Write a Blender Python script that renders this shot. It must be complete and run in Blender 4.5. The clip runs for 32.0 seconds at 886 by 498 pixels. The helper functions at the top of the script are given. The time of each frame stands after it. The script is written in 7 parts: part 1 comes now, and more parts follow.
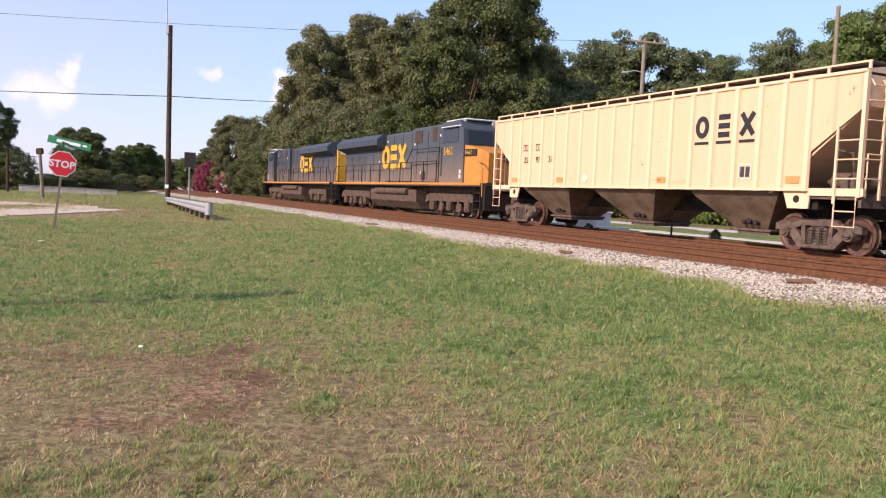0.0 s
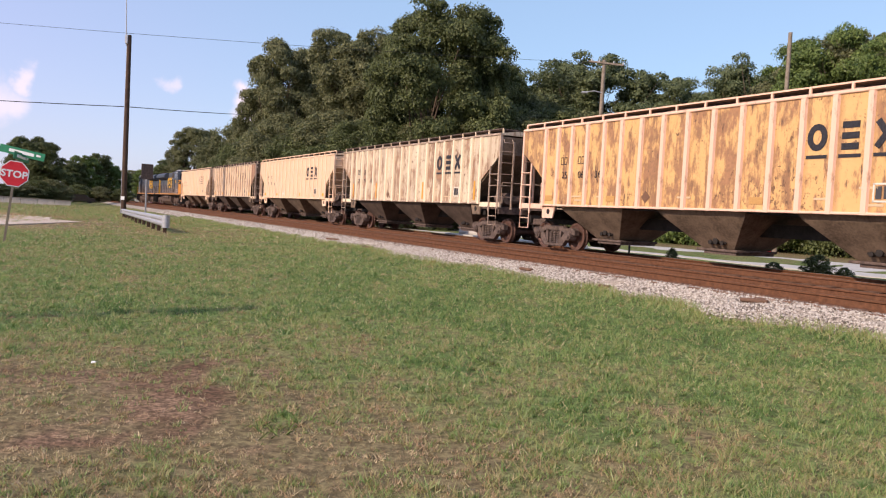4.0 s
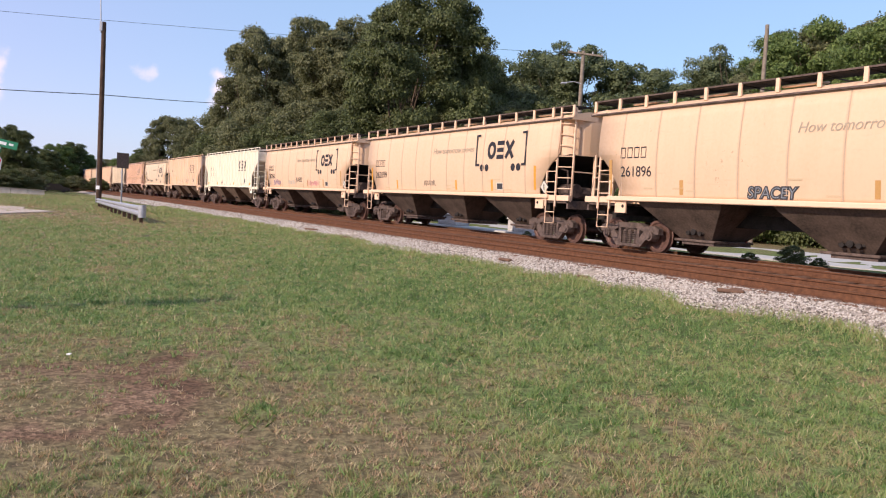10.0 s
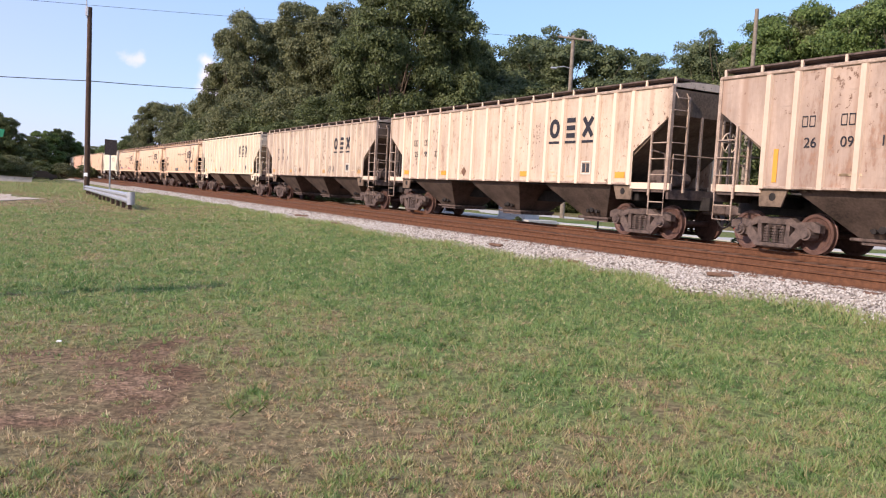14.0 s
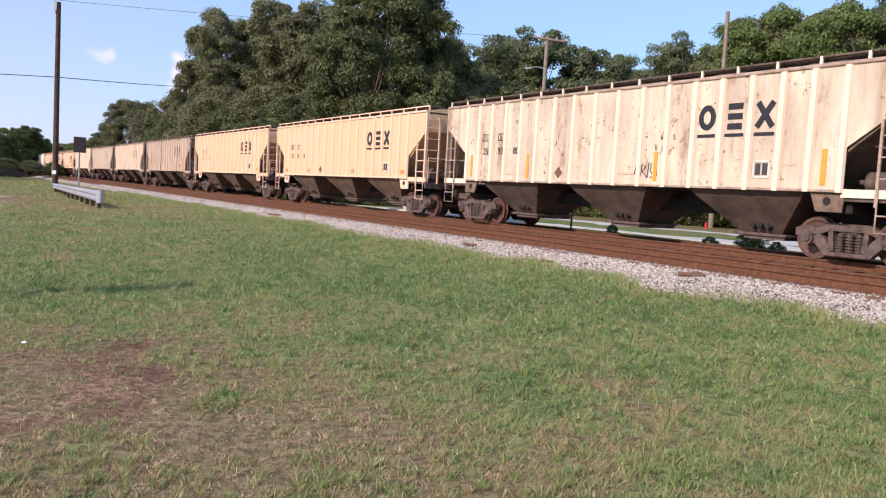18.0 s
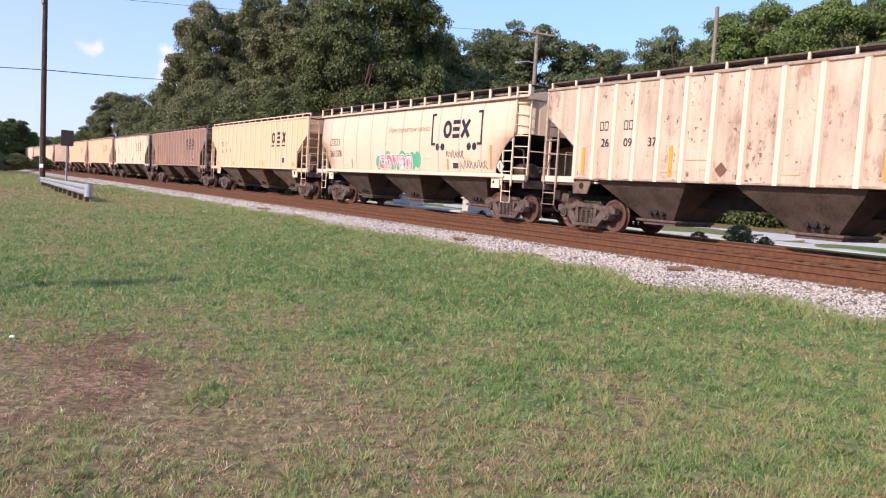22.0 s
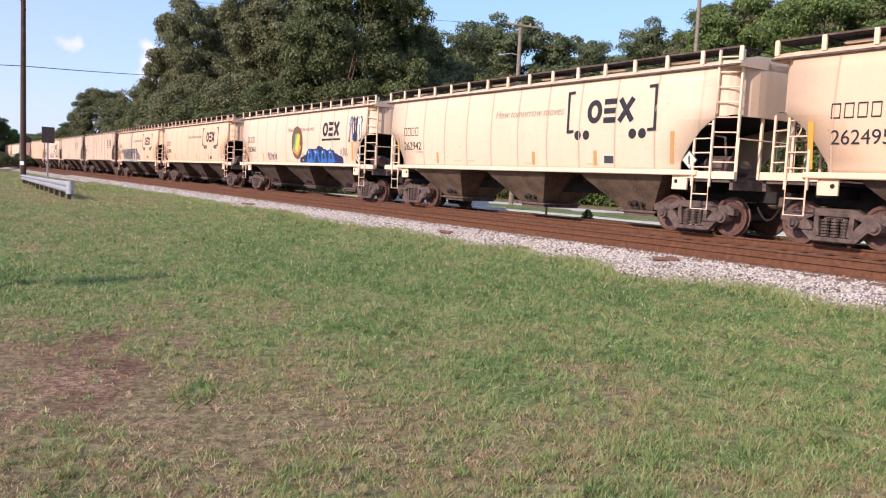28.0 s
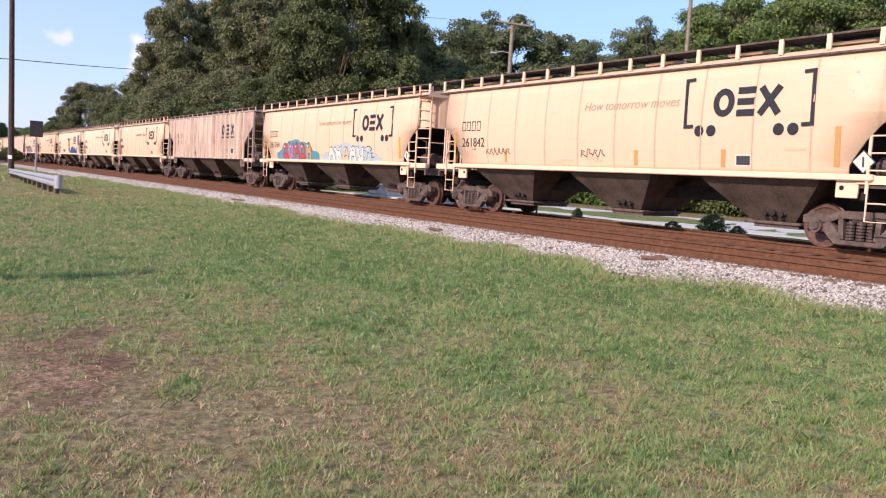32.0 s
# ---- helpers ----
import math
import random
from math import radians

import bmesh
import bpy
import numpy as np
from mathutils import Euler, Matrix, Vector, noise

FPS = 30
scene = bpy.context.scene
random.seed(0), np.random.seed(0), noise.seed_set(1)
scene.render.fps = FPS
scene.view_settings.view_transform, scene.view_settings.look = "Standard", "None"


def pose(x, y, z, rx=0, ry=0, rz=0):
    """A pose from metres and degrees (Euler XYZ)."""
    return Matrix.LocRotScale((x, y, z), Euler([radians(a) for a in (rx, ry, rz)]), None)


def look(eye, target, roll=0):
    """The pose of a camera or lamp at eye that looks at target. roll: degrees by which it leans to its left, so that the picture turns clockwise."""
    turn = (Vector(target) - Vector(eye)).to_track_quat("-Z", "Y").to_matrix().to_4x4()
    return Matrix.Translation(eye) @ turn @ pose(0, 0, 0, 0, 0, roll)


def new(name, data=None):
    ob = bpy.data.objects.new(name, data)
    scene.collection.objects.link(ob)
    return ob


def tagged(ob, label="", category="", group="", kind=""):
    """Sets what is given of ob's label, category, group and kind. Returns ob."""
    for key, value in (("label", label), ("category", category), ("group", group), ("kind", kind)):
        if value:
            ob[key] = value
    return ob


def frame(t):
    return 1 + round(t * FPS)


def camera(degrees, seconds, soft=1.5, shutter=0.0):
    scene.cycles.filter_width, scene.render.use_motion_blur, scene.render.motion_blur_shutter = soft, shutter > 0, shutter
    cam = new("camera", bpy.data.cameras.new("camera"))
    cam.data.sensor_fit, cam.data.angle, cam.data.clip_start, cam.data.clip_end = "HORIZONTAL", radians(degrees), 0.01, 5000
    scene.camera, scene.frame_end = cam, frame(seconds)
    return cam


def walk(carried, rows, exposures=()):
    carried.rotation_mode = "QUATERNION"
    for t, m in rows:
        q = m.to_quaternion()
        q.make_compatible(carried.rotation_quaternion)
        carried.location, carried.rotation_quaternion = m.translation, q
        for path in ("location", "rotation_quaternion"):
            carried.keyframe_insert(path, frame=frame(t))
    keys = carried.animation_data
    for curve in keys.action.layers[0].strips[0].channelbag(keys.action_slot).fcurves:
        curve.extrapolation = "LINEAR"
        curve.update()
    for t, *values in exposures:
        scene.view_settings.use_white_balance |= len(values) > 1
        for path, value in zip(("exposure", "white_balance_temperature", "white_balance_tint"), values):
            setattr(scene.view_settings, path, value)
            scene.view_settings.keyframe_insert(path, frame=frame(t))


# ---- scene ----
# The path of the hand-held camera: seconds, place in metres, turn in degrees.
cam = camera(58.6, 32.0, soft=1.15)
PATH = [
    (0.0, 0.007, -0.012, 1.582, 86.13, -2.39, 0.39), (0.5, 0.005, -0.017, 1.586, 86.64, -2.26, 0.58),
    (1.0, 0.004, -0.020, 1.590, 86.98, -2.38, 0.74), (1.5, 0.007, -0.018, 1.591, 86.98, -2.13, 0.72),
    (2.0, 0.010, -0.015, 1.589, 87.00, -2.11, 0.17), (2.5, 0.006, -0.022, 1.591, 87.09, -2.57, -0.57),
    (3.0, 0.007, -0.018, 1.594, 87.27, -2.87, -2.03), (3.5, 0.003, -0.020, 1.593, 87.47, -3.13, -2.54),
    (5.5, -0.004, -0.030, 1.596, 86.95, -3.39, -1.88), (6.0, -0.002, -0.027, 1.599, 86.88, -3.51, -1.95),
    (6.5, -0.004, -0.022, 1.599, 86.83, -3.42, -2.12), (7.0, -0.004, -0.020, 1.601, 87.00, -2.86, -2.31),
    (7.5, -0.006, -0.020, 1.599, 87.07, -2.35, -2.61), (8.0, -0.010, -0.021, 1.599, 86.76, -2.82, -2.78),
    (8.5, -0.004, -0.018, 1.599, 86.66, -2.66, -3.09), (9.0, -0.006, -0.017, 1.599, 86.75, -2.87, -3.29),
    (9.5, -0.006, -0.013, 1.600, 86.77, -3.09, -3.51), (10.0, -0.006, -0.010, 1.600, 86.78, -3.28, -3.96),
    (10.5, -0.004, -0.010, 1.602, 86.77, -3.34, -4.39), (11.0, -0.007, -0.011, 1.601, 86.79, -3.39, -4.59),
    (11.5, -0.006, -0.009, 1.599, 86.88, -3.34, -4.73), (12.0, -0.007, -0.015, 1.602, 87.03, -3.37, -4.91),
    (12.5, -0.012, -0.021, 1.604, 87.73, -3.83, -5.19), (13.0, -0.016, -0.034, 1.597, 87.56, -2.83, -5.04),
    (13.5, -0.013, -0.025, 1.594, 86.43, -2.85, -4.70), (14.0, -0.010, -0.008, 1.588, 85.80, -3.04, -4.66),
    (14.5, -0.009, -0.008, 1.587, 85.52, -3.33, -5.05), (16.5, -0.000, 0.017, 1.588, 85.58, -3.34, -5.72),
    (17.0, 0.001, 0.016, 1.595, 85.68, -3.27, -5.87), (17.5, -0.003, 0.009, 1.594, 85.81, -3.32, -6.23),
    (18.0, 0.003, 0.011, 1.592, 85.86, -3.26, -6.52), (18.5, -0.002, 0.006, 1.593, 85.84, -3.31, -6.62),
    (19.0, -0.001, 0.010, 1.591, 85.77, -3.52, -6.73), (19.5, 0.001, 0.011, 1.592, 85.73, -3.29, -6.91),
    (20.0, 0.002, 0.017, 1.592, 85.66, -3.34, -7.10), (20.5, 0.002, 0.016, 1.591, 85.49, -3.15, -7.31),
    (21.0, 0.003, 0.012, 1.589, 85.51, -3.21, -7.39), (21.5, -0.001, 0.011, 1.588, 85.52, -3.49, -7.34),
    (22.0, -0.001, 0.011, 1.588, 85.50, -3.37, -7.25), (22.5, -0.001, 0.006, 1.589, 85.47, -2.46, -7.02),
    (23.0, 0.001, 0.011, 1.591, 85.32, -2.65, -6.93), (23.5, -0.002, 0.022, 1.585, 85.05, -2.73, -7.16),
    (24.0, -0.006, 0.019, 1.588, 84.84, -2.88, -7.42), (24.5, -0.001, 0.023, 1.587, 84.55, -2.79, -7.84),
    (25.0, -0.003, 0.016, 1.588, 84.49, -2.92, -8.21), (25.5, 0.001, 0.020, 1.586, 84.43, -2.95, -8.46),
    (27.5, -0.001, 0.020, 1.587, 84.95, -2.91, -8.68), (28.0, -0.001, 0.023, 1.588, 85.06, -2.74, -8.32),
    (28.5, 0.002, 0.017, 1.590, 85.16, -2.74, -8.40), (29.0, 0.003, 0.016, 1.589, 85.19, -2.50, -8.58),
    (29.5, 0.003, 0.013, 1.588, 85.17, -2.57, -8.63), (30.0, 0.011, 0.010, 1.589, 85.16, -2.66, -8.52),
    (30.5, 0.013, 0.012, 1.589, 85.21, -2.66, -8.47), (31.0, 0.008, 0.012, 1.588, 85.34, -2.95, -8.41),
    (31.5, 0.015, 0.010, 1.588, 85.01, -3.07, -8.51), (32.0, 0.023, 0.026, 1.587, 84.92, -3.21, -8.97),
]
walk(cam, [(r[0], pose(*r[1:])) for r in PATH], exposures=[(0.0, 0.27, 6850, 15), (2.0, 0.17, 6800, 15), (3.5, 0.05, 6700, 14), (6.0, -0.03, 6700, 14), (8.0, -0.19, 6600, 15), (10.0, 0.03, 6450, 14), (13.0, 0.14, 6250, 13), (14.0, 0.21, 6250, 13), (17.0, 0.15, 6200, 15), (18.5, 0.12, 6150, 15), (21.0, 0.20, 6100, 15), (25.0, 0.33, 6050, 15), (28.0, 0.23, 6150, 16), (29.0, 0.13, 6100, 15), (30.0, 0.24, 6100, 15), (32.0, 0.23, 6150, 17)])

# ---- light ----
SUN_AZ, SUN_EL = radians(236), radians(30)   # compass: 0 is +y, clockwise
sun_way = Vector((math.sin(SUN_AZ) * math.cos(SUN_EL), math.cos(SUN_AZ) * math.cos(SUN_EL), math.sin(SUN_EL)))
sun = new("sun", bpy.data.lights.new("sun", "SUN"))
sun.data.energy, sun.data.angle, sun.data.color = 4.65, radians(0.6), (1.0, 0.825, 0.67)
sun.matrix_world = look((0, 0, 60), Vector((0, 0, 60)) - sun_way)


def make_world():
    world = bpy.data.worlds.new("sky")
    scene.world = world
    world.use_nodes = True
    nt = world.node_tree
    link, node = nt.links.new, nt.nodes.new
    bg = nt.nodes["Background"]
    sky = node("ShaderNodeTexSky")
    sky.sky_type, sky.sun_disc = "NISHITA", False
    sky.sun_elevation, sky.sun_rotation = SUN_EL, SUN_AZ
    sky.air_density, sky.dust_density, sky.ozone_density = 1.0, 0.7, 3.2
    geo = node("ShaderNodeTexCoord")
    # summer haze over all of the sky, and small drifting cumulus puffs
    ragged = node("ShaderNodeTexNoise")
    ragged.inputs["Scale"].default_value, ragged.inputs["Detail"].default_value = 22.0, 6.0
    link(geo.outputs["Generated"], ragged.inputs["Vector"])
    warp = node("ShaderNodeVectorMath")
    warp.operation = "MULTIPLY_ADD"
    warp.inputs[1].default_value = (0.085, 0.085, 0.085)
    link(ragged.outputs["Color"], warp.inputs[0])
    link(geo.outputs["Generated"], warp.inputs[2])
    total = None
    for az, slope, size, dense in ((-27.2, 0.098, 0.038, 0.55), (-25.8, 0.125, 0.020, 0.6), (-17.2, 0.142, 0.020, 0.45), (-12.4, 0.118, 0.026, 0.8), (-11.2, 0.10, 0.03, 0.8), (-33.0, 0.11, 0.03, 0.5), (62.0, 0.3, 0.06, 0.6), (-95.0, 0.25, 0.07, 0.5), (170.0, 0.3, 0.08, 0.6)):
        d = Vector((math.sin(radians(az)), math.cos(radians(az)), slope)).normalized() + Vector((0.0425, 0.0425, 0.0425))
        far = node("ShaderNodeVectorMath")
        far.operation = "DISTANCE"
        far.inputs[1].default_value = d
        link(warp.outputs[0], far.inputs[0])
        fade = node("ShaderNodeMapRange")
        fade.interpolation_type = "SMOOTHSTEP"
        for k, v in ((1, size * 0.25), (2, size), (3, dense), (4, 0.0)):
            fade.inputs[k].default_value = v
        link(far.outputs["Value"], fade.inputs[0])
        if total is None:
            total = fade.outputs[0]
        else:
            most = node("ShaderNodeMath")
            most.operation = "MAXIMUM"
            link(total, most.inputs[0])
            link(fade.outputs[0], most.inputs[1])
            total = most.outputs[0]
    haze = node("ShaderNodeMix")
    haze.data_type = "RGBA"
    # the haze is lavender towards the sun and a clear azure away from it
    turn = node("ShaderNodeVectorMath")
    turn.operation = "DOT_PRODUCT"
    turn.inputs[1].default_value = (math.sin(SUN_AZ), math.cos(SUN_AZ), -0.9)
    link(geo.outputs["Generated"], turn.inputs[0])
    side = node("ShaderNodeMapRange")
    side.interpolation_type = "SMOOTHSTEP"
    for k, v in ((1, -0.85), (2, 0.0), (3, 0.0), (4, 1.0)):
        side.inputs[k].default_value = v
    link(turn.outputs["Value"], side.inputs[0])
    tint = node("ShaderNodeMix")
    tint.data_type = "RGBA"
    tint.inputs[6].default_value = (2.9, 4.25, 6.2, 1)
    tint.inputs[7].default_value = (4.35, 4.25, 6.9, 1)
    link(side.outputs[0], tint.inputs[0])
    link(tint.outputs[2], haze.inputs[7])
    haze.inputs[0].default_value = 0.50
    mix = node("ShaderNodeMix")
    mix.data_type = "RGBA"
    mix.inputs[7].default_value = (7.2, 6.0, 6.6, 1)
    link(sky.outputs["Color"], haze.inputs[6])
    link(haze.outputs[2], mix.inputs[6])
    link(total, mix.inputs[0])
    link(mix.outputs[2], bg.inputs["Color"])
    bg.inputs["Strength"].default_value = 0.165


make_world()

# ---- materials ----


class Mat:
    """A small builder for node materials."""

    def __init__(self, name, rough=0.8, metal=0.0):
        self.m = bpy.data.materials.new(name)
        self.m.use_nodes = True
        self.t = self.m.node_tree
        self.b = self.t.nodes["Principled BSDF"]
        self.b.inputs["Roughness"].default_value = rough
        self.b.inputs["Metallic"].default_value = metal
        self.co = self.t.nodes.new("ShaderNodeTexCoord")

    def link(self, a, b):
        self.t.links.new(a, b)

    def space(self, scale=(1, 1, 1), where="Object", shift=(0, 0, 0)):
        n = self.t.nodes.new("ShaderNodeMapping")
        n.inputs["Scale"].default_value = scale
        n.inputs["Location"].default_value = shift
        self.link(self.co.outputs[where], n.inputs["Vector"])
        return n.outputs["Vector"]

    def world(self, scale=(1, 1, 1), shift=(0, 0, 0)):
        g = self.t.nodes.new("ShaderNodeNewGeometry")
        n = self.t.nodes.new("ShaderNodeMapping")
        n.inputs["Scale"].default_value = scale
        n.inputs["Location"].default_value = shift
        self.link(g.outputs["Position"], n.inputs["Vector"])
        return n.outputs["Vector"]

    def noise(self, vec, scale, detail=4.0, rough=0.55):
        n = self.t.nodes.new("ShaderNodeTexNoise")
        n.inputs["Scale"].default_value = scale
        n.inputs["Detail"].default_value = detail
        n.inputs["Roughness"].default_value = rough
        self.link(vec, n.inputs["Vector"])
        return n.outputs["Fac"]

    def ramp(self, fac, stops):
        n = self.t.nodes.new("ShaderNodeValToRGB")
        e = n.color_ramp.elements
        while len(e) < len(stops):
            e.new(0.5)
        for k, (p, c) in zip(e, stops):
            k.position = p
            k.color = (c, c, c, 1) if isinstance(c, (int, float)) else (*c, 1)
        self.link(fac, n.inputs["Fac"])
        return n.outputs["Color"]

    def mix(self, fac, a, b, kind="MIX"):
        n = self.t.nodes.new("ShaderNodeMix")
        n.data_type, n.blend_type = "RGBA", kind
        for k, v in ((0, fac), (6, a), (7, b)):
            if isinstance(v, (int, float)):
                n.inputs[k].default_value = v if k == 0 else (v, v, v, 1)
            elif isinstance(v, tuple):
                n.inputs[k].default_value = (*v, 1)
            else:
                self.link(v, n.inputs[k])
        return n.outputs[2]

    def math(self, op, a, b=0.0):
        n = self.t.nodes.new("ShaderNodeMath")
        n.operation = op
        n.use_clamp = True
        for k, v in ((0, a), (1, b)):
            if isinstance(v, (int, float)):
                n.inputs[k].default_value = v
            else:
                self.link(v, n.inputs[k])
        return n.outputs[0]

    def plain(self, op, a, b=0.0):
        """Arithmetic without clamping."""
        n = self.t.nodes.new("ShaderNodeMath")
        n.operation = op
        for k, v in ((0, a), (1, b)):
            if isinstance(v, (int, float)):
                n.inputs[k].default_value = v
            else:
                self.link(v, n.inputs[k])
        return n.outputs[0]

    def axis(self, vec, k):
        n = self.t.nodes.new("ShaderNodeSeparateXYZ")
        self.link(vec, n.inputs[0])
        return n.outputs[k]

    def island(self):
        return self.t.nodes.new("ShaderNodeNewGeometry").outputs["Random Per Island"]

    def color(self, out):
        if isinstance(out, tuple):
            self.b.inputs["Base Color"].default_value = (*out, 1)
        else:
            self.link(out, self.b.inputs["Base Color"])
        return self

    def rough(self, out):
        self.link(out, self.b.inputs["Roughness"])
        return self

    def bump(self, fac, strength=0.3, distance=0.02):
        n = self.t.nodes.new("ShaderNodeBump")
        n.inputs["Strength"].default_value = strength
        n.inputs["Distance"].default_value = distance
        self.link(fac, n.inputs["Height"])
        self.link(n.outputs["Normal"], self.b.inputs["Normal"])
        return self


def speckled(name, dark, light, scale=8.0, rough=0.8, metal=0.0, bump=0.15, where="Object"):
    """A plain surface with two scales of variation."""
    m = Mat(name, rough, metal)
    v = m.space(where=where)
    big, fine = m.noise(v, scale, 5.0), m.noise(v, scale * 9, 3.0)
    both = m.mix(0.4, big, fine)
    m.b.inputs["Specular IOR Level"].default_value = 0.5 if rough < 0.7 else 0.2
    m.color(m.ramp(both, [(0.3, dark), (0.7, light)])).bump(fine, bump, 0.01)
    return m.m


def turf_stops(k=1.0):
    """From lush green over olive to straw and bare tan, by how dry the turf is."""
    return [(p, tuple(v * k for v in c)) for p, c in ((0.0, (0.100, 0.175, 0.052)), (0.20, (0.212, 0.315, 0.098)), (0.38, (0.318, 0.345, 0.134)), (0.56, (0.362, 0.278, 0.148)), (0.76, (0.42, 0.268, 0.164)), (1.0, (0.60, 0.49, 0.29)))]


def ground_material():
    m = Mat("grass_ground", 0.95)
    w = m.world()
    mid, fine = m.noise(w, 2.2, 5.0), m.noise(w, 26.0, 4.0, 0.7)
    att = m.t.nodes.new("ShaderNodeAttribute")
    att.attribute_name = "dry"
    both = m.math("ADD", att.outputs["Fac"], m.math("MULTIPLY", m.math("ADD", m.math("MULTIPLY", fine, 0.65), m.math("MULTIPLY", mid, 0.35)), 0.5))
    drift = m.mix(0.5, m.noise(w, 0.16, 4.0, 0.6), m.noise(w, 0.7, 4.0, 0.6))
    both = m.math("ADD", both, m.math("MULTIPLY", drift, 0.42))
    col = m.ramp(m.math("SUBTRACT", both, 0.46), turf_stops(0.80))
    soil = m.t.nodes.new("ShaderNodeAttribute")
    soil.attribute_name = "soil"
    # brown loam in some places, pale dry clay in others
    earth = m.mix(m.ramp(m.noise(w, 1.1, 3.0), [(0.42, 0.0), (0.58, 1.0)]), m.ramp(fine, [(0.35, (0.115, 0.060, 0.040)), (0.65, (0.26, 0.142, 0.09))]), m.ramp(fine, [(0.35, (0.24, 0.140, 0.088)), (0.65, (0.46, 0.292, 0.19))]))
    col = m.mix(m.ramp(m.math("ADD", m.math("MULTIPLY", soil.outputs["Fac"], 0.7), m.math("MULTIPLY", mid, 0.4)), [(0.35, 0.0), (0.6, 0.9)]), col, earth)
    # dark flecks: shade of the hollows between tufts, mixed into the ground colour
    hollow_shade = m.mix(0.5, fine, m.noise(w, 11.0, 4.0, 0.6))
    col = m.mix(m.ramp(hollow_shade, [(0.43, 0.72), (0.58, 0.0)]), col, (0.060, 0.042, 0.026))
    m.b.inputs["Specular IOR Level"].default_value = 0.08
    m.color(col).bump(fine, 0.7, 0.03)
    return m.m


def see_through(m, share, tint):
    """Thin leaves let part of the light through."""
    thin = m.t.nodes.new("ShaderNodeBsdfTranslucent")
    if isinstance(tint, tuple):
        thin.inputs["Color"].default_value = (*tint, 1)
    else:
        m.link(tint, thin.inputs["Color"])
    mix = m.t.nodes.new("ShaderNodeMixShader")
    mix.inputs[0].default_value = share
    m.link(m.b.outputs[0], mix.inputs[1])
    m.link(thin.outputs[0], mix.inputs[2])
    m.link(mix.outputs[0], m.t.nodes["Material Output"].inputs["Surface"])


def blade_material(name):
    m = Mat(name, 0.42)
    att = m.t.nodes.new("ShaderNodeAttribute")
    att.attribute_name = "dry"
    col = m.ramp(m.math("ADD", att.outputs["Fac"], m.math("MULTIPLY", m.math("SUBTRACT", m.island(), 0.5), 0.12)), turf_stops(1.06))
    m.color(col)
    m.b.inputs["Specular IOR Level"].default_value = 0.3
    see_through(m, 0.28, col)
    return m.m


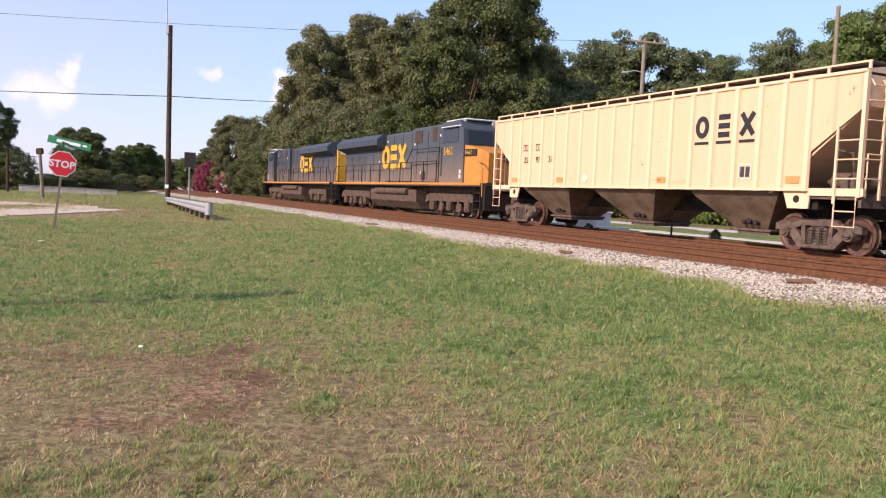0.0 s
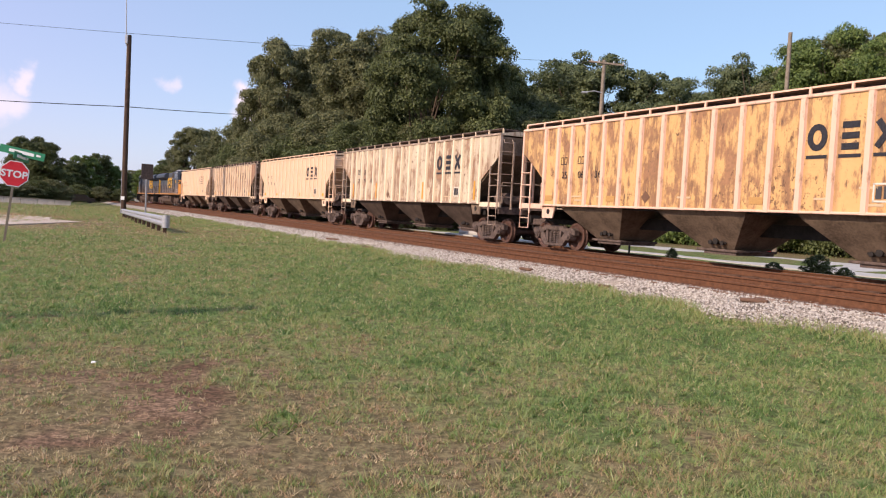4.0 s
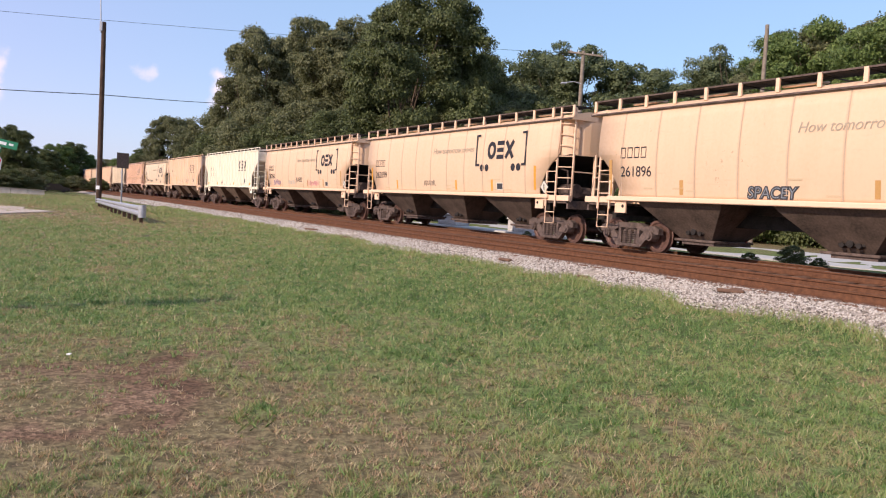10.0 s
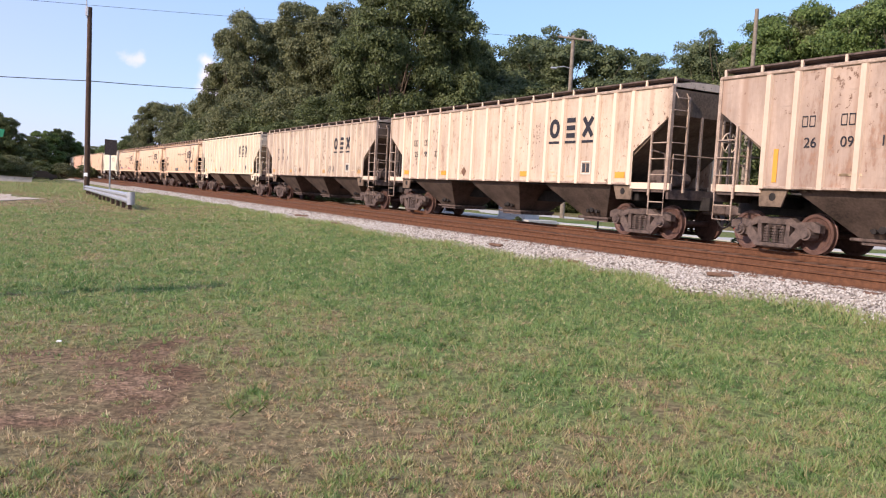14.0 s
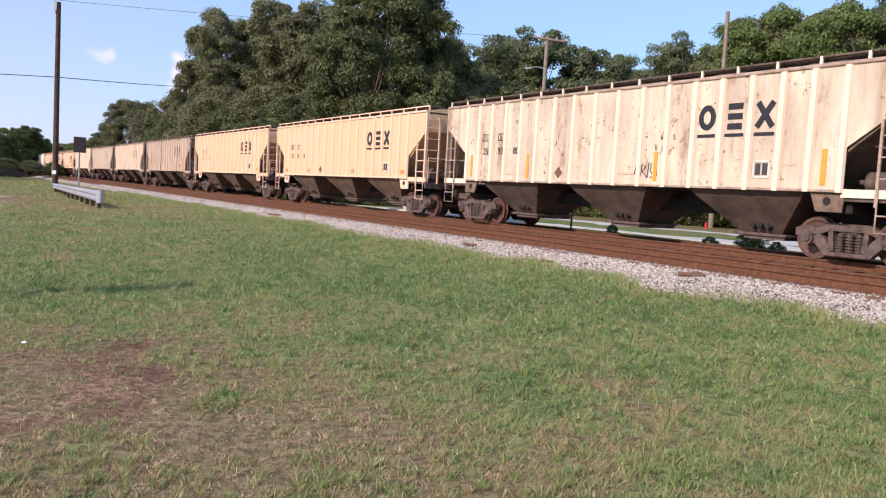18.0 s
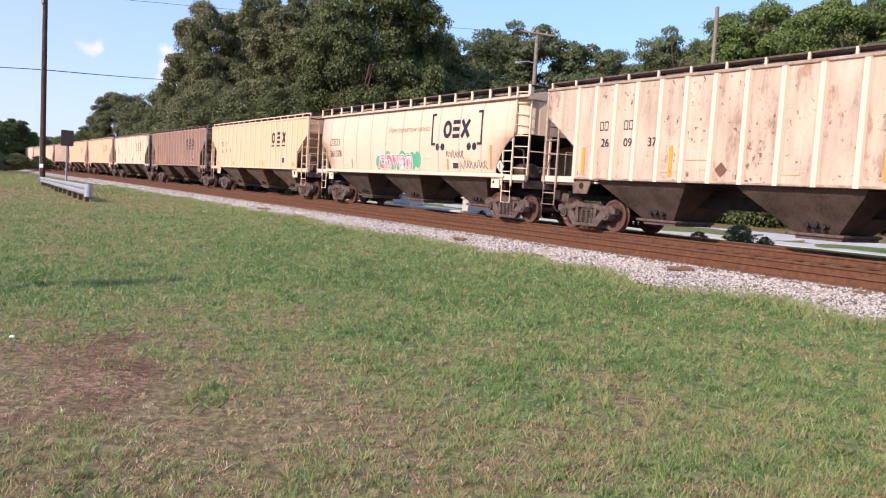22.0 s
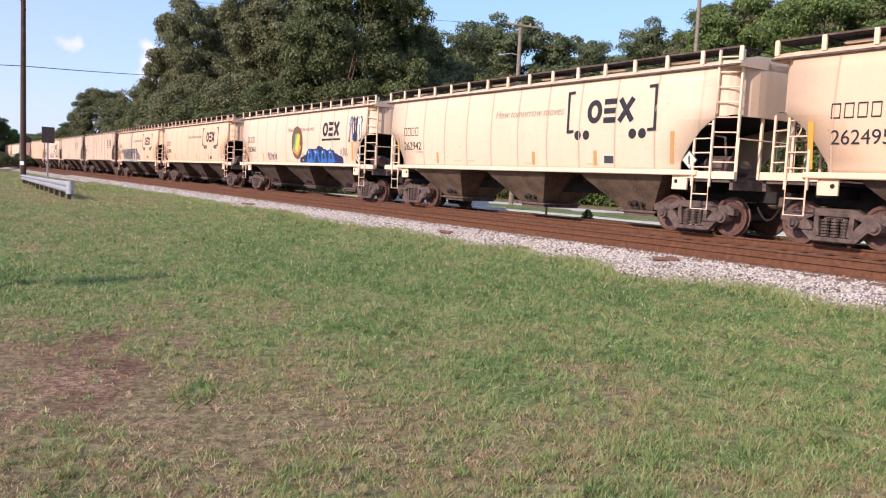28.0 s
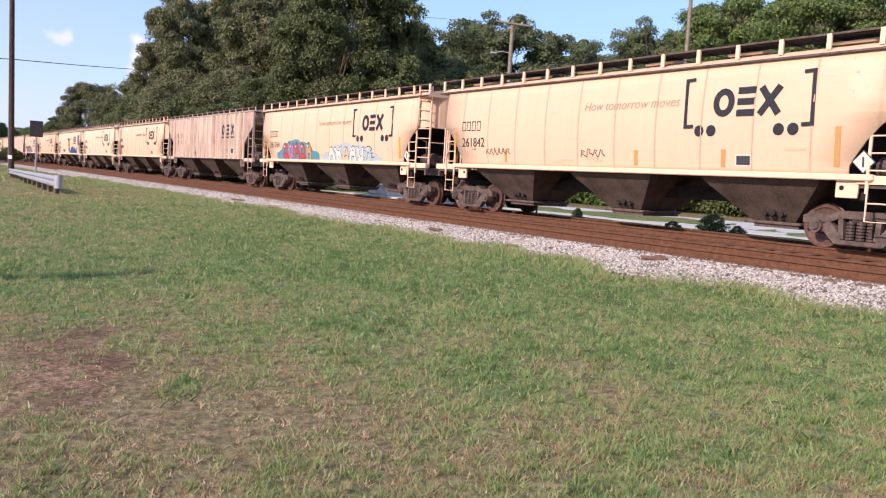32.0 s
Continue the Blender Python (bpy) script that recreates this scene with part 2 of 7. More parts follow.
def car_paint(name, base, rust=0.2, dirt=0.3, rust_tint=(0.235, 0.115, 0.062), seed=0.0, panels=True, streaks=False, road=0.0):
    """Faded hopper paint: panels that weathered differently, rust blooms, vertical streaks and road dirt."""
    m = Mat(name, 0.55)
    v = m.space(shift=(seed * 7.3, seed * 3.1, seed * 1.7))
    streak = m.noise(m.space((1.8, 1.8, 0.30), shift=(seed * 5.1, seed, seed)), 1.6, 6.0, 0.65)
    run = m.noise(m.space((6.0, 6.0, 0.5), shift=(seed * 2.1, seed, seed)), 1.3, 4.0, 0.65)
    blotch = m.noise(v, 1.3, 7.0, 0.66)
    fine = m.noise(v, 11.0, 4.0)
    step = m.t.nodes.new("ShaderNodeTexWhiteNoise")
    step.noise_dimensions = "1D"
    cell = m.t.nodes.new("ShaderNodeMath")
    cell.operation = "FLOOR"
    # counts the sheets along the side: between ribs, which stand closer towards the ends, or between weld seams
    x = m.axis(m.space(), 0)
    if panels:
        sheet = m.plain("MULTIPLY", x, m.plain("ADD", m.plain("MULTIPLY", m.plain("MULTIPLY", x, x), 0.00255), 1.10))
    else:
        sheet = m.plain("MULTIPLY", m.plain("ADD", x, -6.49), 1 / 1.36)
    sheet = m.plain("ADD", sheet, 40.5 if panels else 40.0)
    m.link(m.plain("ADD", sheet, float(31 * round(seed))), cell.inputs[0])
    m.link(cell.outputs[0], step.inputs["W"])
    panel = step.outputs["Value"]
    dim = tuple(c * k for c, k in zip(base, (0.84, 0.80, 0.74)))
    col = m.mix(m.ramp(m.mix(0.35, streak, fine), [(0.42, 0.0), (0.75, min(1.0, 0.25 + dirt))]), base, dim)
    if panels:
        col = m.mix(m.math("MULTIPLY", panel, 0.14 + 0.5 * dirt), col, tuple(c * k for c, k in zip(base, (0.85, 0.81, 0.76))))
    if dirt > 0.3:
        # grey-brown film that ran down the sheets
        film = m.mix(0.5, streak, m.noise(m.space((1.2, 1.2, 0.5), shift=(seed * 1.9, seed, seed)), 0.8, 5.0, 0.6))
        col = m.mix(m.ramp(film, [(0.40, 0.0), (0.58, min(0.9, dirt))]), col, (0.28, 0.20, 0.155))
    drip = m.noise(m.space((1.9, 1.9, 0.75), shift=(seed * 4.7, seed * 2, seed)), 2.6, 8.0, 0.72)
    mask = m.mix(0.38, m.mix(0.4, drip, blotch), m.mix(0.35, streak, run))
    if panels:
        mask = m.mix(0.06, mask, panel)
    low = 0.63 - 0.215 * math.sqrt(rust)
    cover = m.ramp(mask, [(low, 0.0), (low + 0.055, min(0.95, 0.2 + 0.95 * rust ** 0.5))])
    stain = m.ramp(m.mix(0.5, fine, blotch), [(0.3, tuple(c * 0.65 for c in rust_tint)), (0.5, rust_tint), (0.7, tuple(min(1, c * 1.7) for c in rust_tint))])
    col = m.mix(cover, col, stain)
    if rust > 0.12:
        core = m.ramp(m.mix(0.5, drip, run), [(low + 0.10, 0.0), (low + 0.15, 0.85)])
        col = m.mix(core, col, (0.065, 0.036, 0.026))
    if streaks:
        # rust and dirt that ran down along the ribs or the weld seams
        away_from = m.plain("PINGPONG", sheet, 0.5)
        ragged = m.noise(m.space((9.0, 9.0, 0.8), shift=(seed, 0, seed)), 1.0, 5.0, 0.7)
        reach = (0.19 if panels else 0.075) * (0.7 + min(0.8, rust + dirt))
        near = m.math("SUBTRACT", 1.0, m.math("DIVIDE", away_from, reach))
        run_down = m.ramp(m.math("MULTIPLY", near, m.math("ADD", ragged, 0.25)), [(0.22, 0.0), (0.62, min(0.85, (0.30 if panels else 0.22) + 0.7 * (rust + 0.5 * dirt)))])
        col = m.mix(run_down, col, tuple(0.35 * c + 0.65 * k for c, k in zip(base, rust_tint)))
    if streaks:
        # rust blisters and chips, thicker in some places than in others, and scuffs
        chips = m.noise(m.space((1, 1, 0.8), shift=(seed * 3.3, seed, seed * 2.2)), 7.0, 6.0, 0.72)
        where = m.noise(m.space(shift=(seed * 1.1, seed * 2.0, seed)), 0.55, 3.0, 0.6)
        spot = m.math("ADD", m.math("MULTIPLY", chips, 0.72), m.math("MULTIPLY", where, 0.28))
        edge = 0.665 - 0.16 * math.sqrt(min(0.27, rust + 0.2 * dirt))
        col = m.mix(m.ramp(spot, [(edge, 0.0), (edge + 0.03, 0.92 if panels else 0.4)]), col, tuple(c * 0.6 for c in rust_tint))
        scuff = m.noise(m.space((0.5, 0.5, 3.0), shift=(seed, seed * 4.0, seed)), 2.2, 5.0, 0.7)
        col = m.mix(m.ramp(scuff, [(0.60, 0.0), (0.72, 0.10 + 0.5 * dirt)]), col, tuple(0.5 * c for c in base))
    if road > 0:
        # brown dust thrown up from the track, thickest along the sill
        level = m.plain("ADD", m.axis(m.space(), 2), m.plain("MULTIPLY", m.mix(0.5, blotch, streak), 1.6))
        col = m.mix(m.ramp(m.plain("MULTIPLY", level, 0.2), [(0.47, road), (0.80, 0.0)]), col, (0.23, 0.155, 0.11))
    m.color(col).rough(m.ramp(fine, [(0.3, 0.45), (0.7, 0.75)])).bump(fine, 0.08, 0.01)
    return m.m


M = {}
M["ground"] = ground_material()
M["blade"] = blade_material("grass_blade")
M["gravel"] = speckled("pale_gravel", (0.16, 0.135, 0.11), (0.47, 0.41, 0.345), 24.0, 0.9, 0, 0.5)
M["rust_ballast"] = speckled("rusty_ballast", (0.095, 0.057, 0.040), (0.265, 0.155, 0.104), 5.0, 0.95, 0, 0.8)
M["tie"] = speckled("weathered_tie", (0.08, 0.048, 0.035), (0.235, 0.138, 0.092), 6.0, 0.9, 0, 0.4)
M["rail"] = speckled("rusty_rail", (0.07, 0.032, 0.018), (0.21, 0.095, 0.05), 10.0, 0.75, 0.2, 0.1)
M["rail_top"] = speckled("worn_steel", (0.22, 0.17, 0.14), (0.42, 0.34, 0.29), 10.0, 0.4, 0.7, 0.05)
M["running_gear"] = speckled("grimy_and_shaded_steel", (0.045, 0.034, 0.030), (0.20, 0.145, 0.122), 7.0, 0.8, 0.1, 0.25)
M["wheel_tread"] = speckled("rusty_wheel", (0.06, 0.032, 0.024), (0.19, 0.10, 0.075), 9.0, 0.6, 0.3, 0.1)
M["black_steel"] = speckled("sooty_and_shaded_steel", (0.012, 0.011, 0.011), (0.05, 0.042, 0.038), 6.0, 0.75, 0.1, 0.1)
M["hopper_grime"] = speckled("grimy_hopper_bay", (0.060, 0.043, 0.031), (0.255, 0.182, 0.128), 1.7, 0.8, 0, 0.15)
M["sooty_bay"] = speckled("sooty_hopper_bay", (0.040, 0.030, 0.024), (0.165, 0.118, 0.092), 1.7, 0.8, 0, 0.15)
M["rusty_rods"] = speckled("rusty_ladder_steel", (0.17, 0.11, 0.08), (0.58, 0.45, 0.35), 3.0, 0.75, 0, 0.1)
M["lettering"] = speckled("black_lettering", (0.012, 0.012, 0.016), (0.05, 0.05, 0.06), 20.0, 0.7, 0, 0)
M["bark"] = speckled("bark", (0.04, 0.028, 0.02), (0.15, 0.11, 0.08), 9.0, 0.95, 0, 0.8)
M["pole_wood"] = speckled("creosoted_pole", (0.035, 0.022, 0.016), (0.11, 0.07, 0.05), 5.0, 0.9, 0, 0.3)
M["grey_pole"] = speckled("silvered_pole", (0.13, 0.10, 0.075), (0.33, 0.28, 0.22), 5.0, 0.9, 0, 0.3)
M["galvanised"] = speckled("galvanised_steel", (0.27, 0.28, 0.30), (0.48, 0.49, 0.52), 6.0, 0.5, 0.35, 0.05)
M["sign_red"] = speckled("sign_red", (0.60, 0.014, 0.026), (0.76, 0.026, 0.042), 5.0, 0.45, 0, 0)
M["sign_white"] = speckled("sign_white", (0.72, 0.72, 0.72), (0.85, 0.85, 0.85), 5.0, 0.45, 0, 0)
M["sign_green"] = speckled("sign_green", (0.01, 0.16, 0.075), (0.02, 0.24, 0.115), 5.0, 0.45, 0, 0)
M["cable"] = speckled("black_cable", (0.01, 0.01, 0.012), (0.03, 0.03, 0.035), 5.0, 0.7, 0, 0)
M["road"] = speckled("pale_concrete_road", (0.42, 0.40, 0.37), (0.60, 0.58, 0.54), 0.7, 0.9, 0, 0.1)


def leaf_material(name, dark, light):
    m = Mat(name, 0.55)
    r, w = m.island(), m.mix(0.5, m.noise(m.world(), 0.30, 3.0), m.noise(m.world(), 1.1, 3.0))
    col = m.ramp(m.mix(0.55, r, w), [(0.28, dark), (0.5, tuple((a + b) / 2 for a, b in zip(dark, light))), (0.74, light)])
    m.color(col)
    m.b.inputs["Specular IOR Level"].default_value = 0.3
    see_through(m, 0.24, col)
    return m.m


M["leaf_oak"] = leaf_material("oak_leaf", (0.079, 0.090, 0.040), (0.228, 0.232, 0.104))
M["leaf_dark"] = leaf_material("dark_leaf", (0.050, 0.066, 0.024), (0.155, 0.18, 0.062))
M["leaf_pine"] = leaf_material("pine_needles", (0.066, 0.092, 0.042), (0.185, 0.215, 0.096))
M["leaf_bright"] = leaf_material("young_leaf", (0.07, 0.115, 0.028), (0.19, 0.25, 0.07))
M["leaf_pink"] = leaf_material("crape_myrtle_bloom", (0.16, 0.035, 0.06), (0.46, 0.10, 0.16))

# ---- mesh helpers ----


class Geo:
    """Collects plain pieces into one mesh."""

    def __init__(self):
        self.v, self.f = [], []

    def quad_strip(self, rings, closed=True, caps=True):
        base, n = len(self.v), len(rings[0])
        for r in rings:
            self.v += [tuple(p) for p in r]
        for i in range(len(rings) - 1):
            for j in range(n if closed else n - 1):
                a, b = base + i * n + j, base + i * n + (j + 1) % n
                self.f.append((a, b, b + n, a + n))
        if caps and closed:
            self.f.append(tuple(base + j for j in reversed(range(n))))
            self.f.append(tuple(base + (len(rings) - 1) * n + j for j in range(n)))
        return self

    def box(self, c, s, rot=None, chamfer=0.0):
        x, y, z = (k / 2 for k in s)
        e = min(chamfer, x, y, z)
        ring = [(-x + e, -y), (x - e, -y), (x, -y + e), (x, y - e), (x - e, y), (-x + e, y), (-x, y - e), (-x, -y + e)] if e else [(-x, -y), (x, -y), (x, y), (-x, y)]
        rings = []
        if e:
            small = [(px * (1 - e / x), py * (1 - e / y)) for px, py in ring]
            levels = [(-z, small), (-z + e, ring), (z - e, ring), (z, small)]
        else:
            levels = [(-z, ring), (z, ring)]
        for lz, r in levels:
            pts = [Vector((px, py, lz)) for px, py in r]
            if rot is not None:
                pts = [rot @ p for p in pts]
            rings.append([(p.x + c[0], p.y + c[1], p.z + c[2]) for p in pts])
        return self.quad_strip(rings)

    def cyl(self, a, b, r, r2=None, n=10):
        a, b = Vector(a), Vector(b)
        q = (b - a).to_track_quat("Z", "Y")
        r2 = r if r2 is None else r2
        rings = []
        for p, k in ((a, r), (b, r2)):
            rings.append([p + q @ Vector((k * math.cos(i * math.tau / n), k * math.sin(i * math.tau / n), 0)) for i in range(n)])
        return self.quad_strip(rings)

    def tube(self, pts, r, n=6):
        """One round bar through all the points."""
        pts = [Vector(p) for p in pts]
        rings = []
        for i, p in enumerate(pts):
            way = (pts[min(i + 1, len(pts) - 1)] - pts[max(i - 1, 0)]).normalized()
            one = way.cross(Vector((0.13, 0.31, 0.94)) if abs(way.z) < 0.9 else Vector((0.94, 0.31, 0.13))).normalized()
            two = way.cross(one)
            rings.append([p + (one * math.cos(k * math.tau / n) + two * math.sin(k * math.tau / n)) * r for k in range(n)])
        return self.quad_strip(rings)

    def prism(self, poly, a, b, axis="y"):
        """poly in the plane across axis, from a to b along it."""
        put = {"y": lambda p, k: (p[0], k, p[1]), "x": lambda p, k: (k, p[0], p[1]), "z": lambda p, k: (p[0], p[1], k)}[axis]
        return self.quad_strip([[put(p, a) for p in poly], [put(p, b) for p in poly]])

    def face(self, *pts):
        base = len(self.v)
        self.v += [tuple(p) for p in pts]
        self.f.append(tuple(range(base, base + len(pts))))
        return self

    def mesh(self, name, smooth=False):
        me = bpy.data.meshes.new(name)
        me.from_pydata(self.v, [], self.f)
        bm = bmesh.new()
        bm.from_mesh(me)
        bmesh.ops.recalc_face_normals(bm, faces=bm.faces)
        bm.to_mesh(me)
        bm.free()
        if smooth:
            me.polygons.foreach_set("use_smooth", [True] * len(me.polygons))
        return me


def part(name, me, material, parent=None, label="", at=None):
    """Links a mesh as one object, under parent if given; the material sits on the object so that meshes can be shared."""
    if isinstance(me, Geo):
        me = me.mesh(name)
    if not me.materials:
        me.materials.append(material)
    ob = new(name, me)
    if me.materials[0] != material:
        ob.material_slots[0].link = "OBJECT"
        ob.material_slots[0].material = material
    if parent is not None:
        ob.parent = parent
    if at is not None:
        ob.matrix_basis = at
    if label:
        tagged(ob, label)
    return ob


LETTERS = {}


def letter_mesh(words, size, shear=0.0, space=1.0, fat=0.0):
    key = (words, size, shear, space, fat)
    if key not in LETTERS:
        cu = bpy.data.curves.new("words", "FONT")
        cu.body, cu.size, cu.shear, cu.space_character, cu.extrude = words, size, shear, space, 0.002
        cu.offset = fat
        ob = bpy.data.objects.new("words", cu)
        LETTERS[key] = bpy.data.meshes.new_from_object(ob)
        bpy.data.objects.remove(ob)
    return LETTERS[key]


# ---- the line of the track ----
TURN = 24.87                                     # the track runs this far left of +y
U = Vector((-math.sin(radians(TURN)), math.cos(radians(TURN)), 0))
N = Vector((math.cos(radians(TURN)), math.sin(radians(TURN)), 0))
MAIN, NEAR = 16.8, 12.5                          # lateral place of both tracks' middles
RAIL = 0.60                                      # height of the rail tops


def along(s, lat, z=0.0):
    """Pose at s metres along the track: x runs with the train, y towards the camera's side."""
    p = U * s + N * lat
    return pose(p.x, p.y, z, 0, 0, 90 + TURN)


def spot(az, dist, z=0.0, turn=0.0):
    """Pose at a bearing (degrees right of +y) and distance from where the camera stands."""
    return pose(dist * math.sin(radians(az)), dist * math.cos(radians(az)), z, 0, 0, turn)


def lat_of(x, y):
    return x * N.x + y * N.y


def smooth(a, b, k):
    k = max(0.0, min(1.0, (k - a) / (b - a)))
    return k * k * (3 - 2 * k)


def ground_height(x, y):
    lat = lat_of(x, y)
    z = 0.05 * noise.noise((x * 0.15, y * 0.15, 0)) * smooth(2, 10, abs(x) + abs(y)) + 0.018 * noise.noise((x * 0.9, y * 0.9, 3))
    bed = smooth(7.6, 11.2, lat) * (1 - smooth(19.5, 23.5, lat))
    far = smooth(22, 30, lat) * 0.25
    return z * (1 - bed) + 0.22 * bed + far


# ---- the ground, one sheet to the horizon ----
def blob(x, y, cx, cy, rx, ry, turn=0.0):
    c, s = math.cos(radians(turn)), math.sin(radians(turn))
    u, v = (x - cx) * c + (y - cy) * s, -(x - cx) * s + (y - cy) * c
    return math.exp(-((u / rx) ** 2 + (v / ry) ** 2))


def dryness(x, y):
    """How dry the turf is: 0 lush, 1 worn to straw."""
    n = noise.noise
    b = 0.315 + 0.14 * n((x * 0.33, y * 0.33, 7)) + 0.22 * n((x * 1.05, y * 1.05, 2)) + 0.28 * n((x * 3.1, y * 3.1, 4)) + (0.26 * n((x * 8.5, y * 8.5, 9)) if abs(x) + abs(y) < 40 else 0.0)
    lat = lat_of(x, y)
    b -= 0.08 * smooth(3.8, 6.5, lat) * smooth(40, 20, y)
    b += 0.16 * smooth(6.6, 4.2, y) + 0.05 * smooth(1.0, -4.0, x)
    # the worn corner, its straw-coloured spots, and green tufts that stand in it
    b += 0.34 * blob(x, y, -1.9, 5.9, 1.6, 1.7) + 0.14 * blob(x, y, -1.0, 4.8, 1.7, 1.5) + 0.30 * blob(x, y, -2.3, 5.1, 0.5, 0.5) + 0.34 * blob(x, y, -0.4, 5.1, 0.85, 0.5) + 0.20 * blob(x, y, -1.3, 5.35, 0.45, 0.35) + 0.25 * blob(x, y, -3.6, 5.6, 1.0, 1.2)
    b -= 0.45 * blob(x, y, -0.89, 5.85, 0.20, 0.22) + 0.30 * blob(x, y, -1.58, 4.75, 0.32, 0.32) + 0.15 * blob(x, y, -1.9, 4.2, 0.6, 0.3)
    # drier and lusher patches of the lawn
    b += 0.12 * blob(x, y, 1.8, 9.6, 1.3, 0.45) + 0.12 * blob(x, y, 4.2, 8.7, 0.6, 0.3) + 0.10 * blob(x, y, 1.4, 4.6, 0.8, 0.4)
    b -= 0.09 * blob(x, y, -3.0, 14.0, 5.0, 4.0) + 0.12 * blob(x, y, 4.6, 7.4, 1.4, 0.8) + 0.12 * blob(x, y, 2.6, 7.2, 0.7, 0.5) + 0.10 * blob(x, y, 1.2, 12.5, 4.0, 1.6)
    b += 0.22 * smooth(33, 37, lat) + 0.03 * smooth(27, 36, y) * smooth(11, 8, lat)
    b += 0.10 * blob(x, y, -12.5, 39.0, 2.0, 4.0) + 0.55 * blob(x, y, -17.2, 38.5, 2.2, 5.5) + 0.45 * blob(x, y, -24.0, 46.0, 5.0, 6.0) + 0.16 * blob(x, y, -10.2, 36.0, 2.5, 5.0)
    return min(1.0, max(0.06, b))


def bare_soil(x, y):
    n = noise.noise((x * 2.4, y * 2.4, 1))
    worn = (0.9 + 1.2 * n) * blob(x, y, -1.72, 6.3, 0.55, 0.85) + (0.8 + 0.9 * n) * blob(x, y, -1.9, 7.5, 0.9, 0.45) + 0.5 * blob(x, y, -2.9, 7.0, 0.8, 0.3) + 0.35 * blob(x, y, 1.3, 3.9, 0.5, 0.2)
    worn += (0.55 + 0.8 * n) * (blob(x, y, -2.4, 5.0, 0.55, 0.4) + blob(x, y, -0.6, 5.15, 0.5, 0.3) + blob(x, y, -1.5, 5.5, 0.25, 0.5) + 0.6 * blob(x, y, -2.1, 4.3, 0.5, 0.35) + 0.5 * blob(x, y, -0.1, 4.7, 0.5, 0.25) + 0.5 * blob(x, y, -3.3, 6.6, 0.9, 0.6))
    return min(1.0, max(0.0, worn + 0.5 * noise.noise((x * 1.6, y * 1.6, 11)) - 0.12))


def make_ground():
    def steps(a, b, near, grow):
        out, k, d = [a], a, near
        while k < b:
            k += d
            d *= grow
            out.append(min(k, b))
        return out
    xs = sorted({-v for v in steps(0, 2000, 0.22, 1.035)} | set(steps(0, 2000, 0.22, 1.035)))
    ys = sorted({-v for v in steps(0, 2000, 0.5, 1.09)} | set(steps(0, 2000, 0.22, 1.028)))
    vs = [(x, y, ground_height(x, y)) for y in ys for x in xs]
    n = len(xs)
    fs = [(j * n + i, j * n + i + 1, j * n + n + i + 1, j * n + n + i) for j in range(len(ys) - 1) for i in range(n - 1)]
    me = bpy.data.meshes.new("ground")
    me.from_pydata(vs, [], fs)
    me.polygons.foreach_set("use_smooth", [True] * len(fs))
    me.attributes.new("dry", "FLOAT", "POINT").data.foreach_set("value", [dryness(x, y) for x, y, z in vs])
    me.attributes.new("soil", "FLOAT", "POINT").data.foreach_set("value", [bare_soil(x, y) if abs(x) < 14 and -2 < y < 16 else 0.0 for x, y, z in vs])
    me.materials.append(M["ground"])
    tagged(new("ground", me), "mown summer grass with worn brown earth patches", "ground", kind="structure")


make_ground()

TRACK_A, TRACK_B = -600.0, 680.0


def gravel_edge(s):
    """Where the lawn meets the gravel, seen across the track."""
    return 10.36 + 0.40 * noise.noise((s * 0.21, 4, 0)) + 0.34 * noise.noise((s * 0.8, 9, 0)) - 0.55 * math.exp(-((s - 9.2) / 0.7) ** 2) + 0.25 * math.exp(-((s - 7.4) / 0.8) ** 2)


def make_bed():
    """Ballast under both tracks: rusty between the shoulders, pale gravel towards the grass."""
    prof = [(24.2, 0.05), (21.4, 0.16), (19.6, 0.40), (11.2, 0.40), (11.2, 0.05)]
    g = Geo()
    rings = []
    s = TRACK_A
    while s <= TRACK_B:
        m = along(s, 0)
        rings.append([m @ Vector((0, -lat, z + 0.02 * noise.noise((s * 0.4, lat, 1)))) for lat, z in prof])
        s += 1.0 if -10 < s < 120 else 10.0
    g.quad_strip(rings)
    tagged(part("track_bed", g, M["rust_ballast"]), "rust-stained ballast under two parallel tracks", "ballast", kind="structure")
    g = Geo()
    rings = []
    s = TRACK_A
    while s <= TRACK_B:
        m = along(s, 0)
        edge = gravel_edge(s)
        rings.append([m @ Vector((0, -lat, z)) for lat, z in ((11.3, 0.425), (11.0, 0.37), (edge + 0.3, 0.27), (edge - 0.1, 0.19), (edge - 0.1, -0.1), (11.3, -0.1))])
        s += 0.5 if -10 < s < 90 else 8.0
    g.quad_strip(rings)
    tagged(part("gravel_shoulder", g, M["gravel"]), "pale grey crushed-stone ballast shoulder beside the grass", "gravel", kind="structure")


make_bed()


def rail_profile():
    half = [(0.07, 0), (0.07, 0.012), (0.012, 0.03), (0.009, 0.125), (0.036, 0.137), (0.036, 0.168), (0.03, 0.172)]
    return half + [(-y, z) for y, z in reversed(half)]


def make_rails():
    prof = rail_profile()
    for lat in (MAIN - 0.7535, MAIN + 0.7535, NEAR - 0.7535, NEAR + 0.7535):
        g = Geo().prism(prof, TRACK_A, TRACK_B, "x")
        rail = part("rail", g, M["rail"], at=along(0, lat, RAIL - 0.172))
        busy = lat > 15
        tagged(rail, "steel running rail, worn bright on top under the train" if busy else "brown rusted running rail of the empty track", "rail", "rails of the double track", "structure")
        if busy:
            part("running_surface", Geo().box((((TRACK_A + TRACK_B) / 2), 0, 0.1735), (TRACK_B - TRACK_A, 0.05, 0.003)), M["rail_top"], rail)


make_rails()

# ---- the train ----
# distance of the first car's front coupling along the track, over time (metres)


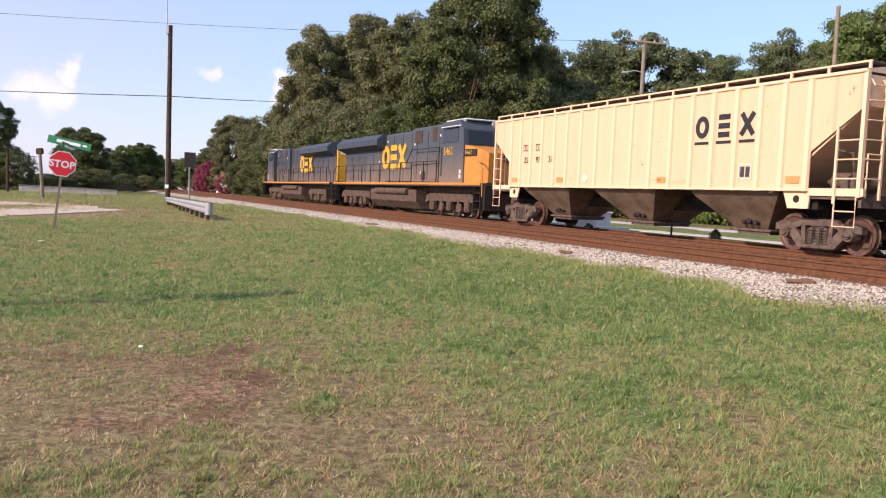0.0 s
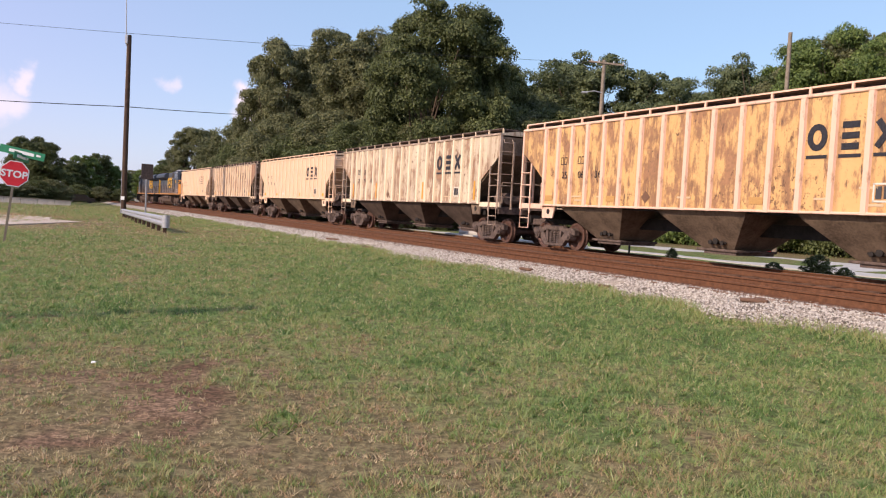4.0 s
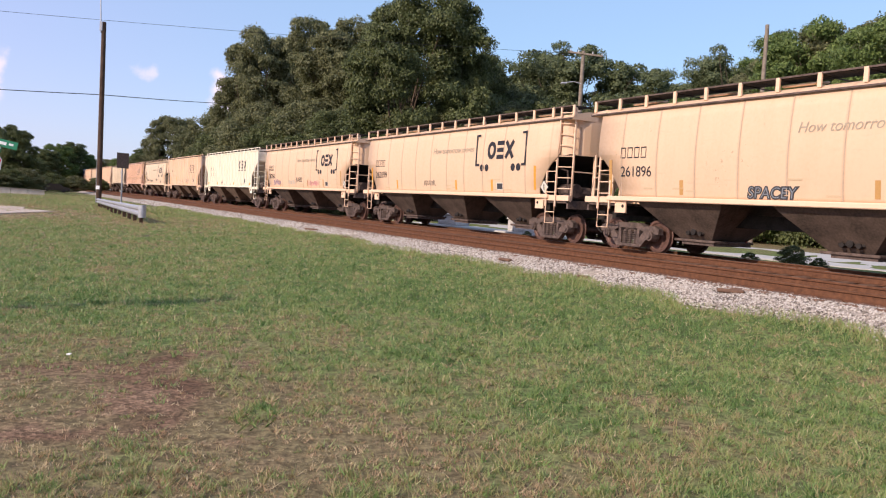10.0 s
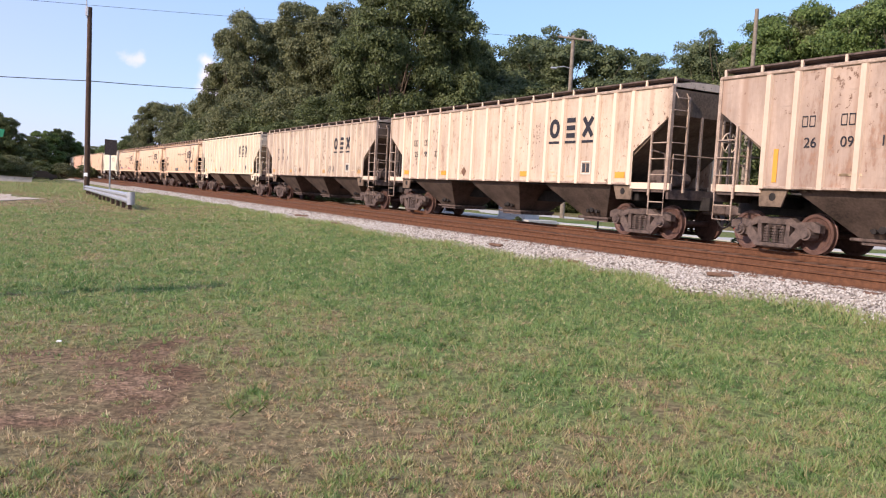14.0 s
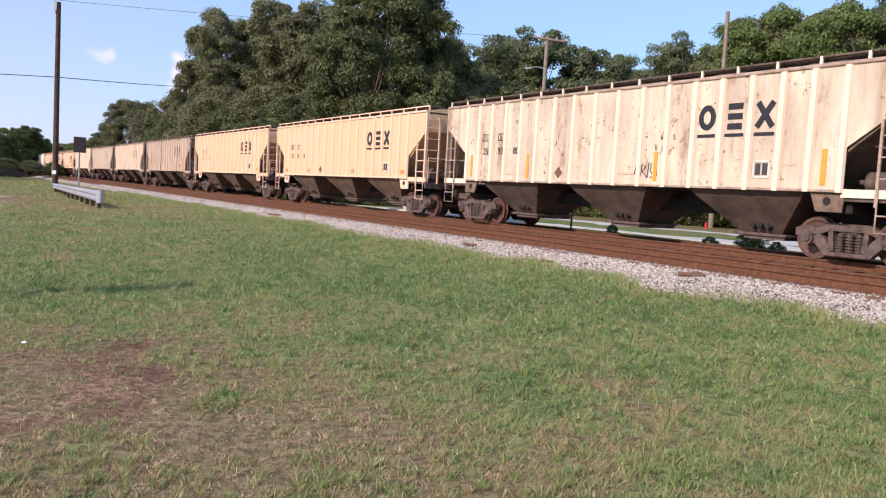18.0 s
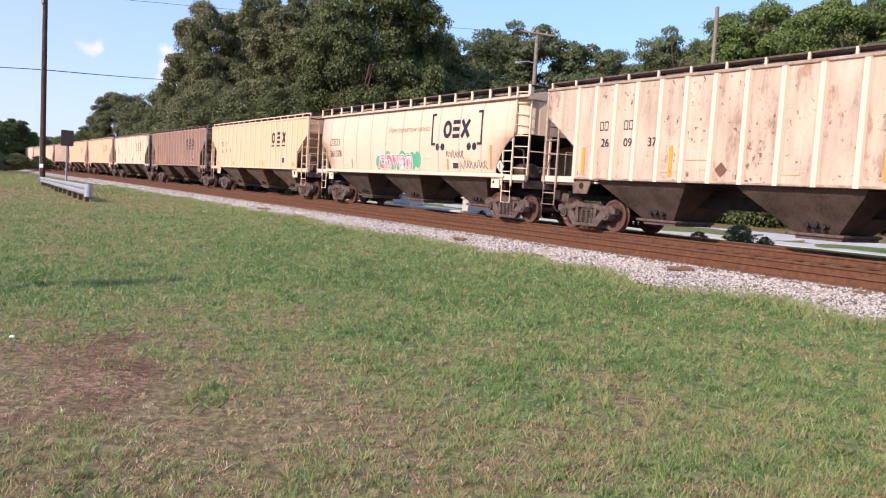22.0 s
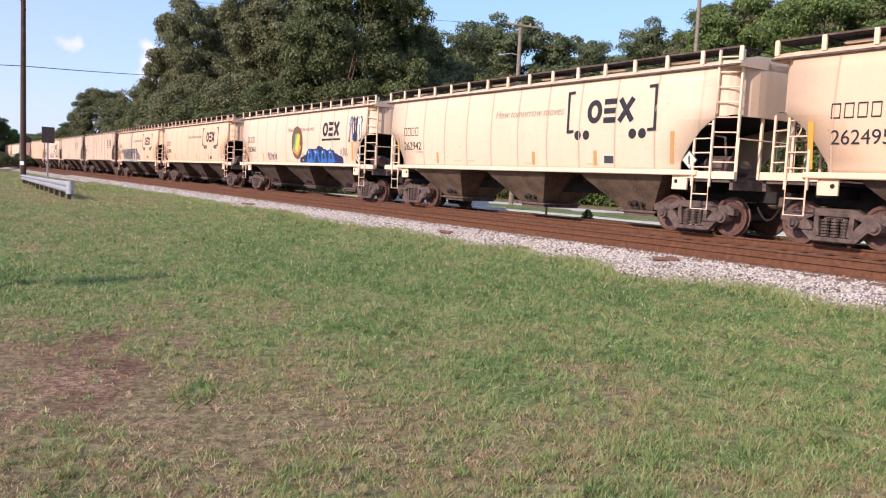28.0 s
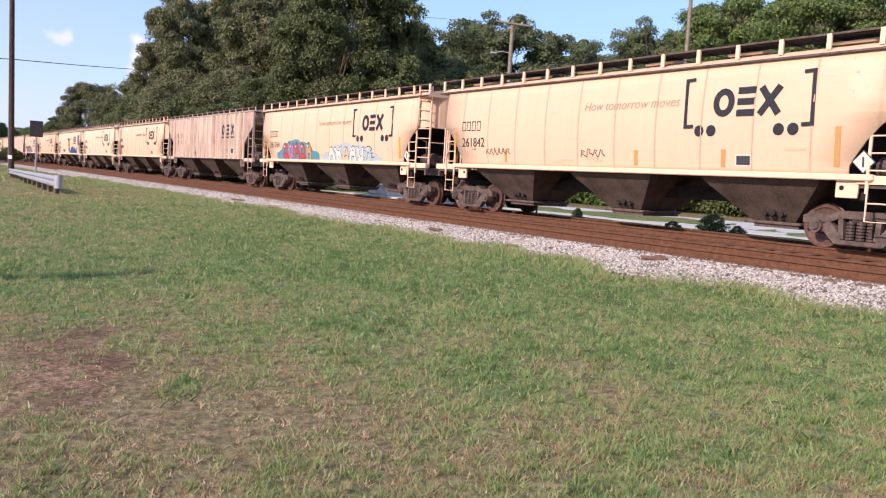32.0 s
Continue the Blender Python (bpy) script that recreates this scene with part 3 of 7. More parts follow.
def front(t):
    return 29.296 + 17.1078 * t - 0.01819 * t * t


PITCH = {"ribbed": 18.27, "smooth": 17.05, "engine": 22.5}
SLACK = {6: 0.42, 7: 0.38, 8: 0.05, 9: -0.28, 10: -0.24, 20: -0.15, 21: 0.12, 23: -0.04, 24: 0.08, 25: -0.65, 26: -0.8, 27: -0.6, 28: -0.15, 30: 0.14}   # stretched or bunched couplings
WHEEL = 0.457
SEAM = 1.36                                      # distance of the weld seams
RIBS = [k * x for k in (-1, 1) for x in (0.45, 1.36, 2.24, 3.08, 3.88, 4.70, 5.48, 6.22, 6.95)]   # the ribs stand closer towards the ends
MOVING, ROLLING = [], []


def truck_meshes():
    out = {}
    # side frame, seen along y: an arched casting with a spring window and two journal ends
    g = Geo()
    top = [(-1.2, 0.5), (-1.2, 0.66), (-1.0, 0.74), (-0.62, 0.70), (-0.45, 0.80), (0.45, 0.80), (0.62, 0.70), (1.0, 0.74), (1.2, 0.66), (1.2, 0.5), (0.9, 0.52), (0.6, 0.56), (0.4, 0.64), (-0.4, 0.64), (-0.6, 0.56), (-0.9, 0.52)]
    g.prism(top, -0.09, 0.09)
    for k in (-1, 1):
        g.prism([(k * 0.98, 0.40), (k * 0.62, 0.58), (k * 0.34, 0.26), (k * 0.40, 0.10), (k * 0.50, 0.12), (k * 0.72, 0.34)], -0.085, 0.085)
        g.prism([(k * 0.30, 0.22), (k * 0.42, 0.22), (k * 0.44, 0.66), (k * 0.34, 0.66)], -0.08, 0.08)
        g.cyl((k * 0.889, -0.11, WHEEL), (k * 0.889, 0.15, WHEEL), 0.17, 0.14, 12)
        g.cyl((k * 0.889, 0.15, WHEEL), (k * 0.889, 0.19, WHEEL), 0.10, 0.08, 10)
    g.box((0, 0, 0.15), (0.94, 0.20, 0.10), chamfer=0.02)
    out["side_frame"] = g.mesh("side_frame")
    g = Geo()
    for k in (-0.21, 0, 0.21):
        for j in range(6):
            g.cyl((k, 0, 0.22 + j * 0.062), (k, 0, 0.255 + j * 0.062), 0.085, n=8)
        g.cyl((k, 0, 0.2), (k, 0, 0.6), 0.05, n=6)
    out["spring"] = g.mesh("spring")
    g = Geo().box((0, 0, 0.66), (0.42, 2.1, 0.2), chamfer=0.04).cyl((0, 0, 0.74), (0, 0, 0.95), 0.2)
    g.box((0, 0, 0.42), (0.10, 1.9, 0.12))
    for k in (-0.36, 0.36):
        g.box((k, 0, 0.38), (0.12, 1.8, 0.14))
    out["bolster"] = g.mesh("bolster")
    g = Geo()
    for k in (-1, 1):
        rings = []
        for y, r in ((0.66, 0.10), (0.66, 0.36), (0.68, 0.41), (0.66, WHEEL + 0.025), (0.69, WHEEL + 0.025), (0.70, WHEEL), (0.80, WHEEL), (0.80, 0.39), (0.775, 0.36), (0.755, 0.18), (0.80, 0.14), (0.80, 0.08)):
            rings.append([(r * math.cos(i * math.tau / 24), k * y, r * math.sin(i * math.tau / 24)) for i in range(24)])
        g.quad_strip(rings)
    out["wheelset"] = g.cyl((0, -1.05, 0), (0, 1.05, 0), 0.08, n=10).mesh("wheelset")
    return out


TRUCK = truck_meshes()


def add_truck(car, x, gear, k0):
    bolster = part("truck", TRUCK["bolster"], M["running_gear"], car, "grimy cast-steel bogie with two wheelsets", pose(x, 0, 0))
    for y in (-1.0, 1.0):
        part("side_frame", TRUCK["side_frame"], gear, bolster, at=pose(0, y, 0))
        part("spring_nest", TRUCK["spring"], M["running_gear"], bolster, at=pose(0, y, 0))
    for k in (-0.889, 0.889):
        w = part("wheelset", TRUCK["wheelset"], M["wheel_tread"], bolster, at=pose(k, 0, WHEEL))
        ROLLING.append((w, k, k0))
    return bolster


EAVE, SILL, HALF = 4.05, 1.48, 1.58
CAR = {}
ENDS = {"ribbed": (8.36, 6.96), "smooth": (8.02, 6.72)}    # end of the body, inner end of the cut-away corner


def bay_mesh(w):
    """One discharge bay: a trough that narrows to its gate."""
    g = Geo()
    b = 0.54
    g.quad_strip([[(-w, -HALF + 0.1, 1.43), (w, -HALF + 0.1, 1.43), (w, HALF - 0.1, 1.43), (-w, HALF - 0.1, 1.43)],
                  [(-w * 0.93, -HALF + 0.2, 1.28), (w * 0.93, -HALF + 0.2, 1.28), (w * 0.93, HALF - 0.2, 1.28), (-w * 0.93, HALF - 0.2, 1.28)],
                  [(-b, -0.66, 0.46), (b, -0.66, 0.46), (b, 0.66, 0.46), (-b, 0.66, 0.46)]])
    return g.mesh("bay")


def rungs(g, a, b, heights, r=0.017):
    """Round rungs between two uprights, given as (x, y)."""
    for z in heights:
        g.cyl((a[0], a[1], z), (b[0], b[1], z), r, n=6)
    return g


def stirrup(g, x0, x1, y, top, foot):
    """The bent step that hangs under the sill."""
    return g.tube([(x0, y, top), (x0, y, foot), (x1, y, foot), (x1, y, top)], 0.02)


def climbing(kind):
    """Ladders and posts of one end, built at the front corner on the near side."""
    E, C = ENDS[kind]
    o = {}
    y = HALF + 0.01
    if kind == "ribbed":
        # side ladder: its outer upright is the corner post, its inner one ends under the slanted cut
        g = Geo().box((E - 0.62, y, 2.02), (0.055, 0.045, 1.72))
        rungs(g, (E - 0.62, y), (E - 0.03, y), (1.72, 2.14, 2.56))
        o["ladder"] = stirrup(g, E - 0.6, E - 0.06, y, 1.35, 0.66).cyl((E - 0.6, y, 1.0), (E - 0.06, y, 1.0), 0.017, n=6).mesh("ladder")
        g = Geo().box((E + 0.06, HALF - 0.56, 2.52), (0.05, 0.055, 2.5))
        rungs(g, (E + 0.06, HALF - 0.56), (E + 0.06, HALF - 0.06), (1.72, 2.14, 2.56, 2.98, 3.40))
        o["end_ladder"] = g.tube([(E + 0.01, HALF - 0.12, 3.86), (E + 0.10, HALF - 0.12, 3.72), (E + 0.10, HALF - 0.5, 3.72), (E + 0.01, HALF - 0.5, 3.86)], 0.018).mesh("end_ladder")
        g = Geo()
        for p in (0.42, -0.42):
            g.box((E - 0.02, p, 2.30), (0.06, 0.07, 2.0))
        o["end_stanchion"] = g.mesh("end_stanchion")
    else:
        g = Geo().box((E - 1.06, y, 1.90), (0.05, 0.045, 1.5)).box((E - 0.56, y, 2.02), (0.05, 0.045, 1.74))
        rungs(g, (E - 1.06, y), (E - 0.56, y), (1.60, 1.93, 2.26, 2.59))
        o["ladder"] = stirrup(g, E - 1.04, E - 0.58, y, 1.35, 0.62).cyl((E - 1.04, y, 0.97), (E - 0.58, y, 0.97), 0.017, n=6).mesh("ladder")
        g = Geo().box((E - 0.52, y - 0.02, 3.54), (0.05, 0.05, 1.44)).box((E - 0.06, HALF - 0.24, 2.78), (0.05, 0.05, 2.96))
        o["end_ladder"] = rungs(g, (E - 0.52, y - 0.02), (E - 0.06, HALF - 0.24), (1.72, 2.06, 2.40, 2.74, 3.08, 3.42, 3.76, 4.10)).mesh("end_ladder")
        g = Geo().box((E - 0.06, HALF - 0.24, 2.02), (0.05, 0.05, 1.44))
        o["end_ladder_low"] = rungs(g, (E - 0.52, y - 0.02), (E - 0.06, HALF - 0.24), (1.72, 2.06, 2.40)).mesh("end_ladder")
        o["end_stanchion"] = Geo().box((E - 0.05, 0.62, 2.04), (0.06, 0.06, 1.5)).box((E - 0.05, -0.5, 2.04), (0.06, 0.06, 1.5)).mesh("end_stanchion")
    return o


def shared_parts(kind):
    E, C = ENDS[kind]
    o = {}
    o["gate"] = Geo().box((0, 0, 0.42), (1.42, 1.5, 0.07), chamfer=0.015).box((-0.1, 0, 0.35), (1.1, 1.4, 0.07)).mesh("gate")
    g = Geo().cyl((0, 0, 0), (0, 0.12, 0), 0.085, n=10).cyl((0.2, -0.02, -0.04), (0.2, 0.1, -0.04), 0.06, n=8).cyl((-0.2, -0.02, -0.04), (-0.2, 0.1, -0.04), 0.06, n=8)
    o["gate_drive"] = g.box((0, 0.03, -0.02), (0.62, 0.05, 0.06)).mesh("gate_drive")
    o["centre_sill"] = Geo().box((0, 0, 1.0), (2 * E + 0.6, 0.5, 0.34)).mesh("centre_sill")
    # added flat plate closes the hollow body; its black stands for shade between bays
    o["floor_sheet"] = Geo().box((0, 0, 1.40), (2 * C - 0.1, 2 * HALF - 0.3, 0.03)).mesh("floor_sheet")
    # pieces of one end, built at the front
    g = Geo().box((E - 0.72, 0, 1.30), (1.5, 2 * HALF - 0.14, 0.08)).box((E - 0.02, 0, 1.22), (0.09, 2 * HALF - 0.14, 0.26))
    o["end_platform"] = g.mesh("end_platform")
    o["body_bolster"] = Geo().box((C, 0, 1.13), (0.36, 2.75, 0.26), chamfer=0.03).mesh("body_bolster")
    poly = [(C - 0.68, SILL - 0.03), (C + 0.10, SILL - 0.03), (C + 0.06, 1.03), (C - 0.52, 1.03)] if kind == "ribbed" else [(C - 0.40, SILL - 0.03), (C + 0.06, SILL - 0.03), (C + 0.04, 1.06), (C - 0.40, 1.06)]
    o["gusset"] = Geo().prism(poly, HALF - 0.09, HALF - 0.045).mesh("gusset")
    o["jacking_hole"] = Geo().cyl((C - 0.28, HALF - 0.08, 1.25), (C - 0.28, HALF - 0.04, 1.25), 0.09 if kind == "ribbed" else 0.05, n=16).mesh("jacking_hole")
    o["end_sill"] = Geo().box(((C + E) / 2 + 0.05, HALF - 0.06, 1.42), (E - C + 0.06, 0.08, 0.17)).mesh("end_sill")
    o.update(climbing(kind))
    o["handrail"] = Geo().tube([(E + 0.05, -1.45, 1.3), (E + 0.05, -1.45, 2.25), (E + 0.05, 0.7, 2.25), (E + 0.05, 0.7, 1.3)], 0.022).mesh("handrail")
    g = Geo().box((E + 0.32, 0, 0.86), (0.75, 0.28, 0.24), chamfer=0.04).box((E + 0.66, 0.06, 0.86), (0.34, 0.22, 0.30), chamfer=0.06)
    o["coupler"] = g.mesh("coupler")
    pts = [Vector((E + 0.3 + 0.1 * i, 0.38, 0.72 - 0.3 * math.sin(i * math.pi / 6))) for i in range(7)]
    o["brake_hose"] = Geo().tube(pts, 0.028).mesh("brake_hose")
    o["brake_cylinder"] = Geo().cyl((-E + 0.55, 0.75, 1.68), (-E + 1.25, 0.75, 1.68), 0.22, n=16).cyl((-E + 1.25, 0.75, 1.68), (-E + 1.5, 0.75, 1.68), 0.06).mesh("brake_cylinder")
    g = Geo()
    n = 18
    for i in range(n):
        a, b = i * math.tau / n, (i + 1) * math.tau / n
        g.cyl((-E - 0.06, -0.6 + 0.27 * math.cos(a), 2.7 + 0.27 * math.sin(a)), (-E - 0.06, -0.6 + 0.27 * math.cos(b), 2.7 + 0.27 * math.sin(b)), 0.018, n=5)
    for i in range(3):
        a = i * math.pi / 3
        g.cyl((-E - 0.06, -0.6 - 0.27 * math.cos(a), 2.7 - 0.27 * math.sin(a)), (-E - 0.06, -0.6 + 0.27 * math.cos(a), 2.7 + 0.27 * math.sin(a)), 0.014, n=5)
    o["brake_wheel"] = g.mesh("brake_wheel")
    o["reservoir"] = Geo().cyl((-E + 0.75, 0.1, 1.62), (-E + 0.75, 1.0, 1.62), 0.2, n=14).mesh("reservoir")
    o["brake_pipe"] = Geo().tube([(-E + 0.4, 1.2, 1.38), (-E + 0.5, 1.2, 2.3), (-E + 1.0, 1.15, 2.4)], 0.03).mesh("brake_pipe")
    return o


def walkway_mesh(E, cross, rise):
    """Roof running board: open slats on cross bearers, and its two edge rails."""
    z = EAVE + rise
    g = Geo()
    for y in (0.86, 0.99, 1.12, 1.25, 1.38):
        for k in (-1, 1):
            g.box((0, k * y, z - 0.02), (2 * E, 0.10, 0.03))
    for i in range(cross + 1):
        x = -E + 0.04 + (2 * E - 0.08) * i / cross
        g.box((x, 0, z - 0.045), (0.05, 2 * HALF - 0.24, 0.02))
    edge = Geo().box((0, HALF - 0.12, z), (2 * E, 0.035, 0.04))
    post = Geo().box((0, 0, EAVE + rise / 2 - 0.02), (0.06 if rise < 0.25 else 0.10, 0.045, rise + 0.06))
    hatch = Geo().box((0, 0.98, EAVE + 0.14), (0.9, 0.5, 0.06), Matrix.Rotation(radians(-9), 3, "X"), 0.02)
    return {"walkway": g.mesh("walkway"), "edge_rail": edge.mesh("edge_rail"), "walk_post": post.mesh("walk_post"), "hatch": hatch.mesh("hatch")}


def ribbed_meshes():
    """A three-bay covered hopper with outside ribs."""
    o = shared_parts("ribbed")
    E, C = ENDS["ribbed"]
    side = [(-E, EAVE), (-E, 3.28), (-C, 2.30), (-C, SILL), (C, SILL), (C, 2.30), (E, 3.28), (E, EAVE)]
    o["side_sheet"] = Geo().prism(side, HALF - 0.06, HALF - 0.01).mesh("side_sheet")
    cross = [(-HALF, EAVE - 0.04), (-HALF, EAVE + 0.02), (-0.9, EAVE + 0.13), (0, EAVE + 0.16), (0.9, EAVE + 0.13), (HALF, EAVE + 0.02), (HALF, EAVE - 0.04)]
    o["roof"] = Geo().prism(cross, -E, E, "x").mesh("roof")
    o["rib"] = Geo().prism([(-0.085, HALF - 0.012), (-0.06, HALF + 0.052), (0.06, HALF + 0.052), (0.085, HALF - 0.012)], SILL - 0.05, EAVE - 0.05, "z").mesh("rib")
    o["side_sill"] = Geo().box((0, HALF - 0.02, SILL - 0.02), (2 * C + 0.1, 0.13, 0.06), chamfer=0.012).mesh("side_sill")
    o["top_chord"] = Geo().box((0, HALF - 0.01, EAVE - 0.01), (2 * E, 0.09, 0.08), chamfer=0.015).mesh("top_chord")
    w = HALF - 0.07
    g = Geo().quad_strip([[(E, -w, EAVE - 0.1), (E, w, EAVE - 0.1), (E - 0.06, w, EAVE - 0.1), (E - 0.06, -w, EAVE - 0.1)],
                          [(E, -w, 3.28), (E, w, 3.28), (E - 0.06, w, 3.28), (E - 0.06, -w, 3.28)],
                          [(5.9, -w, 1.38), (5.9, w, 1.38), (5.8, w, 1.38), (5.8, -w, 1.38)]])
    o["end_slope"] = g.mesh("end_slope")
    o["end_post"] = Geo().box((E - 0.03, HALF - 0.04, (1.3 + EAVE) / 2), (0.09, 0.10, EAVE - 1.3 - 0.02)).mesh("end_post")
    o["bay"] = bay_mesh(1.55)
    o.update(walkway_mesh(E, 16, 0.20))
    return o


def smooth_meshes():
    """A covered hopper with plain, slightly bulging sides and rounded end openings."""
    o = shared_parts("smooth")
    E, C = ENDS["smooth"]
    top = EAVE - 0.16
    levels = [1.52, 1.60, 1.68, 1.8, 1.98, 2.17, 2.31, 2.45, 2.55, 2.63, 2.68, 2.72, 3.0, 3.3, 3.6, top]

    def bulge(z):
        return 0.11 * math.sin(math.pi * min(1, max(0, (z - 1.45) / (top - 1.35)))) ** 0.8

    def reach(z):
        return float(np.interp(z, [1.5, 1.68, 1.8, 2.17, 2.45, 2.63, 2.7], [6.55, 6.56, 6.63, 6.88, 7.13, 7.36, E - 0.5]))
    rings = []
    for z in levels:
        x, y = reach(z), HALF - 0.05 + bulge(z)
        xs = [-x + 2 * x * i / 12 for i in range(13)]
        rings.append([(p, y, z) for p in xs] + [(p, y - 0.04, z) for p in reversed(xs)])
    o["side_sheet"] = Geo().quad_strip(rings).mesh("side_sheet")
    o["side_sheet"].polygons.foreach_set("use_smooth", [True] * len(o["side_sheet"].polygons))
    cross = [(-HALF + 0.02, top - 0.02), (-HALF + 0.02, top + 0.04), (-1.34, EAVE + 0.0), (-0.9, EAVE + 0.10), (0, EAVE + 0.14), (0.9, EAVE + 0.10), (1.34, EAVE + 0.0), (HALF - 0.02, top + 0.04), (HALF - 0.02, top - 0.02)]
    o["roof"] = Geo().prism(cross, -E, E, "x").mesh("roof")
    o["rib"] = Geo().quad_strip([[(-0.02, HALF - 0.055 + bulge(z), z), (0.02, HALF - 0.055 + bulge(z), z), (0.012, HALF - 0.040 + bulge(z), z), (-0.012, HALF - 0.040 + bulge(z), z)] for z in levels]).mesh("seam")
    o["side_sill"] = Geo().box((0, HALF - 0.02, SILL - 0.02), (2 * C + 0.7, 0.14, 0.13), chamfer=0.02).mesh("side_sill")
    o["top_chord"] = Geo().box((0, HALF - 0.01, top + 0.01), (2 * E, 0.10, 0.05), chamfer=0.01).mesh("top_chord")
    w = HALF - 0.07
    # rounded end sheet above the end platform, and the steep slope sheet behind it
    plan = [(E - 0.62 * (1 - math.sqrt(max(0.0, 1 - (max(0, abs(y) - 0.55) / (w - 0.55)) ** 2))), y) for y in [w * math.sin(radians(a)) for a in range(-90, 91, 10)]]
    o["end_sheet"] = Geo().quad_strip([[(x, y, z) for x, y in plan] + [(x - 0.05, y * 0.97, z) for x, y in reversed(plan)] for z in (EAVE - 0.02, 2.78)]).mesh("end_sheet")
    g = Geo().quad_strip([[(E - 0.12, -w + 0.1, 2.80), (E - 0.12, w - 0.1, 2.80), (E - 0.2, w - 0.1, 2.80), (E - 0.2, -w + 0.1, 2.80)],
                          [(5.9, -w + 0.1, 2.55), (5.9, w - 0.1, 2.55), (5.8, w - 0.1, 2.5), (5.8, -w + 0.1, 2.5)],
                          [(5.6, -w + 0.1, 1.38), (5.6, w - 0.1, 1.38), (5.5, w - 0.1, 1.38), (5.5, -w + 0.1, 1.38)]])
    o["end_slope"] = g.mesh("end_slope")
    o["bay"] = bay_mesh(1.5)
    o.update(walkway_mesh(E, 15, 0.26))
    return o


CAR["ribbed"], CAR["smooth"] = ribbed_meshes(), smooth_meshes()


def mark_meshes():
    """The owner's mark as plain dark shapes, not lettered, and the small painted panels."""
    h, w, t = 0.60, 0.50, 0.14
    ring = Geo()
    n = 16
    pts = [(math.cos(i * math.tau / n), math.sin(i * math.tau / n)) for i in range(n)]
    ring.quad_strip([[(0.25 * c, y, 0.3 * s) for c, s in pts] for y in (-0.01, 0.01)], caps=False)
    ring.quad_strip([[(0.11 * c, y, 0.16 * s) for c, s in pts] for y in (-0.01, 0.01)], caps=False)
    ring.quad_strip([[(0.25 * c, -0.01, 0.3 * s) for c, s in pts], [(0.11 * c, -0.01, 0.16 * s) for c, s in pts]], caps=False)
    bars = Geo()
    for z in (-h / 2 + t / 2, 0, h / 2 - t / 2):
        bars.box((0, 0, z), (w - 0.10, 0.02, t))
    cross = Geo()
    for k in (-1, 1):
        cross.box((0, 0, 0), (t, 0.02 + 0.002 * k, h * 1.14), Matrix.Rotation(radians(k * 36), 3, "Y"))
    return {"ring": ring.mesh("mark_ring"), "bars": bars.mesh("mark_bars"), "cross": cross.mesh("mark_cross"),
            "bracket": Geo().box((0, 0, 0), (0.085, 0.02, 1.15)).box((-0.10, 0, 0.54), (0.26, 0.022, 0.075)).box((-0.10, 0, -0.54), (0.26, 0.022, 0.075)).mesh("mark_bracket"),
            "blob": Geo().prism([(0.5 * math.copysign(abs(math.cos(a)) ** 0.6, math.cos(a)), 0.5 * math.copysign(abs(math.sin(a)) ** 0.6, math.sin(a))) for a in [k * math.tau / 24 for k in range(24)]], -0.008, 0.008).mesh("blob"),
            "shard": Geo().prism([(-0.5, -0.5), (-0.05, -0.44), (0.18, 0.05), (0.5, 0.5), (0.0, 0.42), (-0.2, 0.0)], -0.008, 0.008).mesh("shard"), "wedge": Geo().prism([(-0.5, -0.18), (0.1, -0.5), (0.5, 0.1), (0.15, 0.5), (-0.35, 0.3)], -0.008, 0.008).mesh("wedge"),
            "dot": Geo().cyl((0, -0.01, 0), (0, 0.01, 0), 0.13, n=18).mesh("mark_dot"), "bar": Geo().box((0, 0, 0), (1, 0.016, 1)).mesh("lettering_bar"),
            "diamond": Geo().prism([(0, -0.21), (0.21, 0), (0, 0.21), (-0.21, 0)], -0.01, 0.01).mesh("placard"),
            "frame": Geo().box((0, 0, 0.18), (0.44, 0.018, 0.04)).box((0, 0, -0.18), (0.44, 0.018, 0.04)).box((0.20, 0, 0), (0.04, 0.018, 0.4)).box((-0.20, 0, 0), (0.04, 0.018, 0.4)).mesh("label_frame")}


MARK = mark_meshes()
PAINT = {name: speckled("paint_" + name, tuple(k * 0.75 for k in c), c, 6.0, 0.6, 0, 0) for name, c in {
    "orange": (0.78, 0.36, 0.04), "amber": (0.56, 0.31, 0.10), "pale": (0.74, 0.70, 0.60), "grey": (0.42, 0.43, 0.42), "charcoal": (0.05, 0.05, 0.055), "blue": (0.03, 0.16, 0.52), "cyan": (0.12, 0.46, 0.52),
    "pink": (0.60, 0.15, 0.27), "red": (0.52, 0.06, 0.07), "green": (0.10, 0.45, 0.24), "violet": (0.12, 0.08, 0.34), "sand": (0.66, 0.49, 0.31), "yellow": (0.80, 0.58, 0.06), "navy": (0.02, 0.03, 0.10), "rustbrown": (0.18, 0.09, 0.05), "seam": (0.56, 0.41, 0.29), "teal": (0.09, 0.28, 0.33), "powder": (0.46, 0.52, 0.52), "faint": (0.42, 0.35, 0.255), "steel": (0.20, 0.205, 0.21), "slate": (0.26, 0.29, 0.33)}.items()}

fade = Mat("paint_fading", 0.6)
fade.color(fade.ramp(fade.noise(fade.space((1.4, 1.4, 1.4)), 1.3, 3.0), [(0.36, (0.55, 0.07, 0.15)), (0.46, (0.70, 0.24, 0.36)), (0.54, (0.74, 0.70, 0.74)), (0.64, (0.42, 0.33, 0.52))]))
PAINT["fading"] = fade.m


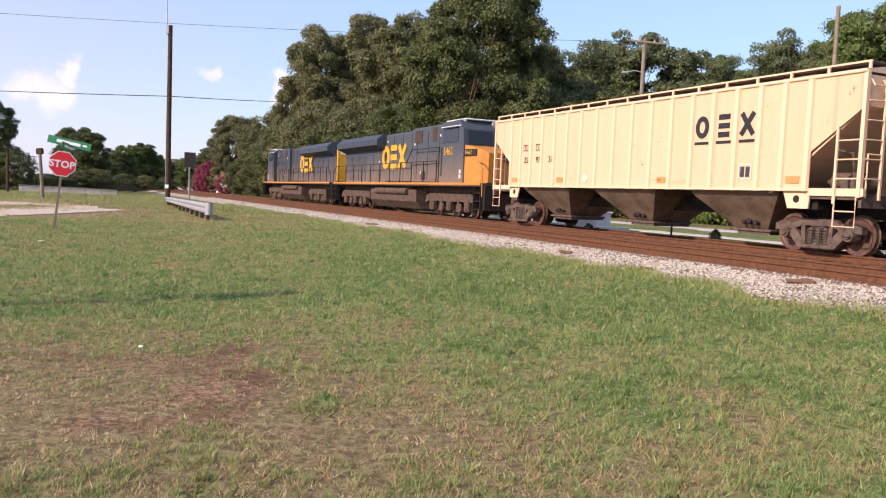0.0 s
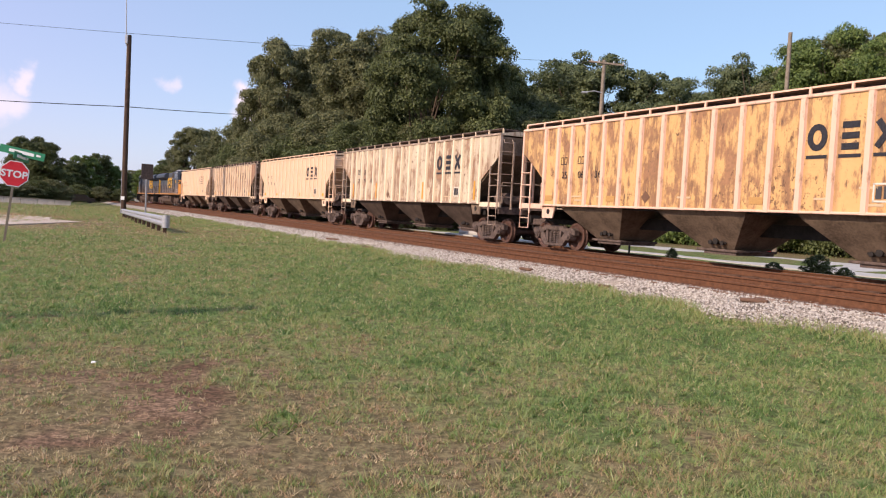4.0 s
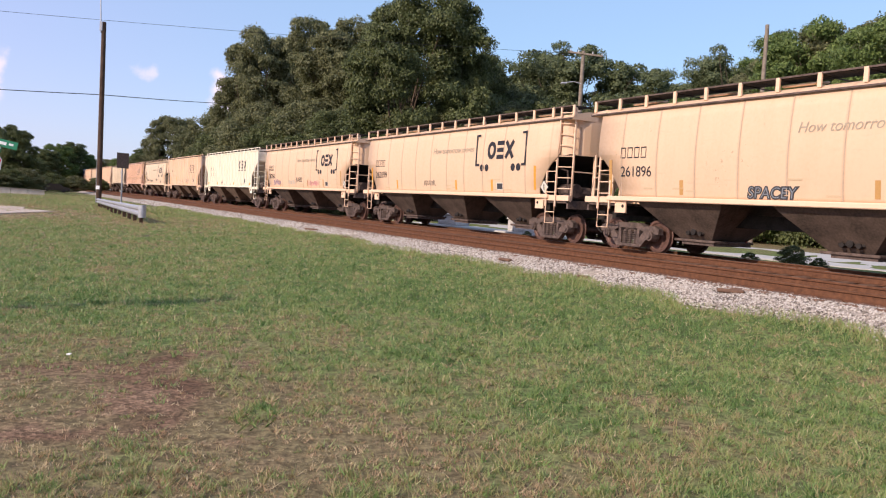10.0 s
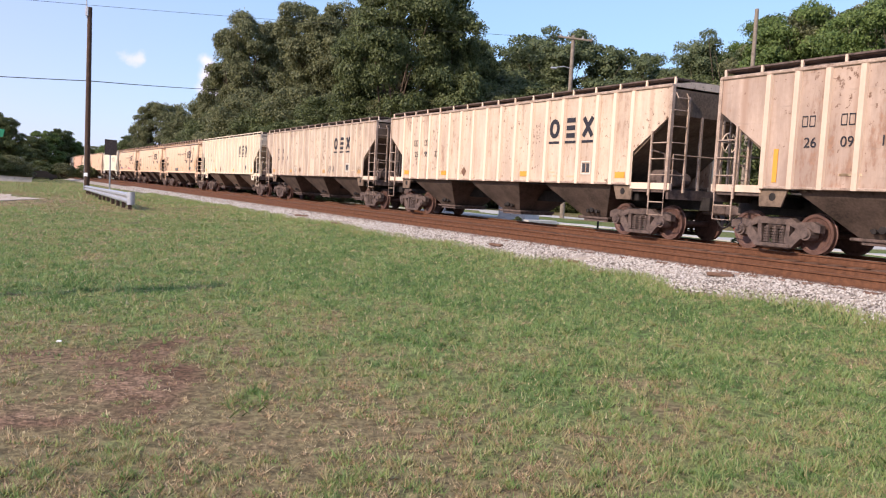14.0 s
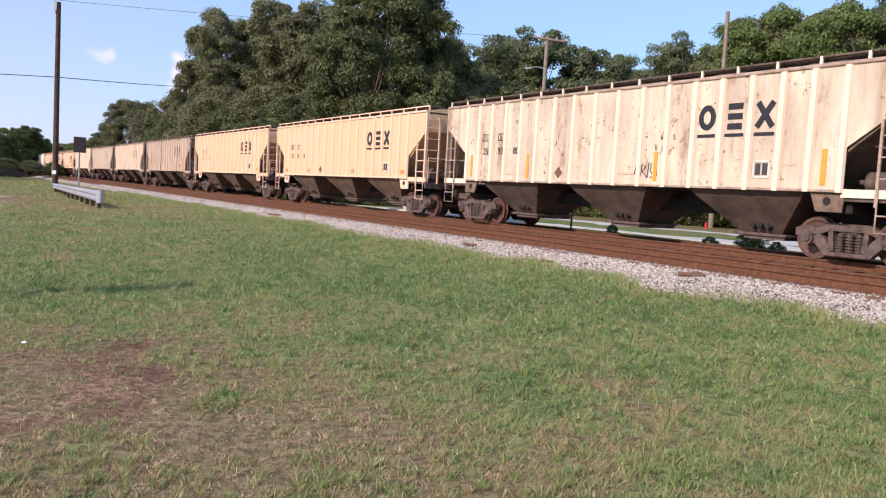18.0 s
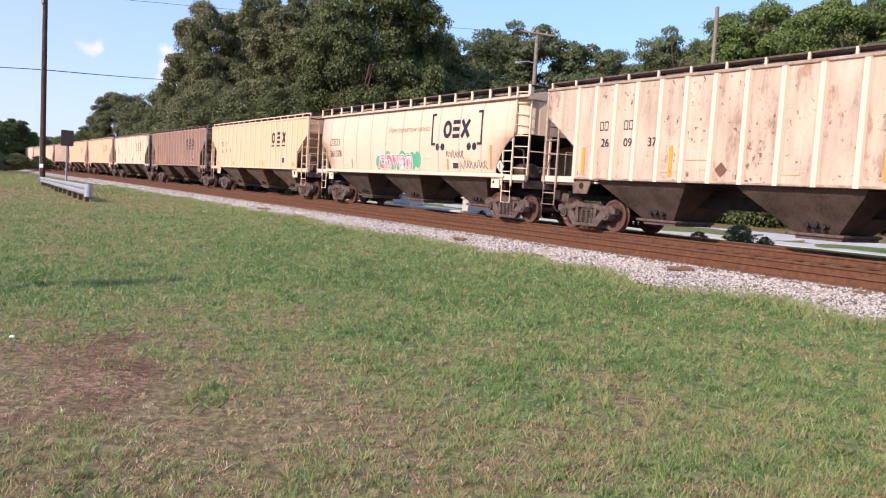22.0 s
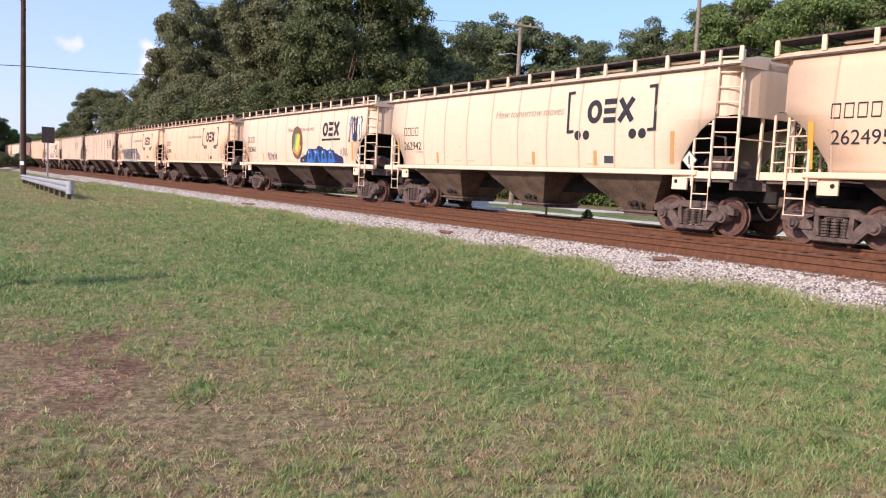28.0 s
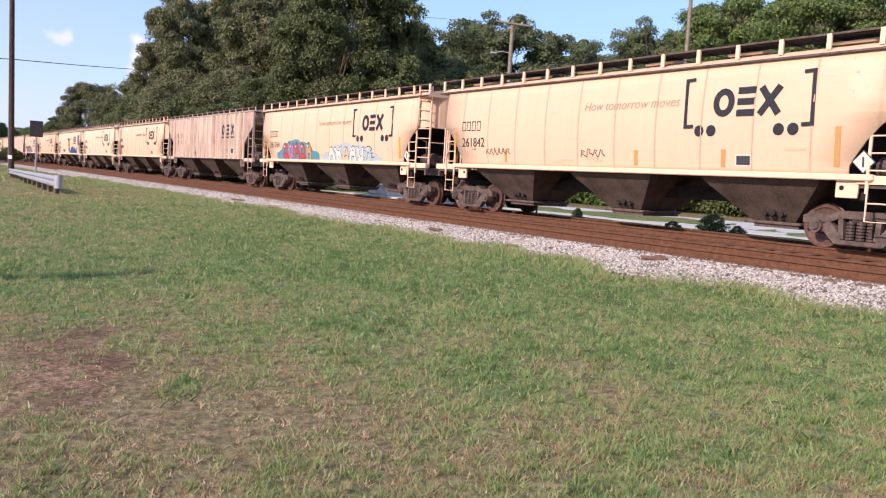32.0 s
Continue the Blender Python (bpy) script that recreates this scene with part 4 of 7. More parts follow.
def side_y(kind, z):
    """How far out the near side lies at a height."""
    if kind == "ribbed":
        return HALF + 0.002
    return HALF - 0.045 + 0.11 * math.sin(math.pi * min(1, max(0, (z - 1.45) / 2.54))) ** 0.8


def flat(name, mesh, mat, car, x, z, kind, sx=1.0, sz=1.0, lean=0.0, label="", flip=False, out=0.0):
    """A painted mark on the near side at x (positive to the front) and z."""
    tilt = 0.0
    if kind == "smooth":
        tilt = math.degrees(math.atan2(side_y(kind, z + 0.15) - side_y(kind, z - 0.15), 0.3))
    m = Matrix.Translation((x, side_y(kind, z) + out, z)) @ pose(0, 0, 0, -tilt, 0, 0) @ pose(0, 0, 0, 0, lean, 0 if flip else 180)
    ob = part(name, mesh, mat, car, label, m @ Matrix.Diagonal((sx, 0.35, sz, 1)))
    return ob


def words(car, text, x, z, kind, size, mat, shear=0.0, space=1.0):
    tilt = 0.0
    if kind == "smooth":
        tilt = math.degrees(math.atan2(side_y(kind, z + 0.3) - side_y(kind, z), 0.3))
    return part("number" if text.isdigit() else "wording", letter_mesh(text, size, shear, space), mat, car, "painted dark lettering",
                Matrix.Translation((x, side_y(kind, z) + 0.005, z)) @ pose(0, 0, 0, -tilt, 0, 0) @ pose(0, 0, 0, 90, 0, 180))


def scribble(car, kind, x0, x1, z0, z1, colour, seed):
    """Sprayed handwriting that cannot be read: one line of hasty loops and kinks."""
    rng = random.Random(seed)
    wide, high = abs(x1 - x0), z1 - z0
    n = max(2, round(wide / 0.21))
    step, low = wide / n, min(0.22, high * 0.45)
    pts = []
    for i in range(n):
        # each letter: up, over, down and a loop or a kink on to the next
        c, tall = -wide / 2 + step * i, low * rng.uniform(0.55, 1.15)
        pts += [(c, -low * rng.uniform(0.5, 1)), (c + step * rng.uniform(0.1, 0.35), tall), (c + step * rng.uniform(0.5, 0.9), tall * rng.uniform(0.5, 0.9)), (c + step * rng.uniform(0.2, 0.5), low * rng.uniform(-0.2, 0.2)), (c + step * rng.uniform(0.7, 1.1), -low * rng.uniform(0.3, 1))]
    g = Geo().tube([Vector((px, 0, pz)) for px, pz in pts], 0.014, 4)
    x, z = (x0 + x1) / 2, (z0 + z1) / 2
    flat("graffiti_scribble", g.mesh("scribble"), PAINT[colour], car, x, z, kind, label="sprayed handwriting", out=0.004)


def graffiti(car, kind, x0, x1, z0, z1, colours, seed, edge="charcoal", bold=True):
    """A sprayed tag that cannot be read: fat rounded strokes over an outline, or a thin scribbled line."""
    rng = random.Random(seed)
    if not bold:
        scribble(car, kind, x0, x1, z0, z1, colours[0], seed)
        return
    n = max(3, int(abs(x0 - x1) / 0.62))
    step, high = (x1 - x0) / n, z1 - z0
    if edge:
        # a sprayed cloud, tallest in the middle, that tails off at both ends
        for i in range(-1, n * 2 + 2):
            k = max(0.0, math.sin(math.pi * (i + 1.5) / (n * 2 + 3)))
            tall = high * (0.45 + 0.8 * k) * rng.uniform(0.85, 1.12)
            flat("graffiti_cloud", MARK["blob"], PAINT[edge], car, x0 + step * i / 2, z0 - 0.02 + tall * 0.46, kind, 0.85, tall, rng.uniform(-12, 12), out=0.0005 + 0.0003 * i)
    for i in range(n):
        x, z, w = x0 + step * (i + 0.5), (z0 + z1) / 2, abs(step)
        col, flip = PAINT[colours[i * len(colours) // n]], rng.choice((-1, 1))
        tip = high * rng.uniform(0.9, 1.1)
        strokes = [("shard", 0.22 * w, 0, 0.55 * w * flip, tip, rng.uniform(-8, 8)), ("shard", -0.24 * w, 0, -0.55 * w * flip, tip * rng.uniform(0.8, 1), rng.uniform(-12, 12)),
                   ("wedge", 0, rng.choice((-0.3, 0.05, 0.3)) * high, 0.9 * w, 0.34 * high, rng.uniform(-25, 25))]
        for k, (form, dx, dz, sx, sz, turn) in enumerate(strokes):
            up = 0.0014 * k + 0.0005 * (i % 2)
            grow = 0.07 if sx > 0 else -0.07
            flat("graffiti_outline", MARK[form], PAINT["charcoal"], car, x + dx, z + dz, kind, sx + grow, sz + 0.08, turn, out=0.008 + up)
            flat("graffiti_stroke", MARK[form], col, car, x + dx, z + dz, kind, sx, sz, turn, out=0.0125 + up)
        flat("graffiti_glint", MARK["wedge"], PAINT["pale"], car, x + 0.1 * w, z + 0.3 * high, kind, 0.16 * w, 0.12 * high, 30, out=0.0195)


def block_word(car, text, x, z, kind, size):
    """A sprayed word in heavy grey block letters with a dark edge and a pale foot."""
    tilt = math.degrees(math.atan2(side_y(kind, z + 0.3) - side_y(kind, z), 0.3))
    for fat, mat, out, label in ((0.13, "charcoal", 0.004, "sprayed dark letter edge"), (0.06, "steel", 0.009, "sprayed grey block lettering")):
        part("graffiti_word", letter_mesh(text, size, 0.0, 1.28, fat), PAINT[mat], car, label, Matrix.Translation((x, side_y(kind, z) + out, z)) @ pose(0, 0, 0, -tilt, 0, 0) @ pose(0, 0, 0, 90, 0, 180) @ Matrix.Diagonal((1.17, 1, 1, 1)))
    flat("graffiti_foot", MARK["bar"], PAINT["grey"], car, x - 2.75, z - 0.10, kind, 6.2, 0.13, label="pale sprayed band", out=0.098)
    flat("graffiti_dome", MARK["dot"], PAINT["steel"], car, x - 5.9, z + 0.10, kind, 3.4, 3.6)


def outlined_word(car, text, x, z, kind, size):
    """A small sprayed word: dark heavy letters with a grey-blue fill."""
    tilt = math.degrees(math.atan2(side_y(kind, z + 0.3) - side_y(kind, z), 0.3))
    for fat, mat, out, label in ((0.028, "charcoal", 0.004, "sprayed dark letter edge"), (-0.006, "slate", 0.012, "sprayed grey-blue lettering")):
        part("graffiti_word", letter_mesh(text, size, 0.15, 1.04, fat), PAINT[mat], car, label, Matrix.Translation((x, side_y(kind, z) + out, z)) @ pose(0, 0, 0, -tilt, 0, 0) @ pose(0, 0, 0, 90, 0, 180))


# car by car: tags on the near side, as (from x, to x, from z, to z, colours, outline, fat or thin)
TAGS = {
    5: [(5.4, 3.9, 1.75, 2.1, ("charcoal",), None, False), (3.0, 1.4, 1.7, 2.05, ("charcoal",), None, False), (-0.9, -2.2, 1.8, 2.1, ("charcoal",), None, False)],
    6: [(1.0, 0.1, 1.7, 2.1, ("charcoal",), None, False), (-1.2, -2.9, 1.6, 2.2, ("steel",), None, False), (-4.6, -5.0, 1.6, 2.3, ("steel",), None, False)],
    8: [(5.45, 4.0, 1.62, 2.0, ("violet",), None, False), (2.45, 1.2, 1.68, 2.0, ("powder",), None, False), (-1.1, -3.0, 1.62, 1.95, ("pink",), None, False)],
    9: [(1.6, 0.6, 1.7, 2.0, ("charcoal",), None, False)],
    10: [(-4.2, -5.0, 1.7, 1.95, ("cyan",), None, False)],
    12: [(3.0, 2.2, 1.6, 2.0, ("pale",), None, False), (-2.6, -3.4, 1.6, 2.0, ("charcoal",), None, False), (-6.0, -6.7, 1.6, 2.0, ("charcoal",), None, False)],
}
TAGS.update({
    17: [(-1.2, -1.9, 1.6, 2.1, ("charcoal",), None, False)],
    20: [(-3.55, -4.75, 1.98, 2.30, ("charcoal",), None, False), (-4.5, -6.15, 1.62, 1.98, ("charcoal",), None, False)],
    22: [(2.6, -3.2, 1.6, 1.8, ("pale",), None, False)],
    25: [(3.6, 2.2, 1.56, 2.05, ("navy",), None, False), (-1.5, -4.6, 1.50, 2.15, ("blue", "blue", "blue"), "navy", True), (-5.2, -5.9, 1.75, 2.3, ("charcoal",), None, False), (-6.0, -7.2, 2.45, 3.5, ("slate", "navy", "pale"), None, True)],
    29: [(4.9, 1.5, 1.50, 2.28, ("red", "pink", "red", "red", "amber"), "teal", True), (-0.2, -4.2, 1.46, 2.12, ("pale", "sand", "pale", "pale", "powder"), "powder", True)],
    30: [(5.2, 4.0, 1.8, 2.05, ("charcoal",), None, False), (0.9, 0.0, 1.75, 2.05, ("charcoal",), None, False)],
})


def bubble_word(car, text, x, z, kind, size):
    """A sprayed word in fat pink letters with a white edge over a green cloud."""
    rng = random.Random(4)
    for i in range(9):
        flat("graffiti_cloud", MARK["dot"], PAINT["green"], car, x + 0.05 - i * 0.40, z + 0.25 + rng.uniform(-0.10, 0.10), kind, 2.1 + rng.uniform(-0.3, 0.3), 2.4 + rng.uniform(-0.5, 0.4), label="sprayed green cloud", out=-0.004 + 0.0005 * i)
    for fat, mat, out, label in ((0.075, "pale", 0.012, "sprayed white letter edge"), (0.03, "red", 0.016, "sprayed pink lettering"), (0.0, "fading", 0.020, "sprayed pink lettering")):
        tilt = math.degrees(math.atan2(side_y(kind, z + 0.3) - side_y(kind, z), 0.3))
        part("graffiti_word", letter_mesh(text, size, 0.1, 1.12, fat), PAINT[mat], car, label, Matrix.Translation((x, side_y(kind, z) + out, z)) @ pose(0, 0, 0, -tilt, 0, 0) @ pose(0, 0, 0, 90, 0, 180))


def hopper(kind, number, paint, gap_front, trim, label, tags=(), seed=0, faded=False):
    """One covered hopper whose front coupling lies gap_front metres behind the first car's."""
    o, length = CAR[kind], PITCH[kind]
    car = tagged(new("hopper_car"), label, "train car", "covered hopper cars of the train")
    middle = gap_front + length / 2
    MOVING.append((car, middle))
    E, C = ENDS[kind]
    ribbed = kind == "ribbed"
    grimy = ribbed and seed not in (0, 2, 4, 6, 7, 11, 15, 16, 19)
    rods = M["rusty_rods"] if grimy else trim
    back = pose(0, 0, 0, 0, 0, 180)
    mirror_y = Matrix.Diagonal((1, -1, 1, 1))
    part("roof", o["roof"], paint, car)
    for m in (None, back):
        # smooth cars: a dark top chord carries the eave's shadow line in its colour
        for name in ("side_sheet", "side_sill", "top_chord"):
            part(name, o[name], paint if name == "side_sheet" else M["running_gear"] if name == "top_chord" and not ribbed else rods, car, at=m)
        # on smooth cars the slope sheet's black holds the shade of the end opening
        part("end_slope", o["end_slope"], M["black_steel"] if not ribbed else M["hopper_grime"] if grimy else paint, car, at=m)
        if not ribbed:
            part("end_sheet", o["end_sheet"], paint, car, at=m)
        for name, mat in (("end_platform", M["running_gear"]), ("body_bolster", M["black_steel"]), ("handrail", rods), ("end_stanchion", rods), ("coupler", M["running_gear"]), ("brake_hose", M["black_steel"])):
            part(name, o[name], mat, car, at=m)
        part("edge_rail", o["edge_rail"], trim if ribbed and not grimy else M["running_gear"], car, at=m)
    for k, m in enumerate((None, back, mirror_y, back @ mirror_y)):
        if ribbed:
            part("end_post", o["end_post"], rods, car, at=m)
        gusset = part("gusset", o["gusset"], M["hopper_grime"] if grimy else trim, car, at=m)
        part("jacking_hole", o["jacking_hole"], M["black_steel"], gusset)
        part("end_sill", o["end_sill"], trim, car, at=m)
        part("ladder", o["ladder"], rods, car, at=m)
        part("end_ladder", o["end_ladder" if ribbed or k in (1, 3) else "end_ladder_low"], rods, car, at=m)
    for x in RIBS if ribbed else [6.49 - SEAM * i for i in range(10)]:
        part("rib" if ribbed else "seam", o["rib"], trim if ribbed else PAINT["seam"], car, at=pose(x, 0, 0))
        part("rib" if ribbed else "seam", o["rib"], trim if ribbed else PAINT["seam"], car, at=pose(x, 0, 0, 0, 0, 180))
    w = 4.55 if ribbed else 4.45
    for i in (-1, 0, 1):
        bay = part("discharge_bay", o["bay"], M["sooty_bay"] if grimy or not ribbed and seed not in (5, 26) else M["hopper_grime"], car, "grimy sloped discharge bay", pose(i * w, 0, 0))
        part("gate", o["gate"], M["running_gear"], bay)
        part("gate_drive", o["gate_drive"], M["black_steel"], bay, at=pose(-0.1, 0.78, 0.66))
    part("centre_sill", o["centre_sill"], M["black_steel"], car)
    part("floor_sheet", o["floor_sheet"], M["black_steel"], car)
    for name in ("brake_cylinder", "brake_wheel", "reservoir", "brake_pipe"):
        part(name, o[name], M["running_gear"] if name != "brake_wheel" else trim, car)
    part("walkway", o["walkway"], M["running_gear"] if ribbed else M["black_steel"], car)
    posts = 16 if ribbed else 15
    for i in range(posts + 1):
        part("walk_post", o["walk_post"], trim, car, at=pose(-E + 0.04 + (2 * E - 0.08) * i / posts, HALF - 0.12, 0))
    for i in range(6):
        part("hatch", o["hatch"], trim, car, at=pose(-6.2 + i * 2.48, 0, 0))
    for k in (1, -1):
        add_truck(car, k * (6.93 if ribbed else 6.62), M["running_gear"], middle)
    ink = PAINT["rustbrown"] if faded else M["lettering"]
    rng = random.Random(seed)
    if ribbed:
        for i, k in enumerate(("ring", "bars", "cross")):
            x = (-4.9 if seed == 22 else -3.47) - i * 0.80
            flat("mark", MARK[k], ink, car, x, 3.11, kind, 1.0, 1.0, label="dark painted owner's mark")
            flat("mark_underline", MARK["bar"], ink, car, x, 2.68, kind, 0.52, 0.075)
        for x in ((6.78, 6.58, 6.38, 6.18) if seed == 22 else (5.97, 5.79, 5.06, 4.88)):
            flat("reporting_mark", MARK["frame"], ink, car, x, 2.90, kind, 0.30, 0.60)
        for i in range(3):
            words(car, number[2 * i:2 * i + 2], (6.9 - i * 0.5) if seed == 22 else (5.96 - i * 0.85), 2.34, kind, 0.31, ink)
        flat("placard", MARK["diamond"], PAINT["rustbrown"] if rng.random() < 0.6 else PAINT["pale"], car, 1.92, 1.76, kind, 0.85, 0.85)
        for x in (6.64, 3.45, -1.92, -6.57):
            tall = seed in (3, 6, 9, 14, 17, 18, 21, 22, 28)
            flat("reflector", MARK["bar"], PAINT["orange" if seed % 4 else "amber"], car, x, 1.95 if tall else 1.70, kind, 0.12 if tall else 0.40, 0.75 if tall else 0.17)
        panel = flat("label_panel", MARK["frame"], PAINT["pale"], car, -5.08, 1.90, kind)
        for x in (-0.09, 0.09):
            part("lettering_bar", MARK["bar"], PAINT["charcoal"], panel, at=Matrix.Translation((x, 0, 0)) @ Matrix.Diagonal((0.13, 1, 0.26, 1)))
    else:
        for i, k in enumerate(("ring", "bars", "cross")):
            flat("mark", MARK[k], ink, car, -3.60 - i * 0.575, 3.04, kind, 1.12, 1.06, label="dark painted owner's mark")
        if number == "265061":
            flat("mark_underline", MARK["bar"], ink, car, -4.2, 2.58, kind, 1.9, 0.09)
            emblem = flat("emblem", MARK["dot"], PAINT["rustbrown"], car, -0.4, 2.5, kind, 5.2, 6.0, label="round dark emblem with a yellow ear of corn")
            part("emblem_band", MARK["wedge"], PAINT["amber"], emblem, at=Matrix.Translation((0.0, -0.02, -0.05)) @ Matrix.Diagonal((0.20, 1.6, 0.11, 1)))
            part("emblem_corn", MARK["blob"], PAINT["yellow"], emblem, at=Matrix.Translation((0.02, -0.035, 0.0)) @ pose(0, 0, 0, 0, 25, 0) @ Matrix.Diagonal((0.075, 1.8, 0.15, 1)))
            part("emblem_husk", MARK["shard"], PAINT["green"], emblem, at=Matrix.Translation((-0.03, -0.05, 0.01)) @ Matrix.Diagonal((0.09, 1.8, 0.13, 1)))
        else:
            flat("mark_bracket", MARK["bracket"], ink, car, -2.56, 3.06, kind, lean=3, flip=True)
            flat("mark_bracket", MARK["bracket"], ink, car, -5.73, 3.06, kind, lean=-3)
            for x in (-2.98, -3.31, -5.01, -5.34):
                flat("mark_dot", MARK["dot"], ink, car, x, 2.42, kind)
        words(car, "How tomorrow moves", 0.86, 3.02, kind, 0.34, PAINT["faint"], 0.25)
        for i in range(4):
            flat("reporting_mark", MARK["frame"], ink, car, 6.44 - i * 0.27, 2.74, kind, 0.44, 0.76)
        words(car, number, 6.52, 2.08, kind, 0.41, ink)
        for x, z0, z1 in ((6.94, 1.58, 2.55), (4.21, 1.6, 1.98), (-1.07, 1.6, 1.98), (-3.67, 1.6, 2.0), (-6.32, 1.66, 2.45)):
            flat("reflector", MARK["bar"], PAINT["orange" if seed % 2 else "amber"], car, x, (z0 + z1) / 2, kind, 0.12, z1 - z0)
        flat("placard", MARK["diamond"], PAINT["charcoal"], car, -6.86, 1.76, kind, 1.12, 1.12, out=0.015)
        flat("placard_face", MARK["diamond"], PAINT["pale"], car, -6.86, 1.76, kind, 0.98, 0.98, out=0.02)
        flat("placard_mark", MARK["bar"], PAINT["charcoal"], car, -6.86, 1.76, kind, 0.035, 0.2, out=0.035)
        flat("label_panel", MARK["bar"], PAINT["pale"], car, -4.19, 1.76, kind, 0.40, 0.26)
        flat("label_panel", MARK["bar"], PAINT["charcoal"], car, -4.19, 1.76, kind, 0.34, 0.20, out=0.006)
    # small blocks of unreadable lettering
    for i in range(7):
        x = rng.uniform(-6.0, 6.0)
        flat("lettering_bar", MARK["bar"], PAINT["sand"], car, x, rng.choice((1.64, 1.7, 1.76, 2.0)), kind, rng.uniform(0.3, 0.55), 0.05)
    if number == "262165":
        words(car, "JKAE97", 1.02, 1.86, kind, 0.38, PAINT["charcoal"], 0.1)
    if number == "261896":
        outlined_word(car, "SPACEY", 2.12, 1.57, kind, 0.37)
    if number == "262178":
        block_word(car, "MGNTA", 4.95, 1.53, kind, 1.20)
    if number == "261378":
        bubble_word(car, "coven", 1.62, 1.64, kind, 1.04)
    for x0, x1, z0, z1, colours, edge, bold in tags:
        graffiti(car, kind, x0, x1, z0, z1, colours, seed * 13 + int(x0 * 10), edge, bold)
    return car


CREAM, WHITE, YELLOW = (0.655, 0.462, 0.318), (0.74, 0.635, 0.515), (0.645, 0.452, 0.268)
# kind, number, base colour, rust, dirt
CARS = [
    ("ribbed", "259337", CREAM, 0.02, 0.15), ("ribbed", "255467", (0.619, 0.482, 0.344), 0.62, 0.6), ("ribbed", "259767", CREAM, 0.01, 0.12),
    ("ribbed", "259148", (0.636, 0.533, 0.396), 0.46, 0.5), ("ribbed", "250636", (0.636, 0.387, 0.163), 0.50, 0.3), ("smooth", "261132", (0.662, 0.516, 0.378), 0.05, 0.2),
    ("ribbed", "259948", CREAM, 0.05, 0.2), ("ribbed", "250383", WHITE, 0.02, 0.12), ("smooth", "262165", CREAM, 0.02, 0.2),
    ("smooth", "262699", CREAM, 0.02, 0.12), ("smooth", "261896", CREAM, 0.03, 0.2), ("ribbed", "259927", (0.636, 0.542, 0.413), 0.08, 0.35),
    ("ribbed", "260010", (0.602, 0.499, 0.387), 0.10, 0.75), ("ribbed", "259922", (0.63, 0.50, 0.385), 0.18, 0.45), ("ribbed", "260918", (0.47, 0.355, 0.285), 0.24, 0.75),
]
CARS += [
    ("ribbed", "250505", YELLOW, 0.03, 0.2), ("ribbed", "250240", YELLOW, 0.01, 0.1), ("ribbed", "259380", (0.645, 0.560, 0.430), 0.20, 0.45),
    ("ribbed", "260463", (0.25, 0.155, 0.125), 0.45, 0.6), ("ribbed", "259796", YELLOW, 0.01, 0.1), ("smooth", "261378", (0.662, 0.507, 0.378), 0.03, 0.2),
    ("ribbed", "260937", (0.595, 0.485, 0.375), 0.21, 0.5), ("ribbed", "250401", (0.595, 0.472, 0.365), 0.23, 0.5), ("smooth", "262178", CREAM, 0.01, 0.1),
    ("smooth", "261843", CREAM, 0.02, 0.15), ("smooth", "265061", (0.654, 0.507, 0.378), 0.03, 0.2), ("smooth", "262942", (0.662, 0.516, 0.378), 0.04, 0.2),
    ("smooth", "262495", CREAM, 0.01, 0.1), ("ribbed", "260575", (0.585, 0.455, 0.365), 0.26, 0.8), ("smooth", "261764", CREAM, 0.01, 0.1),
    ("smooth", "261842", CREAM, 0.02, 0.15),
]


def make_cars():
    back = 0.0
    for i, (kind, number, base, rust, dirt) in enumerate(CARS):
        base = tuple(min(0.82, c * k) for c, k in zip(base, (1.07, 1.06, 1.02)))
        ribbed = kind == "ribbed"
        paint = car_paint("hopper_paint", base, rust, dirt, seed=i * 1.37 + 0.5, panels=ribbed, streaks=True)
        clean = tuple(max(c, k) for c, k in zip(base, (0.58, 0.45, 0.335))) if base[0] > 0.3 else tuple(c * 1.3 for c in base)
        trim = car_paint("hopper_trim", tuple(min(0.85, c * 1.16) for c in clean), rust * 0.42, dirt * 0.40, seed=i * 2.1, panels=False)
        state = "heavily rusted" if rust > 0.5 else "rust-streaked" if rust > 0.2 else "lightly soiled" if dirt > 0.15 else "clean"
        tone = "brown" if base[0] < 0.5 else "yellow" if CARS[i][2] == YELLOW else "orange-yellow" if base[2] < 0.22 else "off-white" if base[2] > 0.49 else "cream"
        form = "ribbed-side" if kind == "ribbed" else "smooth-side"
        hopper(kind, number, paint, back - SLACK.get(i, 0.0), trim, seed=i, faded=rust > 0.5, label=f"{state} {tone} {form} covered grain hopper rolling on the main track", tags=TAGS.get(i, ()))
        back += PITCH[kind]


make_cars()
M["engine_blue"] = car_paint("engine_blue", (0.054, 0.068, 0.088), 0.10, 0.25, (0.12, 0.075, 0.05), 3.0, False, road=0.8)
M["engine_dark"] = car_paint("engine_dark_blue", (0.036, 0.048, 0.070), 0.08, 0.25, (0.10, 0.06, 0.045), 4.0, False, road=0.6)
M["engine_yellow"] = speckled("engine_yellow", (0.52, 0.27, 0.02), (0.74, 0.42, 0.04), 3.0, 0.5, 0, 0.05)
M["engine_orange"] = speckled("engine_orange", (0.45, 0.17, 0.03), (0.62, 0.27, 0.05), 3.0, 0.55, 0, 0.05)
M["engine_gear"] = speckled("engine_running_gear", (0.032, 0.023, 0.019), (0.165, 0.112, 0.086), 4.0, 0.85, 0, 0.3)
M["rusty_grille"] = speckled("rusty_grille", (0.03, 0.022, 0.02), (0.11, 0.07, 0.055), 6.0, 0.8, 0, 0.2)
